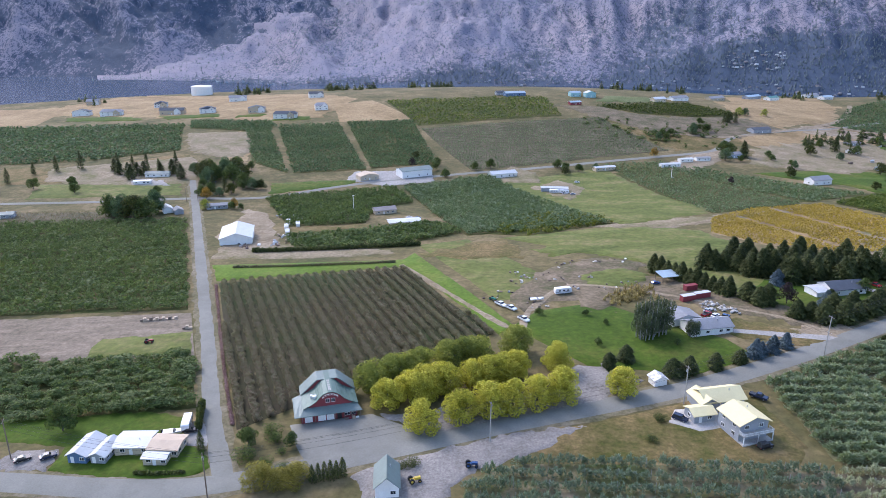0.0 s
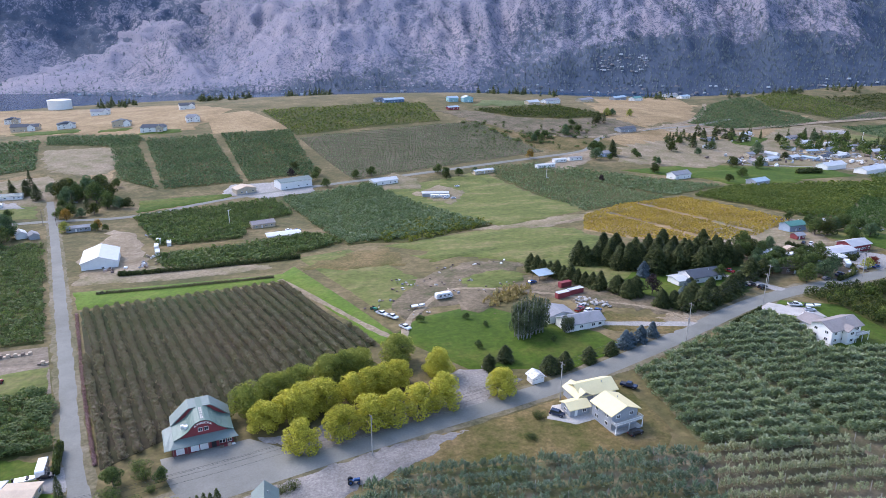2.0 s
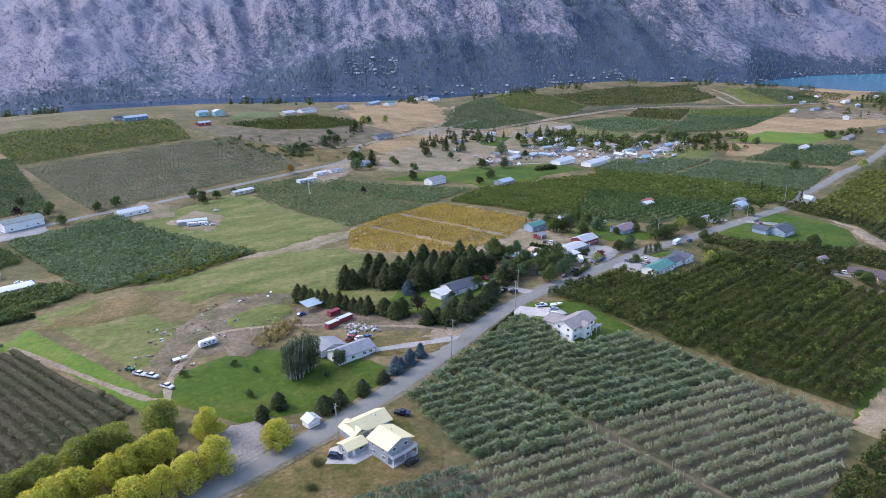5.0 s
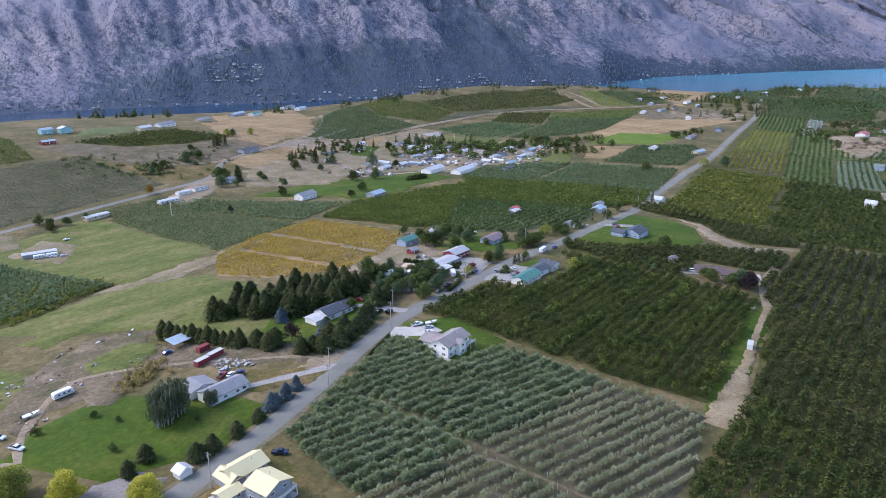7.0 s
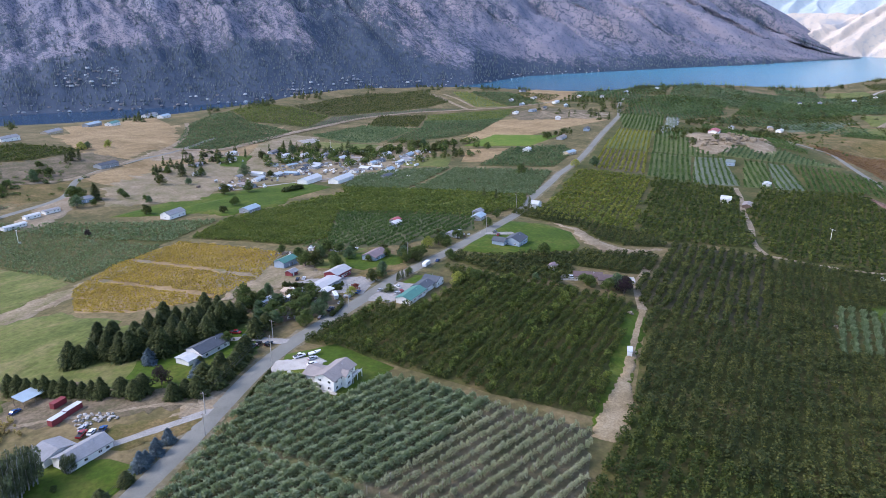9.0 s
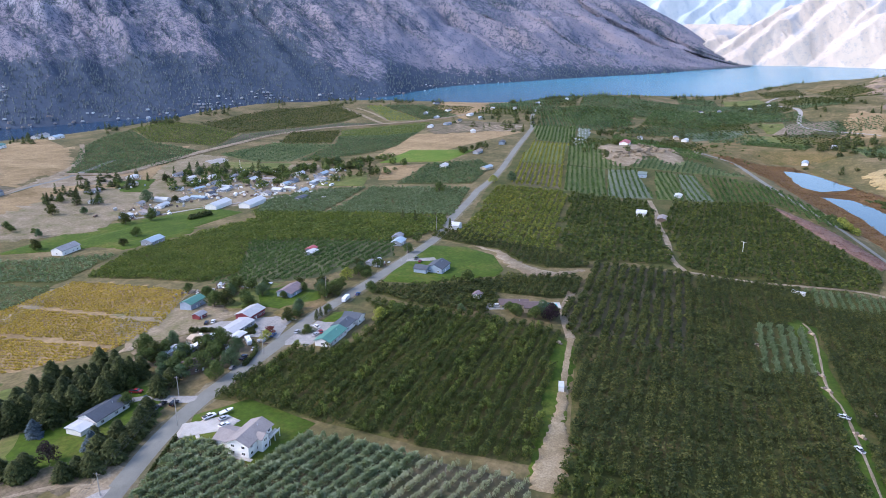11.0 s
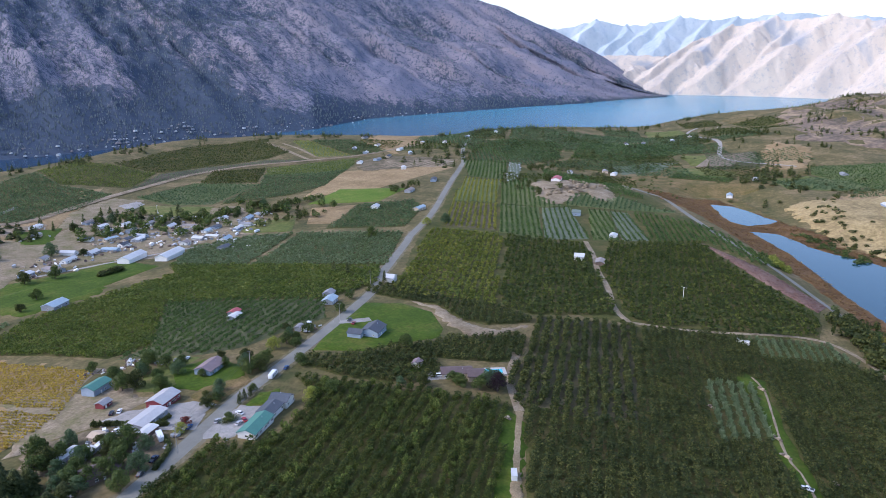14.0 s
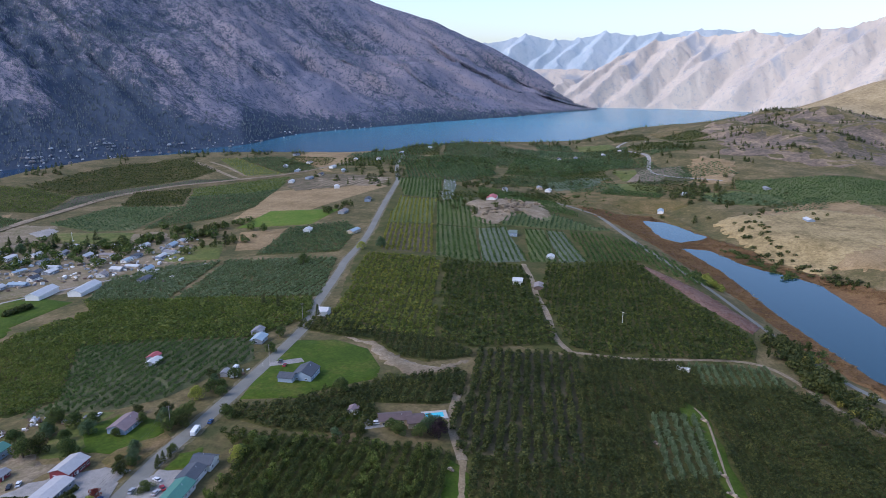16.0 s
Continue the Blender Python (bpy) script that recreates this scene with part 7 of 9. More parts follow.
# -- houses and barns: x, y, bearing of the front, width, depth, wall, roof height, wall and roof stuff, ridge, windows
BUILT = (
    ("house", -104.8, 168.8, -6, 5.6, 10, 2.6, 1.3, W_BLUE, R_WHITE, "small blue house with a white metal roof", "y", 1, 3),
    ("house", -98.6, 168.4, -6, 4.4, 8.6, 2.4, 1.1, W_GREY, R_WHITE, "small grey house with a white metal roof", "y", 1, 3),
    ("house", -90.6, 172.0, 2, 9.5, 8, 2.5, 0.8, W_BEIGE, R_WHITE, "beige bungalow with a white roof and open porch", "x", 2, 1),
    ("house", -80.6, 170.2, -3, 8.6, 7.4, 2.6, 0.55, W_BEIGE, R_TAN, "beige bungalow with a flat tan roof", "x", 2, 2),
    ("house_wing", -81.6, 166.6, -3, 6.6, 3.5, 2.2, 0.4, W_BEIGE, R_WHITE, "low front porch room with a white metal roof", "x", 2, 1),
    ("house", -14.2, 150.0, 4, 6.2, 9.5, 3.2, 2.9, W_WHITE, R_PALEGREEN, "small white cottage with a steep grey-green roof", "y", 1, 2),
    ("barn", -125.6, 399, 12, 19, 26, 5, 3.2, W_WHITE, R_WHITE, "large white metal barn", "y", 1, 0),
    ("shed", -66, 608, 27, 17, 12, 4, 2, W_BEIGE, R_TAN, "tan workshop with garage doors", "y", 2, 0),
    ("barn", -23.7, 622, 27, 30, 15, 6, 2, W_WHITE, R_PALEGREEN, "long white barn with a pale green roof", "x", 3, 0),
    ("shed", -25.7, 454, 14, 22, 9, 1.0, 0.5, W_WHITE, R_WHITE, "long low white shelter", "x", 0, 0),
    ("house", -41.7, 486, 20, 16, 9, 3, 1.6, W_BEIGE, R_WARM, "tan farmhouse among orchards", "x", 3, 1),
    ("house", 56, 622, 21, 25, 10, 3.5, 1.8, W_WHITE, R_WHITE, "long white farm buildings", "x", 4, 1),
    ("shed", 93, 565, -5, 22, 6, 3, 0.8, W_GREY, R_WHITE, "open white-roofed shelter with trailers", "x", 0, 0),
    ("house", -256, 607, 10, 20, 8, 3, 1.4, W_WHITE, R_PALEGREEN, "white house with a pale green roof", "x", 4, 1),
    ("mobile_home", -258, 580, 12, 14, 5, 2.6, 0.6, W_WHITE, R_WHITE, "small white mobile home beside trees", "x", 3, 0),
    ("shed", -200, 486, 30, 6.5, 9, 3.2, 1.8, W_WHITE, R_WHITE, "small white gabled garage building", "y", 0, 0),
    ("shed", -191, 483, 30, 6, 8, 2.8, 1.6, W_GREY, R_GREY, "small grey gabled garage building", "y", 0, 0),
    ("house", -310, 468, 15, 14, 7, 2.8, 1.2, W_GREY, R_PALEGREEN, "low grey house by a field", "x", 3, 1),
    ("house", -169, 500, 15, 15, 7, 2.8, 1.0, W_GREY, R_GREY, "long grey mobile home", "x", 3, 0),
    ("house", -190, 622, 15, 20, 8, 3, 1.2, W_GREY, R_GREY, "long grey house under trees", "x", 3, 0),
    ("house", 80.5, 1000, 20, 12, 8, 3.5, 2, W_GREY, R_DARK, "far grey house on the rise", "x", 2, 1),
    ("house", 101, 990, 20, 30, 10, 4, 2, W_BLUE, R_BLUE, "long house with a blue roof near the lake", "x", 4, 1),
    ("house", 186, 995, 15, 15, 10, 5, 2, W_TEAL, R_BLUE, "teal house near the lake", "x", 2, 1),
    ("house", 207, 992, 15, 15, 10, 6, 2.5, W_TEAL, R_WHITE, "tall teal house near the lake", "y", 2, 1),
    ("shed", 175, 932, 18, 16, 8, 3, 1.4, W_RED, R_BLUE, "red shed with a pale blue roof", "x", 2, 0),
    ("house", 304, 988, 24, 20, 11, 4, 2.4, W_BEIGE, R_WHITE, "pale house on the rise", "x", 2, 1),
    ("house", 343, 1020, 28, 30, 12, 4.5, 2.6, W_WHITE, R_GREY, "white house on the rise", "x", 3, 1),
    ("house", 423, 1088, 35, 34, 12, 4, 2.4, W_BEIGE, R_GREY, "tan house on the rise", "x", 3, 1),
    ("house", 517, 1174, 35, 36, 12, 4.5, 2.2, W_GREY, R_BLUE, "grey house with a blue roof by the lake", "x", 3, 1),
    ("house", 543, 1158, 35, 26, 12, 4.5, 2.2, W_WHITE, R_TEAL, "white house with a green roof by the lake", "x", 3, 1),
    ("house", 654, 1250, 32, 34, 13, 5, 2.4, W_WHITE, R_GREY, "broad white house by the lake", "x", 3, 1),
    ("house", 657, 1205, 26, 24, 12, 4, 2.2, W_WHITE, R_BLUE, "broad white house by the lake", "x", 3, 1),
    ("barn", 380, 828, 20, 26, 12, 4, 2, W_GREY, R_DARK, "grey barn on a dry slope", "x", 2, 0),
    ("mobile_home", 221, 663, 14, 20, 6, 2.8, 0.7, W_WHITE, R_WHITE, "white mobile home by the road", "x", 4, 0),
    ("mobile_home", 243, 684, 14, 14, 6, 2.8, 0.7, W_WHITE, R_WHITE, "white mobile home by the road", "x", 3, 0),
    ("mobile_home", 262, 690, 14, 15, 6, 2.8, 0.7, W_WHITE, R_GREY, "white mobile home by the road", "x", 3, 0),
    ("house", 300, 705, 14, 15, 9, 3.4, 1.8, W_BLUEGREY, R_GREY, "grey house beside a tall spruce", "x", 3, 1),
    ("house", 329, 588, 19, 20, 11, 4.2, 2.6, W_WHITE, R_GREY, "white house beside a striped lawn", "x", 3, 1),
    ("mobile_home", 154, 648, 18, 21, 7, 3, 0.8, W_BEIGE, R_WHITE, "long tan mobile home", "x", 4, 0),
    ("house", 102.8, 239.6, 12, 17, 9, 2.9, 1.9, W_WHITE, R_GREY, "white ranch house with a broad grey roof", "x", 4, 1),
    ("house_wing", 96, 249, 12, 12, 9, 2.8, 1.6, W_WHITE, R_GREY, "grey-roofed wing of a ranch house", "y", 1, 1),
    ("house", 176.5, 279, 12, 17, 10, 3, 2.0, W_WHITE, R_DARK, "white house with a dark roof among pines", "x", 3, 1),
    ("shed", 164, 277, 12, 6, 8, 2.4, 0.6, W_WHITE, R_WHITE, "white carport beside a dark-roofed house", "x", 0, 0),
    ("house", 283.5, 251.5, 14, 18, 8.6, 3.0, 1.6, W_WHITE, R_TEAL, "long white house with a bright green metal roof", "x", 5, 1),
    ("house", 298.5, 256.5, 14, 11, 8.5, 3.0, 1.5, W_WHITE, R_DARK, "dark-roofed wing of a long white house", "x", 2, 1),
    ("house", 309.5, 258, 14, 8.5, 9.5, 3.4, 1.8, W_WHITE, R_DARK, "dark-roofed gabled house behind a long one", "y", 2, 1),
    ("house", 223.5, 282, -10, 13, 10, 3, 2, W_BROWN, R_BROWN, "brown house hidden among trees", "x", 2, 1),
    ("shed", 228, 310, 10, 10, 4, 2.4, 0.5, W_WHITE, R_WHITE, "white trailer roof among scrap", "x", 0, 0),
    ("shed", 232, 303, 18, 9, 4, 2.4, 0.4, W_GREY, R_WHITE, "white flat-roofed shelter among scrap", "x", 0, 0),
    ("shed", 243.7, 311, 5, 6, 5, 2.6, 1, W_BEIGE, R_TAN, "small tan shed among scrap", "y", 1, 0),
    ("shed", 257, 294, 12, 8, 5, 2.6, 0.5, W_BROWN, R_WHITE, "white-roofed carport by the road", "x", 0, 0),
    ("house", 283, 311, 13, 14, 9.5, 3.6, 1.7, W_RED, R_PALE, "red house with a grey roof and white trim", "x", 5, 2),
    ("barn", 266, 302.5, 13, 18, 9, 2.8, 0.8, W_GREY, R_PALE, "long building with a pale grey roof", "x", 2, 0),
    ("shed", 279.5, 358, 13, 13, 8, 4, 1.5, W_BLUEGREY, R_TEAL, "pale shed with a green roof", "x", 1, 0),
    ("shed", 268, 339, 13, 6, 5, 2.5, 1, W_RED, R_GREY, "small red shed with a grey roof", "x", 1, 0),
    ("house", 324, 321, 13, 15, 10, 3, 2, W_BLUEGREY, R_MAUVE, "grey house with a mauve roof", "x", 3, 1),
    ("house", 417, 273, 12, 15, 12, 3.6, 2.6, W_BLUEGREY, R_DARK, "blue-grey house with a charcoal roof on a lawn", "x", 3, 2),
    ("house_wing", 407, 281, 12, 8, 9, 3, 1.8, W_BLUEGREY, R_DARK, "garage wing of a blue-grey house", "y", 1, 0),
    ("house", 384, 203, -58, 17, 9, 3, 1.6, W_BEIGE, R_BROWN, "low tan house beside a pool", "x", 4, 1),
    ("house_wing", 393, 191, 32, 10, 9, 3.2, 1.8, W_BEIGE, R_BROWN, "gabled wing of a low tan house", "y", 1, 1),
    ("shed", 386, 227, 12, 5.5, 5, 2.4, 1.2, W_WHITE, R_MAUVE, "small white garden shed building", "x", 1, 0),
    ("shed", 532, 334, 14, 10, 8, 4, 2, W_WHITE, R_WHITE, "small white barn by the road", "y", 0, 0),
    ("barn", 699, 224, 12, 9, 9, 4, 2.2, W_WHITE, R_WHITE, "white barn on an orchard track", "y", 1, 0),
    ("house", 695, 203, 12, 14, 8, 3, 1.2, W_BROWN, R_WARM, "low house beside an orchard track", "x", 2, 0),
    ("shed", 815, 221, 12, 12, 8, 2, 1.5, W_WHITE, R_WHITE, "white shelter among trellis rows", "x", 0, 0),
    ("house", 905, 290, 12, 11, 10, 4.5, 2.4, W_BLUEGREY, R_PALEGREEN, "tall pale house among trellis rows", "y", 2, 1),
    ("house", 1075, 372, 12, 26, 14, 4.5, 2.6, W_WHITE, R_RED, "house with a red roof on a rocky knoll", "x", 4, 1),
    ("shed", 399, 378, 14, 9, 6, 2.6, 0.9, W_GREY, R_WHITE, "white-roofed shed among orchard rows", "x", 0, 0),
    ("shed", 405, 384, 14, 8, 6, 3, 1.2, W_GREY, R_RED, "red-roofed shed among orchard rows", "x", 0, 0),
    ("house", 458, 340, 16, 12, 8, 3, 1.6, W_GREY, R_BLUE, "grey cabin with a pale roof by the road", "x", 2, 1),
    ("house", 472, 352, 16, 9, 7, 3, 1.6, W_GREY, R_GREY, "grey cabin by the road", "x", 2, 1),
    ("shed", 398, 322, 16, 6, 4, 2.6, 0.8, W_GREY, R_GREY, "small grey roadside shed", "x", 1, 0),
    ("house", 380, 543, 18, 17, 11, 3.4, 2, W_GREY, R_BLUE, "house with a pale blue metal roof beside a lawn", "x", 2, 1),
)
for kind, x, y, deg, w, d, h, rh, wall, roof, label, along, nf, ns in BUILT:
    house(kind, x, y, deg, w, d, h, rh, wall, roof, label, "house" if kind in ("house", "house_wing") else kind.replace("_", " "), along, nf, ns, door=nf > 0, flue=kind == "house")

HILLSIDE = ((-507, 978, 15, 30), (-459, 964, 12, 36), (-369, 948, 5, 40), (-318, 943, 15, 26), (-312, 1067, 18, 32), (-199, 875, 5, 36), (-247, 926, 14, 28), (-161, 924, 16, 20), (-190, 1052, 18, 26), (-420, 1040, 10, 22), (-560, 1120, 12, 24))
HILL_WALLS, HILL_ROOFS = (W_WHITE, W_WHITE, W_BEIGE, W_WHITE), (R_DARK, R_GREY, R_DARK)
for k, (x, y, deg, w) in enumerate(HILLSIDE):
    house("house", x, y, deg, w * 0.8, 12, 5.6, 3.0, HILL_WALLS[k % 4], HILL_ROOFS[k % 3], "large new house with a grey roof on the lake rise", "house", "x" if k % 3 else "y", 4, 1, storeys=1 + (k % 2), hip=3.0 if k % 2 else 0.0)
    c, q = math.cos(radians(deg)), math.sin(radians(deg))
    house("house_wing", x + c * w * 0.2 + q * 3, y + q * w * 0.2 - c * 3, deg, 8, 9, 5.2, 2.8, HILL_WALLS[(k + 1) % 4], HILL_ROOFS[k % 3], "gabled front wing of a large new house", "house", "y", 1, 1, storeys=1 + (k % 2), flue=False)

# white water tank
tank = tagged(new("water_tank"), "large white water tank on the lake rise", "water tank")
tank.matrix_basis = Matrix.Translation((-428, 1250, gz1(-428, 1250)))
part("body", tube(bmesh.new(), (0, 0, -2), (0, 0, 15), 18, 18, 40), W_WHITE, tank, smooth=False)
part("roof", tube(bmesh.new(), (0, 0, 15), (0, 0, 16.4), 18.3, 2, 40), R_WHITE, tank)

# swimming pool
m, nt, b = material("pool_water", 0.05)
b.inputs["Base Color"].default_value = (0.08, 0.5, 0.58, 1)
pool = tagged(new("swimming_pool"), "turquoise swimming pool with a pale surround", "pool")
pool.matrix_basis = Matrix.Translation((405, 190, gz1(405, 190) + 0.5)) @ Matrix.Rotation(radians(-58), 4, "Z")
part("water", boxed(-5, 5, -2.6, 2.6, -0.3, 0.0), m, pool, "bright turquoise water")
bm = bmesh.new()
for q in ((-7, 7, -4.6, -2.6), (-7, 7, 2.6, 4.6), (-7, -5, -2.6, 2.6), (5, 7, -2.6, 2.6)):
    box(bm, q[0], q[1], q[2], q[3], -1.2, 0.08)
part("surround", bm, M_CONCRETE, pool)

# ---- planting ----
WY = [broad_tree("willow", 30 + k, 12.5, 10, L_WILLOW, 5000, 0.54, "round yellow autumn willow beside the road", 48, 0.02, True) for k in range(3)]
WG = [broad_tree("willow", 40 + k, 13.0, 10.5, L_WILLOWG, 5000, 0.54, "round yellow-green willow behind a gravel lot", 48, 0.02, True) for k in range(2)]
planted(WY, ((-17, 194), (-9, 197), (0, 202), (10, 205), (20, 209), (40, 215), (-6, 180), (6, 184.5), (14, 187.5), (22, 189.5), (30, 192), (38, 195), (58, 198), (15, 207), (-5, 199.5), (25, 211, 0.9)), 1, 0.98, 1.16, "willows beside the shop")
planted(WG, ((-24, 204), (-17, 210), (-8, 216), (2, 220), (13, 223), (27, 228), (-13, 213, 0.9), (8, 222, 0.9)), 2, 0.98, 1.16, "willows beside the shop")
PN = [conifer("pine", 50 + k, 7.6, 11, L_PINE, 2500, "dark green pine in a dense grove", 2.0) for k in range(3)]
GROVE = ((130, 323), (133, 320), (138, 320), (145, 330), (143, 316), (150, 324), (146, 309), (150, 307), (157, 316), (155, 306), (157, 299), (160, 297), (166, 298), (165, 319), (171, 319), (173, 310), (170, 296), (175, 296), (180, 292), (182, 313), (186, 309), (188, 300), (194, 301), (199, 301), (200, 314), (195, 318), (190, 322), (183, 325), (179, 330), (205, 302))
planted(PN, GROVE, 3, 0.75, 1.35, "pine grove")
planted(PN, [(GROVE[0][0], GROVE[0][1])] + [(GROVE[1][0], GROVE[1][1])] + [(GROVE[2][0], GROVE[2][1])] + [(x + 3, y + 5) for x, y in GROVE[3:26]] + [(103 + 2.2 * k, 318 - 3.7 * k, 0.72) for k in range(11)], 5, 0.9, 1.25, "pine grove")
PD = [conifer("pine", 60 + k, 7.2, 8.4, L_PINE, 2500, "broad dark pine beside a house", 2.8) for k in range(2)]
planted(PD, ((131, 276), (133, 269), (137, 270), (142, 255), (147, 254), (150, 250), (158, 250), (165, 253), (172, 257), (178, 262), (185, 268), (157, 257), (198, 279), (207, 283), (58, 215, 0.8), (65, 220, 0.7), (78, 209, 0.8), (84, 210, 0.7), (94, 213, 0.8), (104, 217, 0.75), (168, 262), (162, 268, 0.8)), 6, 0.85, 1.2)
SP = [conifer("blue_spruce", 70 + k, 5.6, 6.6, L_SPRUCE, 3000, "pale blue spruce on a lawn") for k in range(2)]
planted(SP, ((111, 221), (119, 225), (125, 228), (152, 294, 1.2), (186, 270, 1.3), (159, 265, 1.1), (114, 223, 0.8)), 7, 0.9, 1.15)
PO = [stem_clump("poplar", 80 + k, 8.5, 12.5, L_POPLAR, 6500, "clump of grey-green poplars with bare lower stems") for k in range(2)]
planted(PO, ((77, 239, 1.3), (82.5, 243, 1.25), (95, 239, 0.62)), 8, 0.92, 1.08)
RT = [broad_tree("tree", 90 + k, 8, 7.5, L_ROUND, 1500, 0.6, "rounded green broadleaf tree", 14) for k in range(3)]
planted(RT, ((-57, 175, 0.7), (-44, 174, 0.5), (40, 264, 0.4), (59, 262, 0.4), (65, 252, 0.35), (58, 233, 0.35), (87, 232, 0.35), (-118, 186), (214, 312), (222, 297), (219, 286), (215, 292), (227, 290), (239, 293), (233, 285), (241, 301), (226, 314), (230, 303), (305, 358), (302, 344), (296, 333, 0.7), (296, 390, 0.8), (292, 366), (292, 350, 0.8), (295, 293, 0.6), (289, 294, 0.6), (333, 308), (328, 303), (336, 303), (344, 304), (320, 345, 0.8), (316, 353), (317, 368), (282, 272, 0.7), (322, 253), (330, 248), (379, 187, 1.1), (377, 199, 0.8), (379, 203, 0.7), (405, 248), (368, 232, 0.6), (367, 216, 0.6), (472, 337), (440, 322), (396, 316), (380, 312), (372, 306), (-238, 481, 1.4), (-227, 478, 1.5), (-215, 480, 1.4), (-209, 487, 1.2), (-313, 571), (-218, 640, 1.3), (-205, 641, 1.3), (-195, 646, 1.3), (-181, 643), (-205, 577), (-169, 569), (-157, 570), (-158, 500, 0.7), (-151, 500, 0.6), (128, 645), (116, 650), (294, 725, 1.5), (299, 720, 1.4), (334, 697, 0.8), (343, 676, 0.8), (321, 625, 0.8), (299, 690, 0.8), (249, 790), (259, 793, 1.1), (309, 821), (314, 856, 1.2), (295, 821, 1.2), (303, 826), (45, 655, 1.2), (30, 650), (-8, 650), (-230, 540), (-300, 548), (-340, 560, 1.1)), 9, 0.85, 1.2)
BT = [broad_tree("tree", 190 + k, 9, 8.5, (L_ROUND, L_DEEP, L_OLIVE)[k], 1700, 0.6, "spreading green tree among roadside houses", 16, 0.06) for k in range(3)]
planted(BT, ((284, 349), (302, 356), (289, 345), (291, 328, 1.1), (311, 338, 0.9), (338, 333, 0.8), (314, 323, 0.5), (334, 310, 1.1), (334, 299, 0.9), (374, 315, 0.9), (298, 295, 0.9), (288, 292, 0.7), (245, 295, 1.2), (234, 275, 1.2), (219, 313, 1.1), (222, 325), (235, 320, 0.9), (236, 298, 0.8), (351, 285, 0.8), (358, 224, 0.7), (364, 213, 0.8), (317, 366, 0.8), (228, 304, 0.9), (241, 308, 0.8), (225, 283), (247, 286, 0.8), (340, 316, 0.9), (330, 322, 0.7), (385, 322, 0.7), (392, 330, 0.8), (221, 270), (213, 284, 0.9), (204, 281), (184, 282, 0.7), (217, 303, 0.9), (226, 328, 0.9), (312, 285, 0.6), (305, 301, 0.7), (294, 299, 0.6), (376, 197, 0.8), (387, 185, 1.1), (389, 180, 1.1), (196, 296, 0.7), (209, 292)), 91, 0.85, 1.15, "trees round the roadside houses")
YT = broad_tree("tree", 195, 9, 8, L_WILLOWG, 1500, 0.5, "yellow-green tree beside the road", 16, 0.05)
planted([YT], ((363, 315, 1.1), (318, 252), (264, 284, 0.8), (368, 322, 0.7)), 92)
planted(BT, ((284, 349), (302, 356), (289, 345), (-236, 473, 1.9), (-226, 469, 2.0), (-217, 468, 2.0), (-208, 467, 1.7), (-210, 488, 1.6), (-212, 607, 1.8), (-201, 601, 1.8), (-196, 613, 1.8), (-191, 625, 1.8), (-183, 590, 1.7), (-205, 590, 1.6), (-178, 610, 1.7), (-190, 549), (-181, 545), (-174, 553), (-169, 576, 1.2), (-160, 570, 1.2), (-154, 570), (-195, 543), (-229, 626, 1.1), (-189, 637, 1.1), (2, 623), (-15, 642), (-28, 693, 0.9), (-6, 667), (285, 694, 1.6), (389, 730, 1.2), (443, 739, 1.3), (411, 711, 0.8), (412, 642, 1.3), (435, 633, 1.3), (483, 711, 1.6), (361, 565, 0.9), (387, 586), (341, 664, 0.8), (318, 624), (336, 711), (288, 803, 1.2), (312, 822, 1.2), (250, 777), (240, 772, 1.1), (114, 633, 0.9), (110, 659), (145, 651, 0.9), (563, 790, 1.3), (576, 770, 1.2), (618, 796, 1.2), (501, 687), (420, 772), (401, 934, 1.1), (363, 888), (682, 456, 1.2), (782, 417, 1.3), (779, 705, 1.4), (769, 706, 1.3), (781, 698, 1.3), (721, 714, 1.3), (727, 696, 1.2)), 93, 0.9, 1.2)
planted([YT], ((363, 315, 1.1), (-178, 500, 1.2), (766, 434, 1.2), (392, 930, 1.1), (430, 940, 1.1)), 94)
CT = [conifer("conifer", 170 + k, 8, 13, L_PINE, 1300, "dark conifer in a farmyard clump", 2.2) for k in range(2)]
planted(CT, ((-294, 617), (-283, 611), (-276, 614), (-271, 616), (-256, 617), (-247, 621), (-233, 604), (-304, 630), (-275, 598), (-218, 612), (-206, 615), (310, 710, 1.2), (427, 752, 1.2), (356, 876, 1.1)), 95, 0.85, 1.2)
PT = [conifer("spruce", 100 + k, 6, 15, L_PINE, 1200, "tall dark spruce among farm buildings") for k in range(2)]
planted(PT, ((-338, 636), (-370, 614), (-355, 625), (-304, 637), (-286, 628), (-273, 628), (-264, 633), (-251, 641), (-374, 581), (-191, 560), (-182, 562), (311, 715, 1.2), (443, 779, 1.1), (401, 760), (459, 765), (347, 866), (366, 876), (531, 381, 0.7), (522, 338, 0.7), (535, 398, 0.7)), 10, 0.8, 1.15)
TP = broad_tree("columnar_poplar", 110, 7, 26, L_PINE, 1400, 0.9, "tall dark columnar poplar", 20, 0.05)
set_down(TP, 722, 590)
CY = [conifer("cypress", 120 + k, 2.6, 5.8, L_PINE, 800, "narrow dark cypress in a hedge") for k in range(2)]
planted(CY, ((-35, 157.5), (-33.4, 158), (-31.8, 158.5), (-30.2, 158.8), (-28.6, 159), (-27, 159.6), (-70.6, 173.4), (298, 281), (301, 283), (304, 283), (308, 283)), 11, 0.9, 1.1, "cypress hedge")
WS = broad_tree("willow", 130, 13, 6.5, L_WILLOWD, 5200, 0.4, "spreading yellow-green willow by the junction", 26, 0.02)
planted([WS], ((-48, 156.5), (-40, 157.5, 0.9)), 16, 0.95, 1.05)
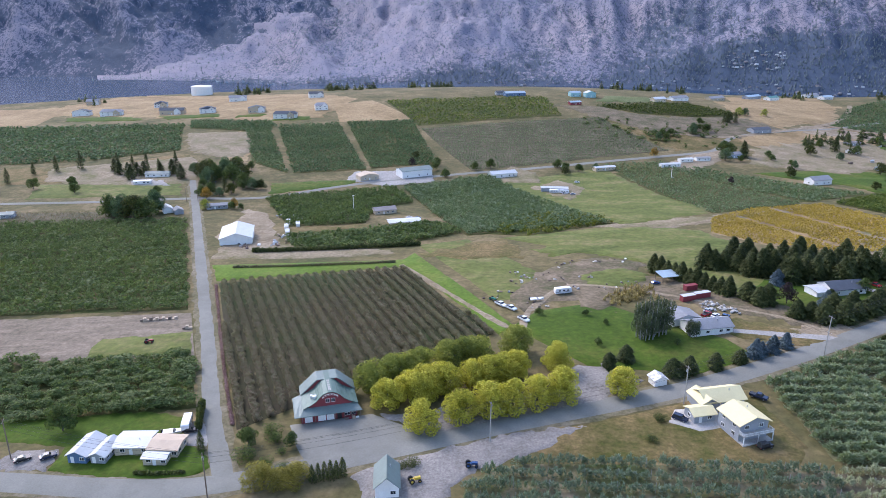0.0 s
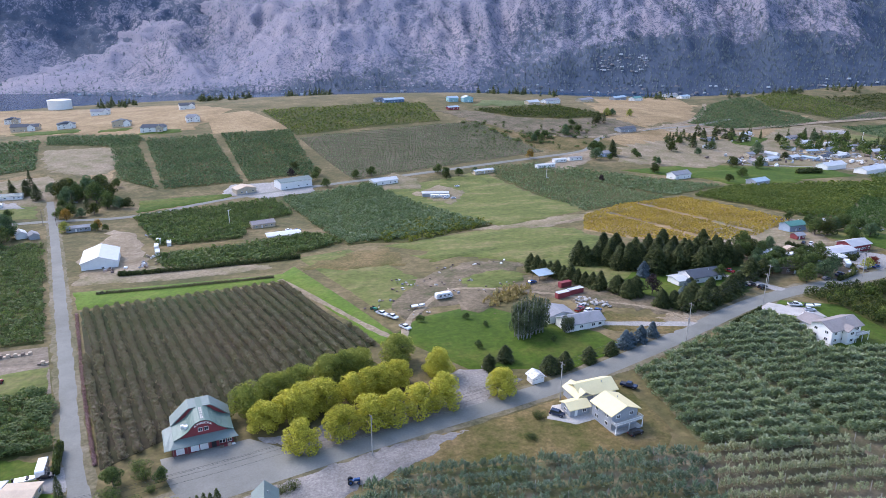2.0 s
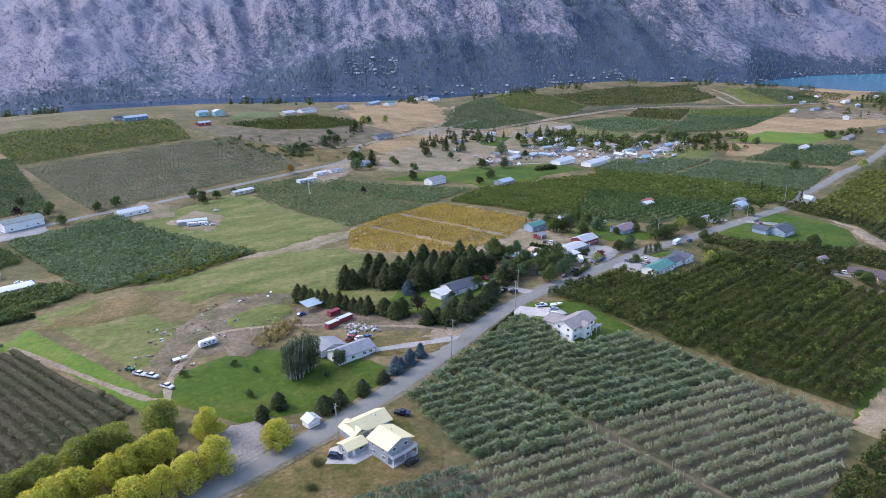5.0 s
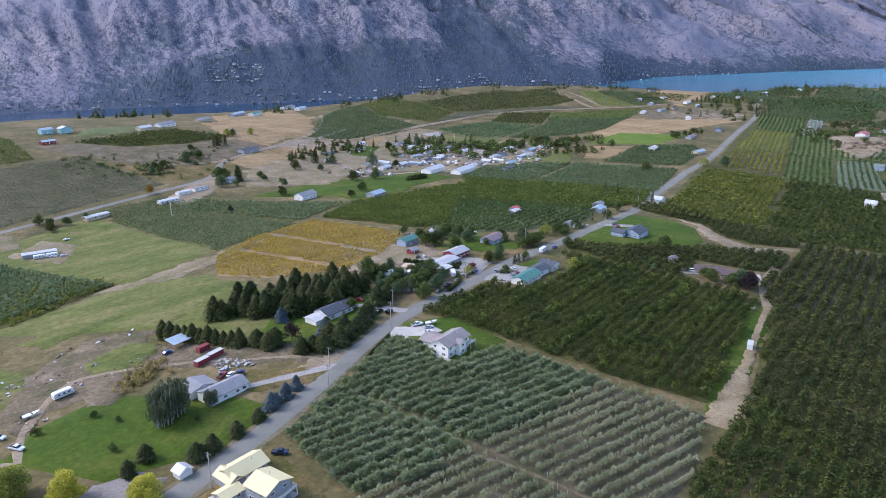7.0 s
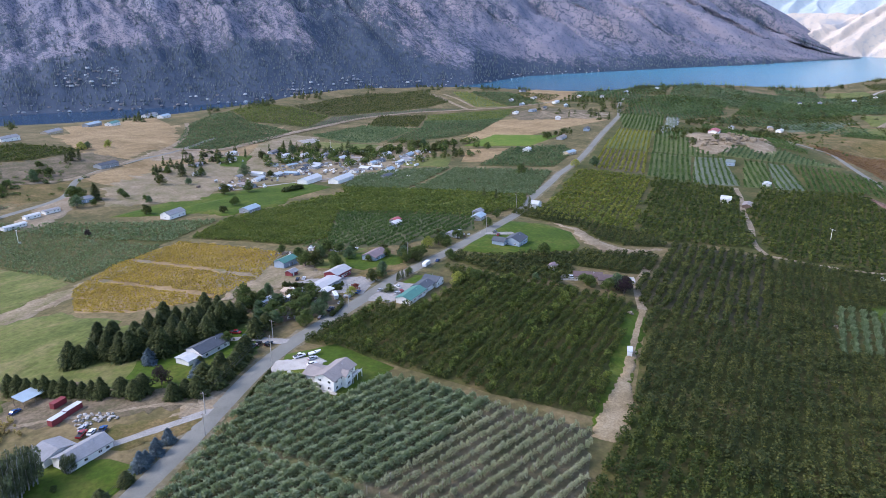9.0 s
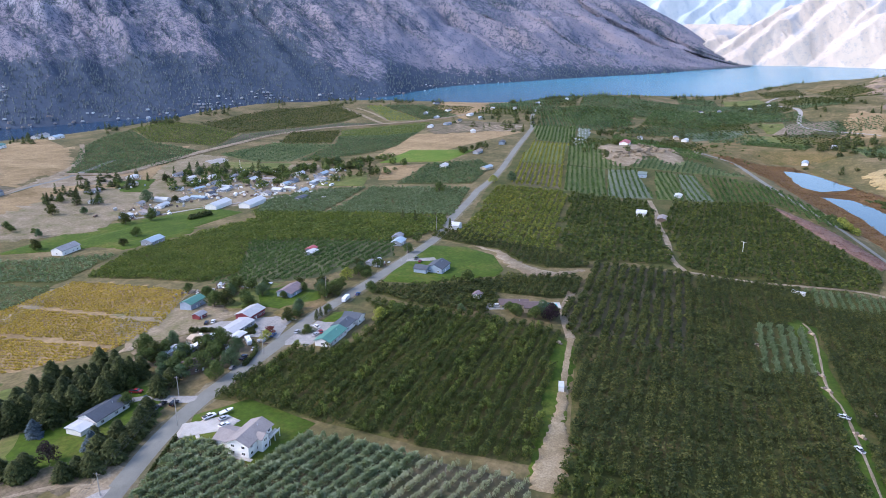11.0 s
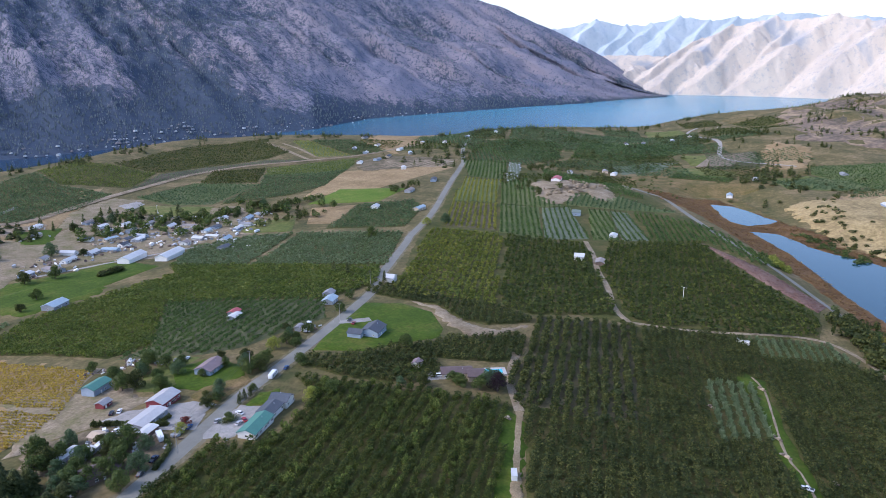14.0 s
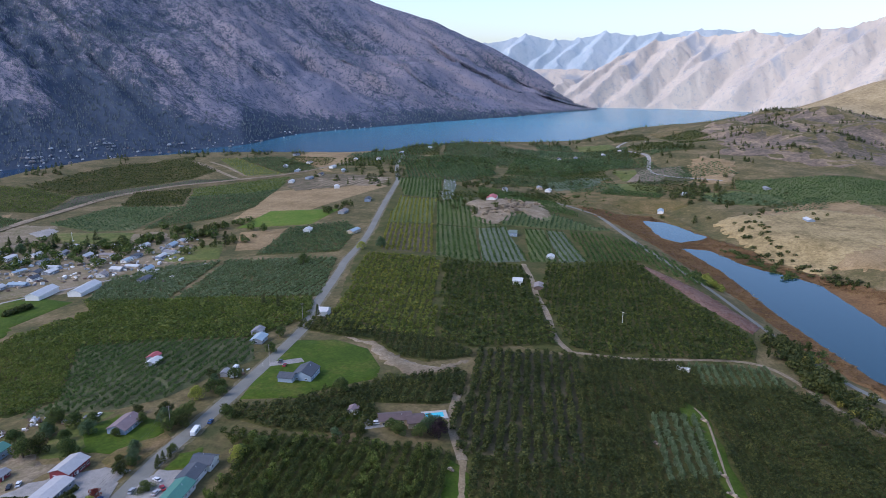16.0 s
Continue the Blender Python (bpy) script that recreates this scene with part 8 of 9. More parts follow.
GS = [shrub("shrub", 145 + k, 5, 3.2, L_ROUND, 700, 0.3, "bushy green shrub beside the shop") for k in range(2)]
planted(GS, ((-49, 176), (-46, 170, 0.8), (-52, 181, 1.1), (-55, 168, 1.2), (-44, 163, 0.8), (-50, 164, 0.9)), 15)
RS = shrub("shrub", 148, 7, 2.6, L_ROUND, 1200, 0.3, "wide round shrub on a gravel forecourt")
set_down(RS, 284, 272)
SH = [shrub("shrub", 140 + k, 4.6, 3.0, L_PINE, 700, 0.3, "dark clipped shrub by a gravel yard") for k in range(2)]
planted(SH, ((-8, 163, 1.1), (-11, 162.5, 0.8), (61, 172, 0.7), (66, 182, 0.8), (280, 273, 1.2)), 12)
PL = broad_tree("plum_tree", 150, 7, 7.5, L_PLUM, 1100, 0.5, "dark purple plum tree on a lawn", 14)
set_down(PL, 145, 270)
planted([PL], ((145, 270), (250, 590, 0.9), (-30, 660, 1.1), (382, 178, 1.2)), 13)
MR = broad_tree("maple", 160, 5.5, 5.5, L_RED, 900, 0.45, "small red maple by the road", 12)
set_down(MR, 270, 287)
OR = [broad_tree("tree", 165, 7, 6, L_ORANGE, 900, 0.5, "orange autumn tree beside a junction", 12)]
planted(OR, ((-157, 503), (-188, 534, 1.2), (216, 705, 1.3), (146, 655, 0.7)), 14)


def hedge(name, pts, width, height, leaf, label, seed, step=0.8, leaves=44):
    line = smooth_line(pts, step)
    return plants(name, line, width, height, leaves, leaf, label, "hedge", 0.4, seed, 0.12, 0.02)


hedge("hedge", ((-110, 380), (-70, 382), (-14, 388)), 2.4, 2.6, L_PINE, "long clipped dark hedge behind a vineyard", 201)
hedge("vine_row", ((-112, 348), (-66, 348), (-26, 350)), 1.4, 1.6, L_VINE, "single row of low vines in the grass", 202)
hedge("hedge", ((180, 243), (168, 236), (160, 231)), 1.4, 1.8, L_PINE, "dark roadside hedge below a white house", 203)
hedge("hedge", ((246, 300), (258, 299), (272, 300)), 1.6, 2.6, L_PINE, "tall clipped hedge before a long building", 204)
hedge("hedge", ((251, 327), (257, 315), (259, 305), (266, 295)), 2.4, 2.8, L_PINE, "tall dark hedge beside a gravel drive", 207)
hedge("hedge", ((237, 269), (250, 276), (257, 286)), 2.2, 2.4, L_PINE, "dark roadside hedge", 208)
hedge("hedge", ((455, 600), (478, 600)), 6, 5, L_PINE, "dark square hedge beside a field", 205)
hedge("hedge", ((-85.4, 162.9), (-79, 162.2), (-72, 162.6)), 1.4, 1.5, L_PINE, "low dark clipped hedge along a roadside lawn", 209)
hedge("hedge", ((-74.6, 184), (-76.6, 191), (-77.4, 196)), 1.8, 4.4, L_PINE, "tall dark hedge behind a parked trailer", 210, 0.7, 80)
L_MAUVE = leafy("mauve_flowers", (0.15, 0.085, 0.08), (0.25, 0.145, 0.14), (0.35, 0.23, 0.21), 0.1)
hedge("lavender_row", ((-65, 186), (-82, 232), (-112, 318)), 1.3, 0.9, L_MAUVE, "mauve flowering border along the side road", 206)

# far trees along the lake brink, in the trailer village and on the slopes
def scatter(name, xy, w, h, leaves, mat, label, size, seed, category="woods", shape="dome"):
    return plants(name, np.array(xy, float), w, h, int(leaves * 2.4), mat, label, category, size * 0.72, seed, 0.3, 0.03, 0.4, shape=shape)


def around(n, a, b, width, seed):
    """n places about the stretch from a to b."""
    rng = np.random.default_rng(seed)
    t = rng.random((n, 1))
    return np.array(a) + t * (np.array(b) - np.array(a)) + rng.normal(size=(n, 2)) * width


def brink_line(n, a0, a1, inset, seed, wide=22):
    rng = np.random.default_rng(seed)
    knots = a0 + (a1 - a0) * rng.random(max(6, n // 9))
    az = rng.choice(knots, n) + rng.normal(size=n) * 0.45
    d = np.interp(az, *BRINK) - inset + rng.normal(size=n) * wide
    return np.stack([d * np.sin(np.radians(az)), d * np.cos(np.radians(az))], -1)


scatter("lakeside_trees", brink_line(150, -36, 30, 60, 1, 35), 5.5, 10, 26, L_PINE, "dark trees along the lake brink", 0.85, 301, shape="spire")
scatter("lakeside_trees", brink_line(120, 30, 62, 40, 2, 30), 5.5, 9, 22, L_PINE, "dark trees along the lake brink", 0.85, 302, shape="spire")
scatter("lakeside_trees", brink_line(190, 62, 94, 40, 3, 35), 6, 10, 20, L_PINE, "dark trees along the far lake brink", 0.85, 303, shape="spire")
town = np.concatenate([around(70, (520, 760), (800, 660), 30, 4), around(50, (600, 820), (720, 720), 28, 5), around(30, (430, 780), (560, 830), 26, 6)])
scatter("village_trees", town[:90], 11, 9.5, 40, L_ROUND, "green trees among village houses", 0.3, 304)
scatter("village_trees", town[90:], 7, 10, 40, L_PINE, "dark conifers among village houses", 0.7, 305, shape="spire")
scatter("hedgerow_trees", np.concatenate([around(26, (757, 662), (818, 676), 4, 71), around(14, (934, 581), (1005, 594), 8, 72), around(20, (1265, 492), (1296, 470), 10, 73), around(24, (1284, 140), (1424, 59), 14, 74), around(10, (1163, 104), (1250, 40), 12, 75), around(30, (1803, 130), (1861, 214), 20, 76), around(8, (663, 707), (700, 710), 6, 77), around(20, (690, 625), (770, 600), 8, 7), around(26, (1000, 400), (1100, 410), 22, 8), around(20, (1150, 330), (1210, 350), 14, 9)]), 7, 9, 34, L_PINE, "dark trees on a knoll", 0.3, 306)
scatter("distant_trees", np.concatenate([around(60, (1240, 720), (1500, 700), 45, 10), around(60, (1300, 110), (1450, 80), 30, 11), around(50, (1250, 420), (1500, 420), 50, 12), around(80, (1500, 300), (2000, 250), 90, 13), around(50, (1600, 700), (1900, 800), 60, 14)]), 8, 11, 22, L_PINE, "dark clumps of trees among far fields", 0.8, 307, shape="spire")
rngh = np.random.default_rng(15)
groves = around(46, (1750, 20), (2600, -200), 130, 15)
hill = groves[rngh.integers(0, 46, 420)] + rngh.normal(size=(420, 2)) * 22
scatter("hill_pines", hill, 5.5, 8, 20, L_PINE, "scattered dark pines on a rocky hill", 0.85, 308, shape="spire")
scatter("pond_brush", np.concatenate([around(50, (1014, 46), (903, -30), 7, 78), around(40, (800, 62), (840, 72), 7, 17), around(40, (690, -5), (560, -30), 9, 18)]), 7, 4.5, 30, L_ROUND, "green brush round the ponds", 0.32, 309)
scatter("pond_brush", np.concatenate([around(70, (668, 8), (560, -36), 10, 181), around(26, (655, 6), (640, 0), 6, 182), around(30, (600, -18), (530, -60), 12, 183)]), 8, 7, 44, L_OLIVE, "dark green thicket beside the pond road", 0.3, 314)
scatter("pond_brush", around(22, (640, -2), (545, -45), 9, 184), 6, 4.5, 44, L_WILLOWD, "yellowing brush beside the pond road", 0.3, 315)
scatter("bank_brush", np.concatenate([around(30, (1120, 30), (990, -20), 16, 185), around(40, (1010, 10), (880, -90), 9, 186), around(25, (1250, 60), (1150, -60), 40, 187)]), 7, 4.5, 30, L_OLIVE, "dark brush on a golden bank", 0.34, 316)
scatter("pond_brush", around(16, (795, 52), (830, 62), 5, 19), 8, 7, 50, L_WILLOWG, "yellowing willows by a pond", 0.28, 310)
reed_places = row_places(REEDS, 60, 4, 4, 0.5, 0.1, 5)
for shore in (POND_A, POND_B):
    reed_places = reed_places[~inside(reed_places[:, 0], reed_places[:, 1], shore)]
scatter("marsh_reeds", reed_places, 6, 1.6, 6, leafy("reed_blades", (0.1, 0.06, 0.025), (0.16, 0.09, 0.035), (0.24, 0.15, 0.06), 0.03), "rust-brown reeds", 0.4, 311, "marsh")
scatter("meadow_brush", np.concatenate([around(60, (1120, 280), (1300, 300), 30, 20), around(40, (260, 800), (330, 830), 25, 21), around(60, (180, 850), (260, 760), 18, 22)]), 6, 3, 20, L_ROUND, "scrubby bushes on dry ground", 0.34, 312)
scatter("garden_corn", around(110, (74, 276), (92, 290), 3.5, 23), 1.6, 2.2, 16, leafy("dry_corn", (0.2, 0.15, 0.06), (0.3, 0.23, 0.1), (0.38, 0.3, 0.15), 0.2), "patch of dry standing corn", 0.5, 313, "corn")

# pines on the mountain
rngm = np.random.default_rng(11)
fx, fy, fz, fs, fa = (a.ravel() for a in (MX, MY, MZ, MS, MA))
# needles paler and bluer than on the near pines, with haze painted in
L_FARPINE = leafy("hazed_pine_needles", (0.075, 0.1, 0.118), (0.105, 0.134, 0.15), (0.14, 0.17, 0.185), 0.01)
thickets = cover
wood = np.clip(thickets, 0.06, 0.8) * (0.25 + np.minimum(fs, 1)) * (fs < 0.9) * (fs > 0.012)
PINES = 52000
pick = rngm.choice(len(fx), PINES, p=wood / wood.sum())
jx, jy = fx[pick] + rngm.normal(size=PINES) * 9, fy[pick] + rngm.normal(size=PINES) * 9
kz = fz[pick] - 2.5
hh, rr, aa = 6 + 6 * rngm.random(PINES), 1.8 + 1.5 * rngm.random(PINES), rngm.random(PINES) * 6.28
base = np.stack([np.stack([jx + rr * np.cos(aa + k * 2.094), jy + rr * np.sin(aa + k * 2.094), kz], -1) for k in range(3)], 1)
tip = np.stack([jx, jy, kz + hh], -1)
vv = np.concatenate([base, tip[:, None]], 1).reshape(-1, 3)
ii = np.arange(PINES)[:, None] * 4
ff = np.concatenate([ii + np.array([0, 1, 3]), ii + np.array([1, 2, 3]), ii + np.array([2, 0, 3])])
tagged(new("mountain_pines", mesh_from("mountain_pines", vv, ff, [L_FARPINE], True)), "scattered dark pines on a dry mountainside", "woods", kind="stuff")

# ---- vehicles ----
M_TYRE = plain("tyre_rubber", (0.02, 0.02, 0.02), 0.9)
M_RIM = plain("wheel_rim", (0.45, 0.45, 0.46), 0.35, 0.8)
M_LAMP = plain("lamp_lens", (0.7, 0.7, 0.68), 0.2, wear=0.02)
M_TAIL = plain("tail_lens", (0.35, 0.02, 0.02), 0.3, wear=0.02)
PAINT = {n: plain(n + "_car_paint", c, 0.25, 0.1, 0.08) for n, c in (("white", (0.78, 0.78, 0.77)), ("black", (0.02, 0.021, 0.024)), ("blue", (0.03, 0.08, 0.2)), ("red", (0.3, 0.03, 0.035)), ("silver", (0.42, 0.43, 0.44)), ("grey", (0.13, 0.135, 0.14)), ("navy", (0.02, 0.03, 0.06)), ("green", (0.03, 0.2, 0.12)))}


def extruded(prof, half, inset=0.0, zcut=99.0):
    """A side outline (x, z) drawn out to both sides; what lies above zcut leans in."""
    bm = bmesh.new()
    rows = []
    for s in (-1, 1):
        rows.append([bm.verts.new((x, s * (half - (inset if z > zcut else 0)), z)) for x, z in prof])
    a, b = rows
    bm.faces.new(a)
    bm.faces.new(b[::-1])
    for i in range(len(prof)):
        j = (i + 1) % len(prof)
        bm.faces.new((a[j], a[i], b[i], b[j]))
    bmesh.ops.recalc_face_normals(bm, faces=bm.faces)
    bmesh.ops.bevel(bm, geom=list(bm.edges), offset=0.05, segments=2, affect="EDGES", profile=0.6)
    return bm


def wheels(ob, xs, half, r):
    for x in xs:
        for s in (-1, 1):
            w = part("wheel", tube(bmesh.new(), (x, s * (half - 0.24), r), (x, s * half, r), r, r, 16), M_TYRE, ob)
            part("rim", tube(bmesh.new(), (x, s * (half - 0.02), r), (x, s * (half + 0.015), r), r * 0.6, r * 0.55, 12), M_RIM, w)


CARS = {"car": ([(-2.25, 0.3), (2.25, 0.3), (2.3, 0.62), (2.2, 0.84), (1.0, 0.95), (-1.5, 0.98), (-2.2, 0.92), (-2.28, 0.6)], [(1.0, 0.9), (0.35, 1.42), (-1.1, 1.44), (-1.75, 0.95)], 4.5),
        "suv": ([(-2.3, 0.35), (2.3, 0.35), (2.38, 0.7), (2.25, 1.0), (1.15, 1.08), (-2.2, 1.1), (-2.35, 0.7)], [(1.15, 1.05), (0.6, 1.74), (-1.95, 1.76), (-2.22, 1.08)], 4.7),
        "pickup": ([(-2.8, 0.45), (2.8, 0.45), (2.85, 0.8), (2.7, 1.1), (1.4, 1.16), (-0.5, 1.18), (-2.8, 1.15)], [(1.35, 1.12), (0.85, 1.82), (-0.6, 1.84), (-0.75, 1.14)], 5.6)}


def vehicle(kind, colour):
    body, cab, _ = CARS[kind]
    ob = tagged(new(kind), f"{colour} {kind} with dark windows, parked", {"car": "car", "suv": "car", "pickup": "truck"}[kind])
    half = 0.92 if kind == "car" else 1.0
    part("body", extruded(body, half), PAINT[colour], ob)
    part("cabin_glass", extruded([(x * 1.005, z) for x, z in cab], half - 0.09, 0.14, 1.2), M_GLASS, ob, "dark glass")
    top = max(z for _, z in cab)
    xs = [x for x, z in cab if z > top - 0.1]
    part("roof", boxed(min(xs) - 0.05, max(xs) + 0.05, -half + 0.2, half - 0.2, top - 0.03, top + 0.05, bevel=0.03), PAINT[colour], ob)
    e = max(x for x, _ in body)
    for s in (-1, 1):
        part("headlight", boxed(e - 0.1, e + 0.02, s * half * 0.72 - 0.18, s * half * 0.72 + 0.18, 0.68, 0.84), M_LAMP, ob)
        part("tail_light", boxed(-e - 0.02, -e + 0.08, s * half * 0.78 - 0.12, s * half * 0.78 + 0.12, 0.72, 0.94), M_TAIL, ob)
    if kind == "pickup":
        part("bed", boxed(-2.65, -0.95, -half + 0.14, half - 0.14, 1.12, 1.2), M_BLACK, ob, "dark load bed")
    wheels(ob, (-e * 0.6, e * 0.62), half, 0.34 if kind == "car" else 0.4)
    return ob


MADE = {}


def park(kind, colour, x, y, deg, up=0.3):
    key = (kind, colour)
    m = Matrix.Translation((x, y, gz1(x, y) + up)) @ Matrix.Rotation(radians(deg), 4, "Z")
    if key in MADE:
        return copy_thing(MADE[key], m)
    ob = MADE[key] = vehicle(kind, colour)
    ob.matrix_basis = m
    return ob


PARKED = (("car", "black", -122, 171, 35), ("car", "navy", -115, 172, 35), ("car", "black", -77, 183, 10), ("suv", "navy", 72, 182, -40), ("pickup", "navy", 100.5, 193.5, -40), ("suv", "black", 91.5, 168, 20),
          ("pickup", "red", 107, 258, 40), ("car", "white", 110, 256.5, 40), ("pickup", "blue", 113, 254.5, 40), ("car", "silver", 109, 262, 40), ("car", "blue", 98, 298, 20),
          ("pickup", "white", 197, 244.5, -12), ("car", "white", 196, 234.5, -10), ("car", "silver", 199.5, 238.5, -10), ("car", "white", 290, 273, 80), ("car", "red", 286, 266, 60), ("car", "silver", 282, 266, 10),
          ("car", "grey", 190, 269.5, 20), ("car", "black", 193, 270, 20), ("pickup", "red", 194, 290, -60), ("car", "silver", 252, 279, 18), ("pickup", "navy", 242, 275.5, 18), ("car", "grey", 232, 271.5, 18), ("car", "blue", 269, 284, 20),
          ("car", "silver", 279, 276.5, 20), ("car", "white", 266, 328, 40), ("car", "black", 263, 330, 40), ("suv", "white", 380, 212, -60), ("suv", "black", 383.5, 209, -60), ("car", "white", 252, 312, 15), ("car", "grey", 325, 355, 10), ("car", "white", 329, 351, 20),
          ("car", "blue", 343, 289, 20), ("pickup", "white", 33, 258, -55), ("pickup", "white", 29, 271, -50), ("pickup", "white", 25, 276, -50), ("suv", "grey", -200, 590, 10), ("car", "white", -24, 470, 10), ("car", "blue", -18, 468, 15), ("car", "white", 118, 600, 10), ("car", "white", 100, 555, 5), ("car", "silver", 106, 552, 5), ("pickup", "white", 386, 28, 80), ("pickup", "white", 358, 20, 40), ("car", "white", 205, 288, 30), ("suv", "black", 196, 266, 20), ("pickup", "grey", 428, 306, 20), ("car", "red", 424, 300, 20))
for row in PARKED:
    park(*row)


def camper(length, label, name="travel_trailer"):
    """A rounded white caravan with windows, a stripe, wheels and a drawbar."""
    ob = tagged(new(name), label, "trailer")
    h = length / 2
    body = part("body", extruded([(-h, 0.6), (h - 0.3, 0.6), (h, 1.1), (h - 0.25, 2.6), (h - 0.9, 2.95), (-h + 0.4, 2.95), (-h, 2.6)], 1.2), PAINT["white"], ob)
    part("stripe", boxed(-h + 0.2, h - 0.3, -1.215, 1.215, 1.15, 1.32), PAINT["grey"], body)
    for x in (-h * 0.5, 0, h * 0.5):
        part("pane", boxed(x - 0.5, x + 0.5, -1.22, 1.22, 1.6, 2.2), M_GLASS, body)
    part("drawbar", tube(bmesh.new(), (h - 0.3, 0, 0.55), (h + 1.2, 0, 0.5), 0.06), M_STEEL, ob)
    wheels(ob, (-0.45, 0.45), 1.15, 0.36)
    return ob


def lay(ob, x, y, deg, up=0.15):
    ob.matrix_basis = Matrix.Translation((x, y, gz1(x, y) + up)) @ Matrix.Rotation(radians(deg), 4, "Z")
    return ob


T8 = lay(camper(8, "white travel trailer parked in a rough yard"), 54, 289, 15)
for x, y, deg in ((331, 288, 20), (-79, 186, 100), (240, 306, 20), (92, 560, -5), (100, 558, -5), (405, 323, 15), (398, 318, 15), (256, 288, 60), (660, 600, 10), (640, 612, 30)):
    copy_thing(T8, Matrix.Translation((x, y, gz1(x, y) + 0.2)) @ Matrix.Rotation(radians(deg), 4, "Z"))


def boat(x, y, deg):
    ob = tagged(new("motorboat"), "white motorboat on a trailer", "boat")
    bm = bmesh.new()
    rows = []
    for u, w, z in ((-3, 1.1, 1.2), (0, 1.2, 1.25), (2.2, 0.8, 1.45), (3.4, 0.05, 1.6)):
        rows.append([bm.verts.new(p) for p in ((u, -w, z), (u, -w * 0.75, 0.75), (u, 0, 0.55), (u, w * 0.75, 0.75), (u, w, z), (u, 0, z - 0.15))])
    for a, b in zip(rows, rows[1:]):
        for i in range(6):
            bm.faces.new((a[i], a[(i + 1) % 6], b[(i + 1) % 6], b[i]))
    bm.faces.new(rows[0])
    bm.faces.new(rows[-1][::-1])
    bmesh.ops.recalc_face_normals(bm, faces=bm.faces)
    part("hull", bm, PAINT["white"], ob)
    part("windscreen", extruded([(0.2, 1.2), (0.9, 1.2), (0.3, 1.75), (0.15, 1.75)], 0.9, 0.15, 1.5), M_GLASS, ob)
    part("outboard", boxed(-3.5, -3.0, -0.25, 0.25, 0.7, 1.9, bevel=0.08), M_BLACK, ob)
    wheels(ob, (-0.8,), 1.1, 0.3)
    return lay(ob, x, y, deg, 0.2)


B0 = boat(-82, 182, 8)
for x, y, deg in ((203, 241.5, -12), (41, 280, 10)):
    copy_thing(B0, Matrix.Translation((x, y, gz1(x, y) + 0.3)) @ Matrix.Rotation(radians(deg), 4, "Z"))


def container(x, y, deg, length, wall, top, label):
    ob = tagged(new("shipping_container"), label, "container")
    part("body", boxed(-length / 2, length / 2, -1.22, 1.22, 0, 2.5, bevel=0.04), wall, ob)
    part("roof", boxed(-length / 2 - 0.05, length / 2 + 0.05, -1.3, 1.3, 2.5, 2.62), top, ob)
    for k in range(int(length / 0.5)):
        for s in (-1, 1):
            part("rib", boxed(-length / 2 + 0.2 + k * 0.5, -length / 2 + 0.4 + k * 0.5, s * 1.2 - 0.05, s * 1.2 + 0.05, 0.15, 2.4), wall, ob)
    return lay(ob, x, y, deg, 0.1)


container(312, 140, 25, 6, W_WHITE, R_WHITE, "white box trailer on a dirt track")
container(560, 70, 75, 9, W_WHITE, R_WHITE, "white box trailer beside an orchard")
container(105.5, 276, 20, 6.6, W_RED, R_WHITE, "red container with a pale roof")
container(112.5, 279, 20, 7.6, W_RED, R_WHITE, "red container with a pale roof")
container(111, 289, 20, 6, W_RED, W_RED, "dark red steel storage container")
for x, y in ((-100, 425), (-104, 440), (-98, 448), (-106, 455)):
    container(x, y, 100, 7, W_WHITE, R_WHITE, "white storage container in a yard")

# open shelter with a pale blue roof
ob = tagged(new("carport"), "open timber shelter with a pale blue metal roof", "shelter")
part("roof", slab(bmesh.new(), [(-5.2, -3.6, 3.3), (5.2, -3.6, 3.3), (5.2, 3.6, 4.0), (-5.2, 3.6, 4.0)], 0.15), R_BLUE, ob)
for x in (-4.8, 0, 4.8):
    for y, h in ((-3.2, 3.2), (3.2, 3.8)):
        part("post", boxed(x - 0.1, x + 0.1, y - 0.1, y + 0.1, -0.3, h), M_WOOD, ob)
lay(ob, 105.5, 303, 15)
lay(tagged(house("shed", 69, 204, 12, 4.5, 4, 2.2, 1.2, W_WHITE, R_WHITE, "small white shed beside the road", "shed", "y", 0, 0, door=True, flue=False), ""), 72, 202, 14, 0.2)


# ---- poles, wires and machines ----
def utility_pole(x, y, h=13.5, arm=True, deg=110, drum=False):
    ob = tagged(new("utility_pole"), "weathered wooden utility pole with a crossarm", "pole")
    part("mast", tube(bmesh.new(), (0, 0, -1), (0, 0, h), 0.2, 0.14), M_WOOD if x < 0 else M_POST, ob)
    if arm:
        cross = part("crossarm", boxed(-1.25, 1.25, -0.07, 0.07, h - 0.75, h - 0.6), M_WOOD, ob)
        for u in (-1.1, -0.4, 0.4, 1.1):
            part("insulator", tube(bmesh.new(), (u, 0, h - 0.6), (u, 0, h - 0.36), 0.06, 0.04, 8), M_STEEL, cross)
    if drum:
        part("transformer", tube(bmesh.new(), (0.35, 0, h - 2.2), (0.35, 0, h - 1.2), 0.25, 0.25, 12), M_STEEL, ob)
    return lay(ob, x, y, deg, 0)


POLES = ((-180, 176), (-126, 172), (-62, 152.5), (14, 173), (76, 191), (136, 222), (144, 235), (186, 250), (202, 271), (251, 271.5), (329, 302), (423, 310.5), (512, 345))
for k, (x, y) in enumerate(POLES):
    utility_pole(x, y, 13.5 if k not in (5, 6, 8) else 9.5, deg=110, drum=k in (2, 4, 9))
for x, y in ((-190, 520), (-200, 523)):
    utility_pole(x, y, 12)


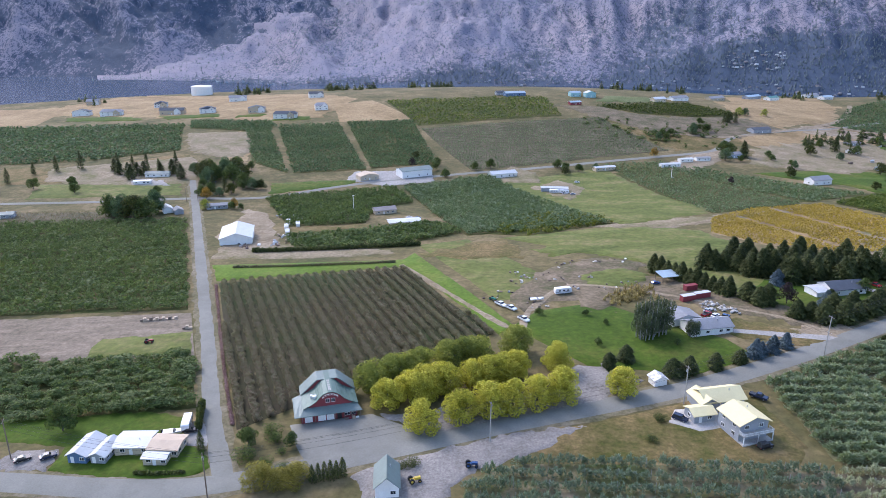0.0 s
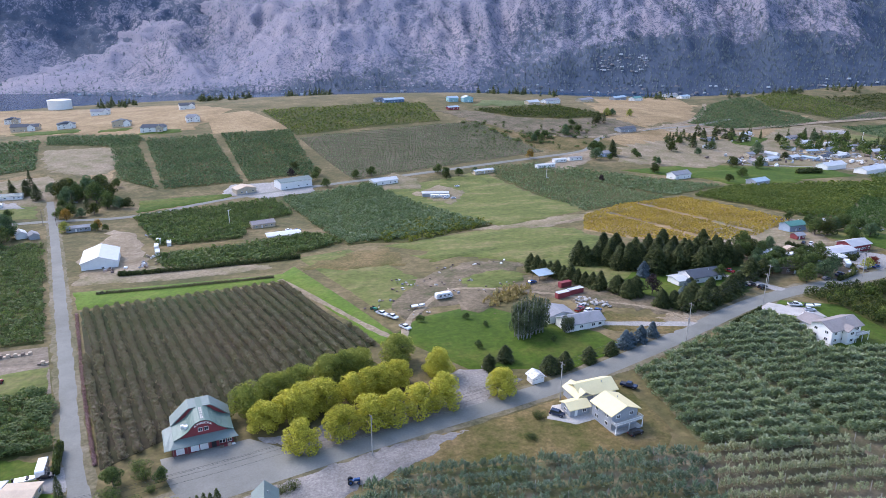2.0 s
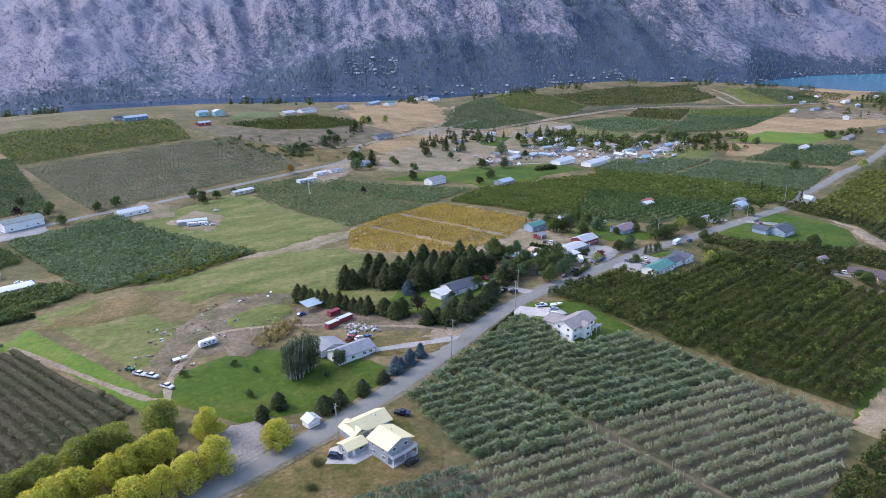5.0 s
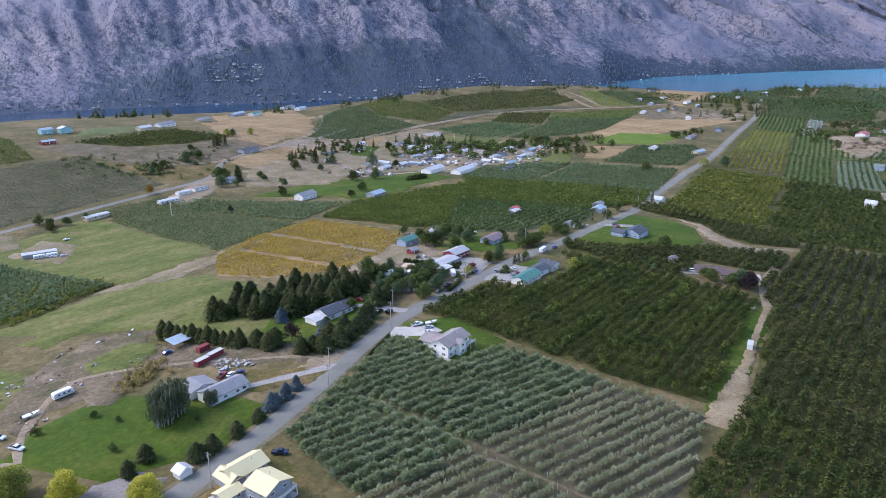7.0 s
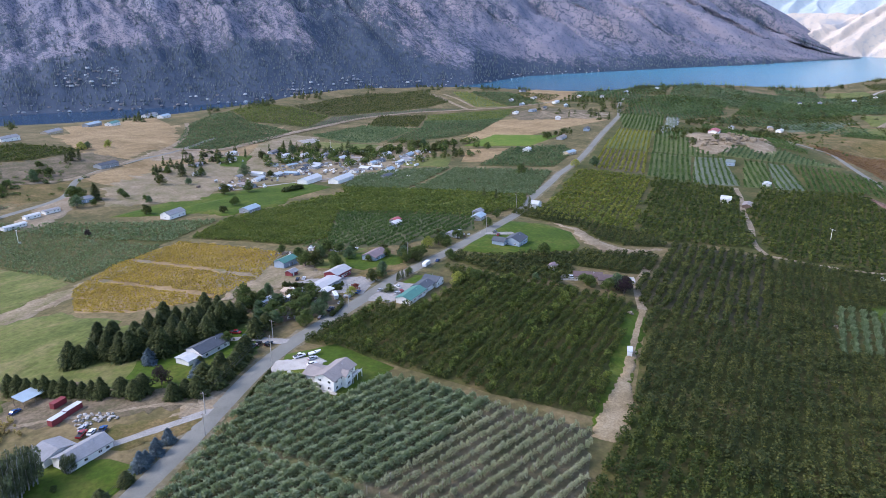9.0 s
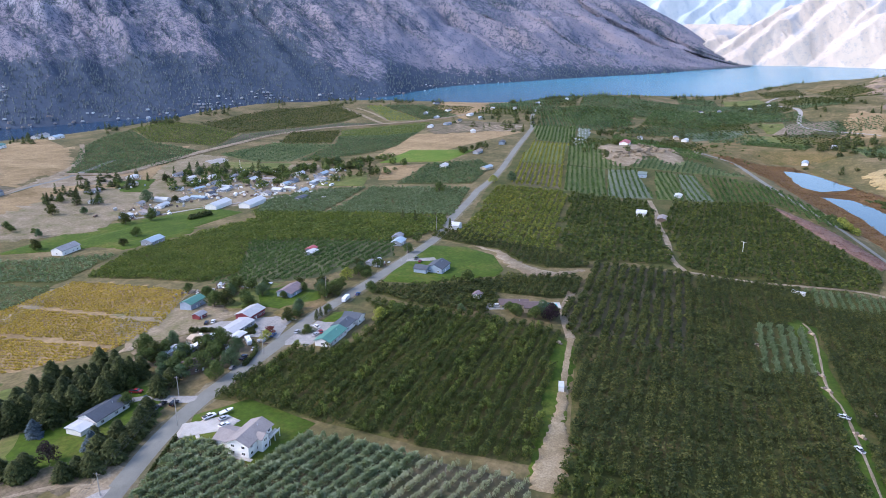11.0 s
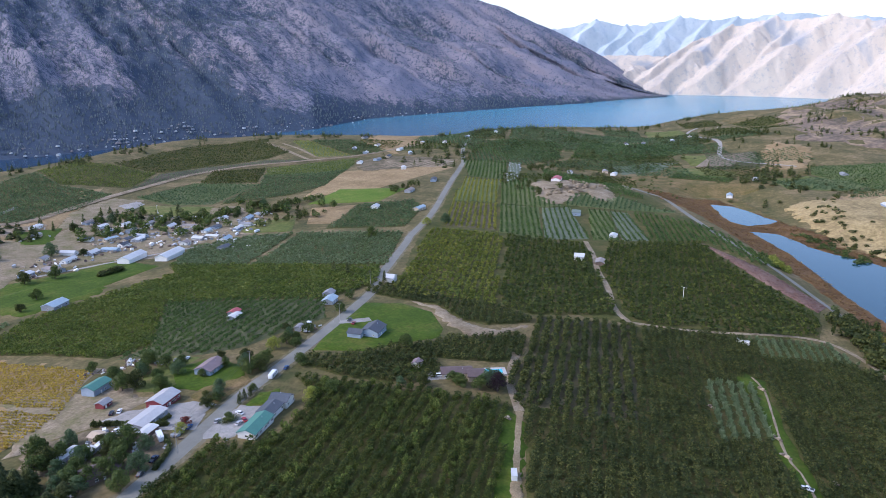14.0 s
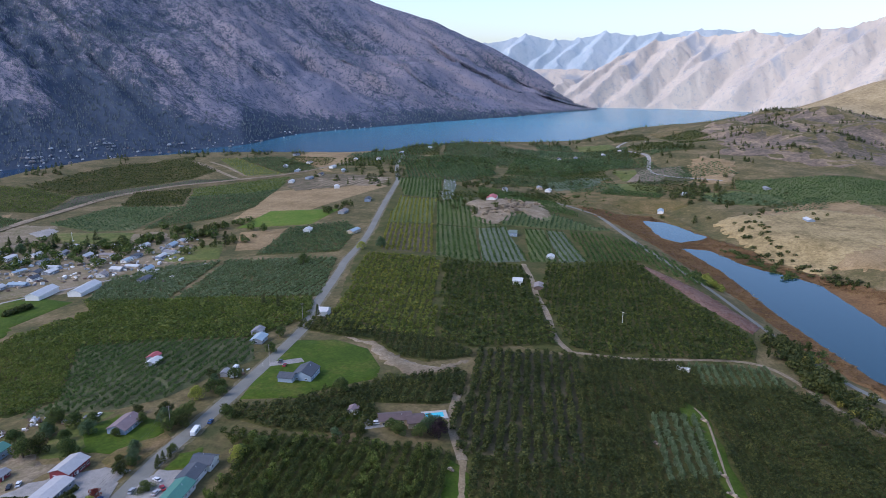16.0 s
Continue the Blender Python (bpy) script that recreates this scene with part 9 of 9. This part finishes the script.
def wire(a, b, za, zb, sag, off):
    """One sagging cable between two pole tops."""
    bm = bmesh.new()
    d = Vector((b[0] - a[0], b[1] - a[1], 0)).normalized()
    side = Vector((-d.y, d.x, 0)) * off
    p = []
    for i in range(13):
        t = i / 12
        p.append(Vector((a[0] + (b[0] - a[0]) * t, a[1] + (b[1] - a[1]) * t, za + (zb - za) * t - sag * 4 * t * (1 - t))) + side)
    rings = [[bm.verts.new(q + Vector((-d.y, d.x, 0)) * (0.03 * math.cos(k * 2.094)) + Vector((0, 0, 0.03 * math.sin(k * 2.094)))) for k in range(3)] for q in p]
    for r0, r1 in zip(rings, rings[1:]):
        for k in range(3):
            bm.faces.new((r0[k], r0[(k + 1) % 3], r1[(k + 1) % 3], r1[k]))
    me = bpy.data.meshes.new("power_cable")
    bm.to_mesh(me)
    bm.free()
    me.materials.append(M_BLACK)
    return tagged(new("power_cable", me), "thin dark sagging power cable between poles", "cable", "power cables")


RUN = [POLES[i] for i in (0, 1, 2, 3, 4, 6, 8, 9, 10, 11, 12)]
for a, b in zip(RUN, RUN[1:]):
    for off, dz in ((-1.0, 12.9), (0.0, 13.2), (1.0, 12.9), (0.15, 10.4)):
        wire(a, b, gz1(*a) + dz * (0.7 if a in (POLES[6], POLES[8]) else 1), gz1(*b) + dz * (0.7 if b in (POLES[6], POLES[8]) else 1), 1.4, off)


def wind_machine(x, y, h=11):
    ob = tagged(new("wind_machine"), "tall white orchard wind machine with two blades", "wind machine")
    part("mast", tube(bmesh.new(), (0, 0, -1), (0, 0, h), 0.28, 0.2), W_WHITE, ob)
    part("engine_box", boxed(0.4, 1.9, -0.5, 0.5, 0, 1.4, bevel=0.05), W_WHITE, ob)
    hub = part("hub", boxed(-0.5, 0.5, -0.25, 0.25, h - 0.1, h + 0.4, bevel=0.05), W_WHITE, ob)
    for s in (-1, 1):
        part("blade", boxed(0.5, 0.62, min(0, s * 2.6), max(0, s * 2.6), h + 0.1, h + 0.24), W_WHITE, hub)
    return lay(ob, x, y, -25, 0)


for x, y in ((-67, 500), (207, 618), (628, 121), (690, 800)):
    wind_machine(x, y)

# ---- village, far houses and clutter ----
VILLAGE = ((549, 833), (523, 796), (480, 675), (454, 658), (429, 660), (581, 751), (568, 701), (591, 709), (639, 750), (667, 765), (585, 628), (624, 630), (616, 600), (582, 570), (666, 631), (688, 640), (734, 664), (753, 667), (511, 681), (531, 682), (549, 683), (640, 714), (624, 678), (610, 637), (601, 812), (596, 781))
MORE = ((560, 720), (548, 745), (575, 690), (600, 735), (620, 770), (655, 700), (700, 690), (715, 660), (660, 660), (500, 705), (470, 700), (445, 745), (470, 790), (690, 720), (640, 655), (675, 745))
V_WALLS, V_ROOFS = (W_WHITE, W_BEIGE, W_WHITE, W_GREY, W_BLUEGREY), (R_WHITE, R_GREY, R_WHITE, R_WARM, R_WHITE, R_BLUE, R_DARK)
rngv = np.random.default_rng(21)
for k, (x, y) in enumerate(VILLAGE + MORE):
    w = 10 + 8 * rngv.random()
    house("house", x, y, 18 + (90 if k % 4 == 3 else 0) + rngv.normal() * 5, w, 6 + 3 * rngv.random(), 2.8, 0.8 + 1.2 * rngv.random(), V_WALLS[k % 5], V_ROOFS[k % 7], f"small {('white', 'tan', 'white', 'grey', 'blue-grey')[k % 5]} village house among trees", "house", "x", 3, 1, flue=k % 2 == 0)
for x, y, w in ((513, 620, 30), (536, 593, 34)):
    house("warehouse", x, y, 18, w, 13, 4.5, 2.6, W_WHITE, R_WHITE, "long white warehouse beside a field", "warehouse", "x", 0, 0, door=False, flue=False)
FAR = ((831, 543), (953, 562), (1057, 577), (1156, 693), (843, 483), (1263, 412), (1333, 924), (1302, 874), (1393, 904), (1281, 805), (1370, 831), (1339, 785), (1236, 803), (1189, 812), (1480, 836), (1502, 789), (1485, 1000), (1607, 781), (1717, 753), (1315, 363), (1291, 341), (1826, 335), (1761, 390), (1711, 419), (1894, 306), (1232, 142), (1387, -16), (1142, -60), (1333, 114), (2036, 255))
for k, (x, y) in enumerate(FAR):
    w = 13 + 9 * rngv.random()
    house("house", x, y, 18 + rngv.normal() * 12, w, 9, 3.4, 1.8, V_WALLS[(k + 2) % 5], V_ROOFS[(k * 3) % 7], f"far {('white', 'grey', 'blue-grey', 'white', 'tan')[k % 5]} farm house among fields", "house", "x", 2, 0, flue=False)


def heap(name, places, lo, hi, mats, label, category, seed):
    """Loose pieces lying about, each a tilted lump, joined into one mesh of odds and ends."""
    rng = np.random.default_rng(seed)
    bm = bmesh.new()
    for x, y in places:
        a, b, c = (lo + (hi - lo) * rng.random() for _ in range(3))
        m = Matrix.Translation((x, y, gz1(x, y) + 0.2 + c * 0.25)) @ Euler((rng.normal() * 0.25, rng.normal() * 0.25, rng.random() * 6.3)).to_matrix().to_4x4() @ Matrix.Diagonal((a, b, c * 0.6, 1))
        made = bmesh.ops.create_icosphere(bm, subdivisions=1, radius=0.6, matrix=m) if category == "rocks" else bmesh.ops.create_cube(bm, size=1, matrix=m)
        k = int(rng.integers(0, len(mats)))
        for f in {f for v in made["verts"] for f in v.link_faces}:
            f.material_index = k
    me = bpy.data.meshes.new(name)
    bm.to_mesh(me)
    bm.free()
    for mt in mats:
        me.materials.append(mt)
    return tagged(new(name, me), label, category, kind="stuff")


def about(spots, n, spread, seed):
    rng = np.random.default_rng(seed)
    return [(x + rng.normal() * spread, y + rng.normal() * spread) for x, y in spots for _ in range(n)]


JUNK = [W_WHITE, M_WOOD, R_TAN, W_BROWN, M_CONCRETE, W_GREY, M_WOOD, R_BROWN]
heap("scrap", about(((35, 322), (40, 316), (49, 318), (60, 334), (66, 339), (69, 313), (37, 308), (39, 276), (43, 272), (22, 285), (27, 292), (81, 337), (47, 312), (58, 311), (61, 297), (77, 295), (85, 301), (94, 339)), 5, 2.6, 1), 0.3, 1.3, JUNK, "boards and scrap lying about a rough yard", "scrap", 2)
heap("scrap", about(((233, 322), (240, 309), (246, 310), (249, 318), (233, 309), (227, 307), (245, 299), (243, 291), (256, 297), (290, 385), (298, 380), (310, 372), (322, 362)), 9, 3, 3), 0.5, 2.2, JUNK, "scrap and crates behind houses", "scrap", 4)
heap("scrap", about(((-100, 400), (-97, 420), (-105, 470), (-112, 480), (-118, 395)), 12, 4, 5), 0.5, 2.0, JUNK, "pallets and crates round a white barn", "scrap", 6)
heap("scrap", about([(x, y) for x, y in VILLAGE], 9, 9, 7), 1.0, 4.0, JUNK + [W_WHITE, W_WHITE], "cars, sheds and clutter round village houses", "clutter", 8)
heap("rock_pile", about(((112, 269), (115, 270), (115, 264), (118, 265), (120, 265), (120, 261), (110, 264)), 7, 1.3, 9), 0.6, 1.8, [M_CONCRETE, M_GRAVEL], "pile of pale boulders beside a drive", "rocks", 10)
heap("rock_outcrop", about(((1010, 345), (1025, 335), (1040, 325), (1060, 330), (1075, 345), (1000, 360)), 14, 12, 11), 2, 8, [M_DIRT, M_SOIL_PALE], "pale rock outcrop below a red-roofed house", "rocks", 12)
patch("rocky_knoll", ((985, 365), (1005, 325), (1060, 300), (1110, 320), (1120, 360), (1080, 385), (1020, 390)), M_DIRT, "bare rocky knoll", "field", 0.4, 10, 3)
patch("rocky_knoll", ((1090, 290), (1130, 275), (1150, 300), (1120, 320)), M_DIRT, "bare rocky knoll", "field", 0.4, 10, 3)


heap("yard_clutter", about(((560, 720), (600, 700), (640, 680), (590, 660), (620, 740), (520, 700), (680, 700), (560, 660), (450, 680), (640, 630), (700, 650)), 16, 14, 31), 1.0, 4.5, [W_WHITE, M_STEEL, W_BROWN, R_GREY, W_GREY, M_WOOD, R_TAN], "sheds, boats and clutter in village yards", "clutter", 32)
heap("yard_clutter", about(((229, 310), (236, 306), (242, 300), (246, 312), (315, 380), (311, 376), (320, 364), (262, 286), (400, 320)), 8, 3.2, 33), 0.6, 2.6, [W_WHITE, M_STEEL, W_BROWN, W_GREY, M_WOOD], "scrap and stored things in a cluttered yard", "clutter", 34)


def fruit_bins(x, y, deg, n, label):
    """A row of stacked picking bins."""
    ob = tagged(new("fruit_bins"), label, "bins")
    for k in range(n):
        part("bin", boxed(k * 1.3, k * 1.3 + 1.2, -0.6, 0.6, 0, 0.75 + 0.75 * (k % 2), bevel=0.03), R_TAN if k % 3 else M_WOOD, ob)
    return lay(ob, x, y, deg, 0.3)


for x, y, deg, n in ((357, 160, 70, 3), (505, 94, 60, 4), (441, 73, 60, 5), (410, 35, 60, 5), (427, 40, 60, 4), (371, 18, 60, 5), (399, 15, 60, 3), (486, 51, 60, 4), (-130, 272, 8, 12), (-108, 262, 5, 3)):
    fruit_bins(x, y, deg, n, "wooden fruit picking bins in a row")


def tractor(x, y, deg, paint, label):
    ob = tagged(new("tractor"), label, "tractor")
    part("bonnet", boxed(0.2, 1.9, -0.4, 0.4, 0.7, 1.4, bevel=0.08), paint, ob)
    part("seat_deck", boxed(-1.0, 0.2, -0.6, 0.6, 0.6, 0.95, bevel=0.04), paint, ob)
    part("roll_bar", tube(bmesh.new(), (-0.8, 0, 0.9), (-0.8, 0, 2.2), 0.06), M_BLACK, ob)
    for x0, r in ((-0.7, 0.75), (1.5, 0.45)):
        for s in (-1, 1):
            w = part("wheel", tube(bmesh.new(), (x0, s * 0.6, r), (x0, s * 1.0, r), r, r, 16), M_TYRE, ob)
            part("rim", tube(bmesh.new(), (x0, s * 0.98, r), (x0, s * 1.02, r), r * 0.5, r * 0.5, 10), paint, w)
    return lay(ob, x, y, deg, 0.25)


tractor(-117, 249, 10, PAINT["red"], "red tractor parked on a weedy strip")
tractor(-7.5, 156, 20, plain("yellow_machine_paint", (0.6, 0.42, 0.05), 0.5), "yellow tractor in a gravel yard")
tractor(22, 283, -50, PAINT["green"], "green tractor beside white trucks")
tractor(8, 162, 0, PAINT["blue"], "small blue tractor beside young trees")

# houses along the opposite shore
pick = np.flatnonzero((fs < 0.035) & (fa > -20) & (fa < 62))
pick = rngm.choice(pick, 280)
slope = np.flatnonzero((fs > 0.07) & (fs < 0.12) & (fa > 21.3) & (fa < 25.6))
delta = np.flatnonzero((fs > 0.0) & (fs < 0.06) & (fa > 37) & (fa < 44))
pick = np.concatenate([pick, rngm.choice(slope, 80), rngm.choice(delta, 50)])
bm = bmesh.new()
for i in pick:
    a = rngm.random() * 0.6
    s = 4 + 5 * rngm.random() ** 2
    z = max(fz[i], lake_z(fx[i]) + 1)
    m = Matrix.Translation((fx[i] + rngm.normal() * 8, fy[i] + rngm.normal() * 8, z + 2)) @ Matrix.Rotation(a, 4, "Z") @ Matrix.Diagonal((s * 1.3, s, s * 0.55, 1))
    made = bmesh.ops.create_cube(bm, size=1, matrix=m)
    top = [v for v in made["verts"] if (m.inverted() @ v.co).z > 0]
    for v in top:
        v.co = m @ Vector(((m.inverted() @ v.co).x, (m.inverted() @ v.co).y * 0.35, 0.6))
    k = int(rngm.integers(0, 3))
    for f in {f for v in made["verts"] for f in v.link_faces}:
        f.material_index = k
me = bpy.data.meshes.new("shore_houses")
bm.to_mesh(me)
bm.free()
for mt in (R_WHITE, W_GREY, R_WARM):
    me.materials.append(mt)
tagged(new("shore_houses", me), "small pale houses along the far lake shore", "houses", kind="stuff")
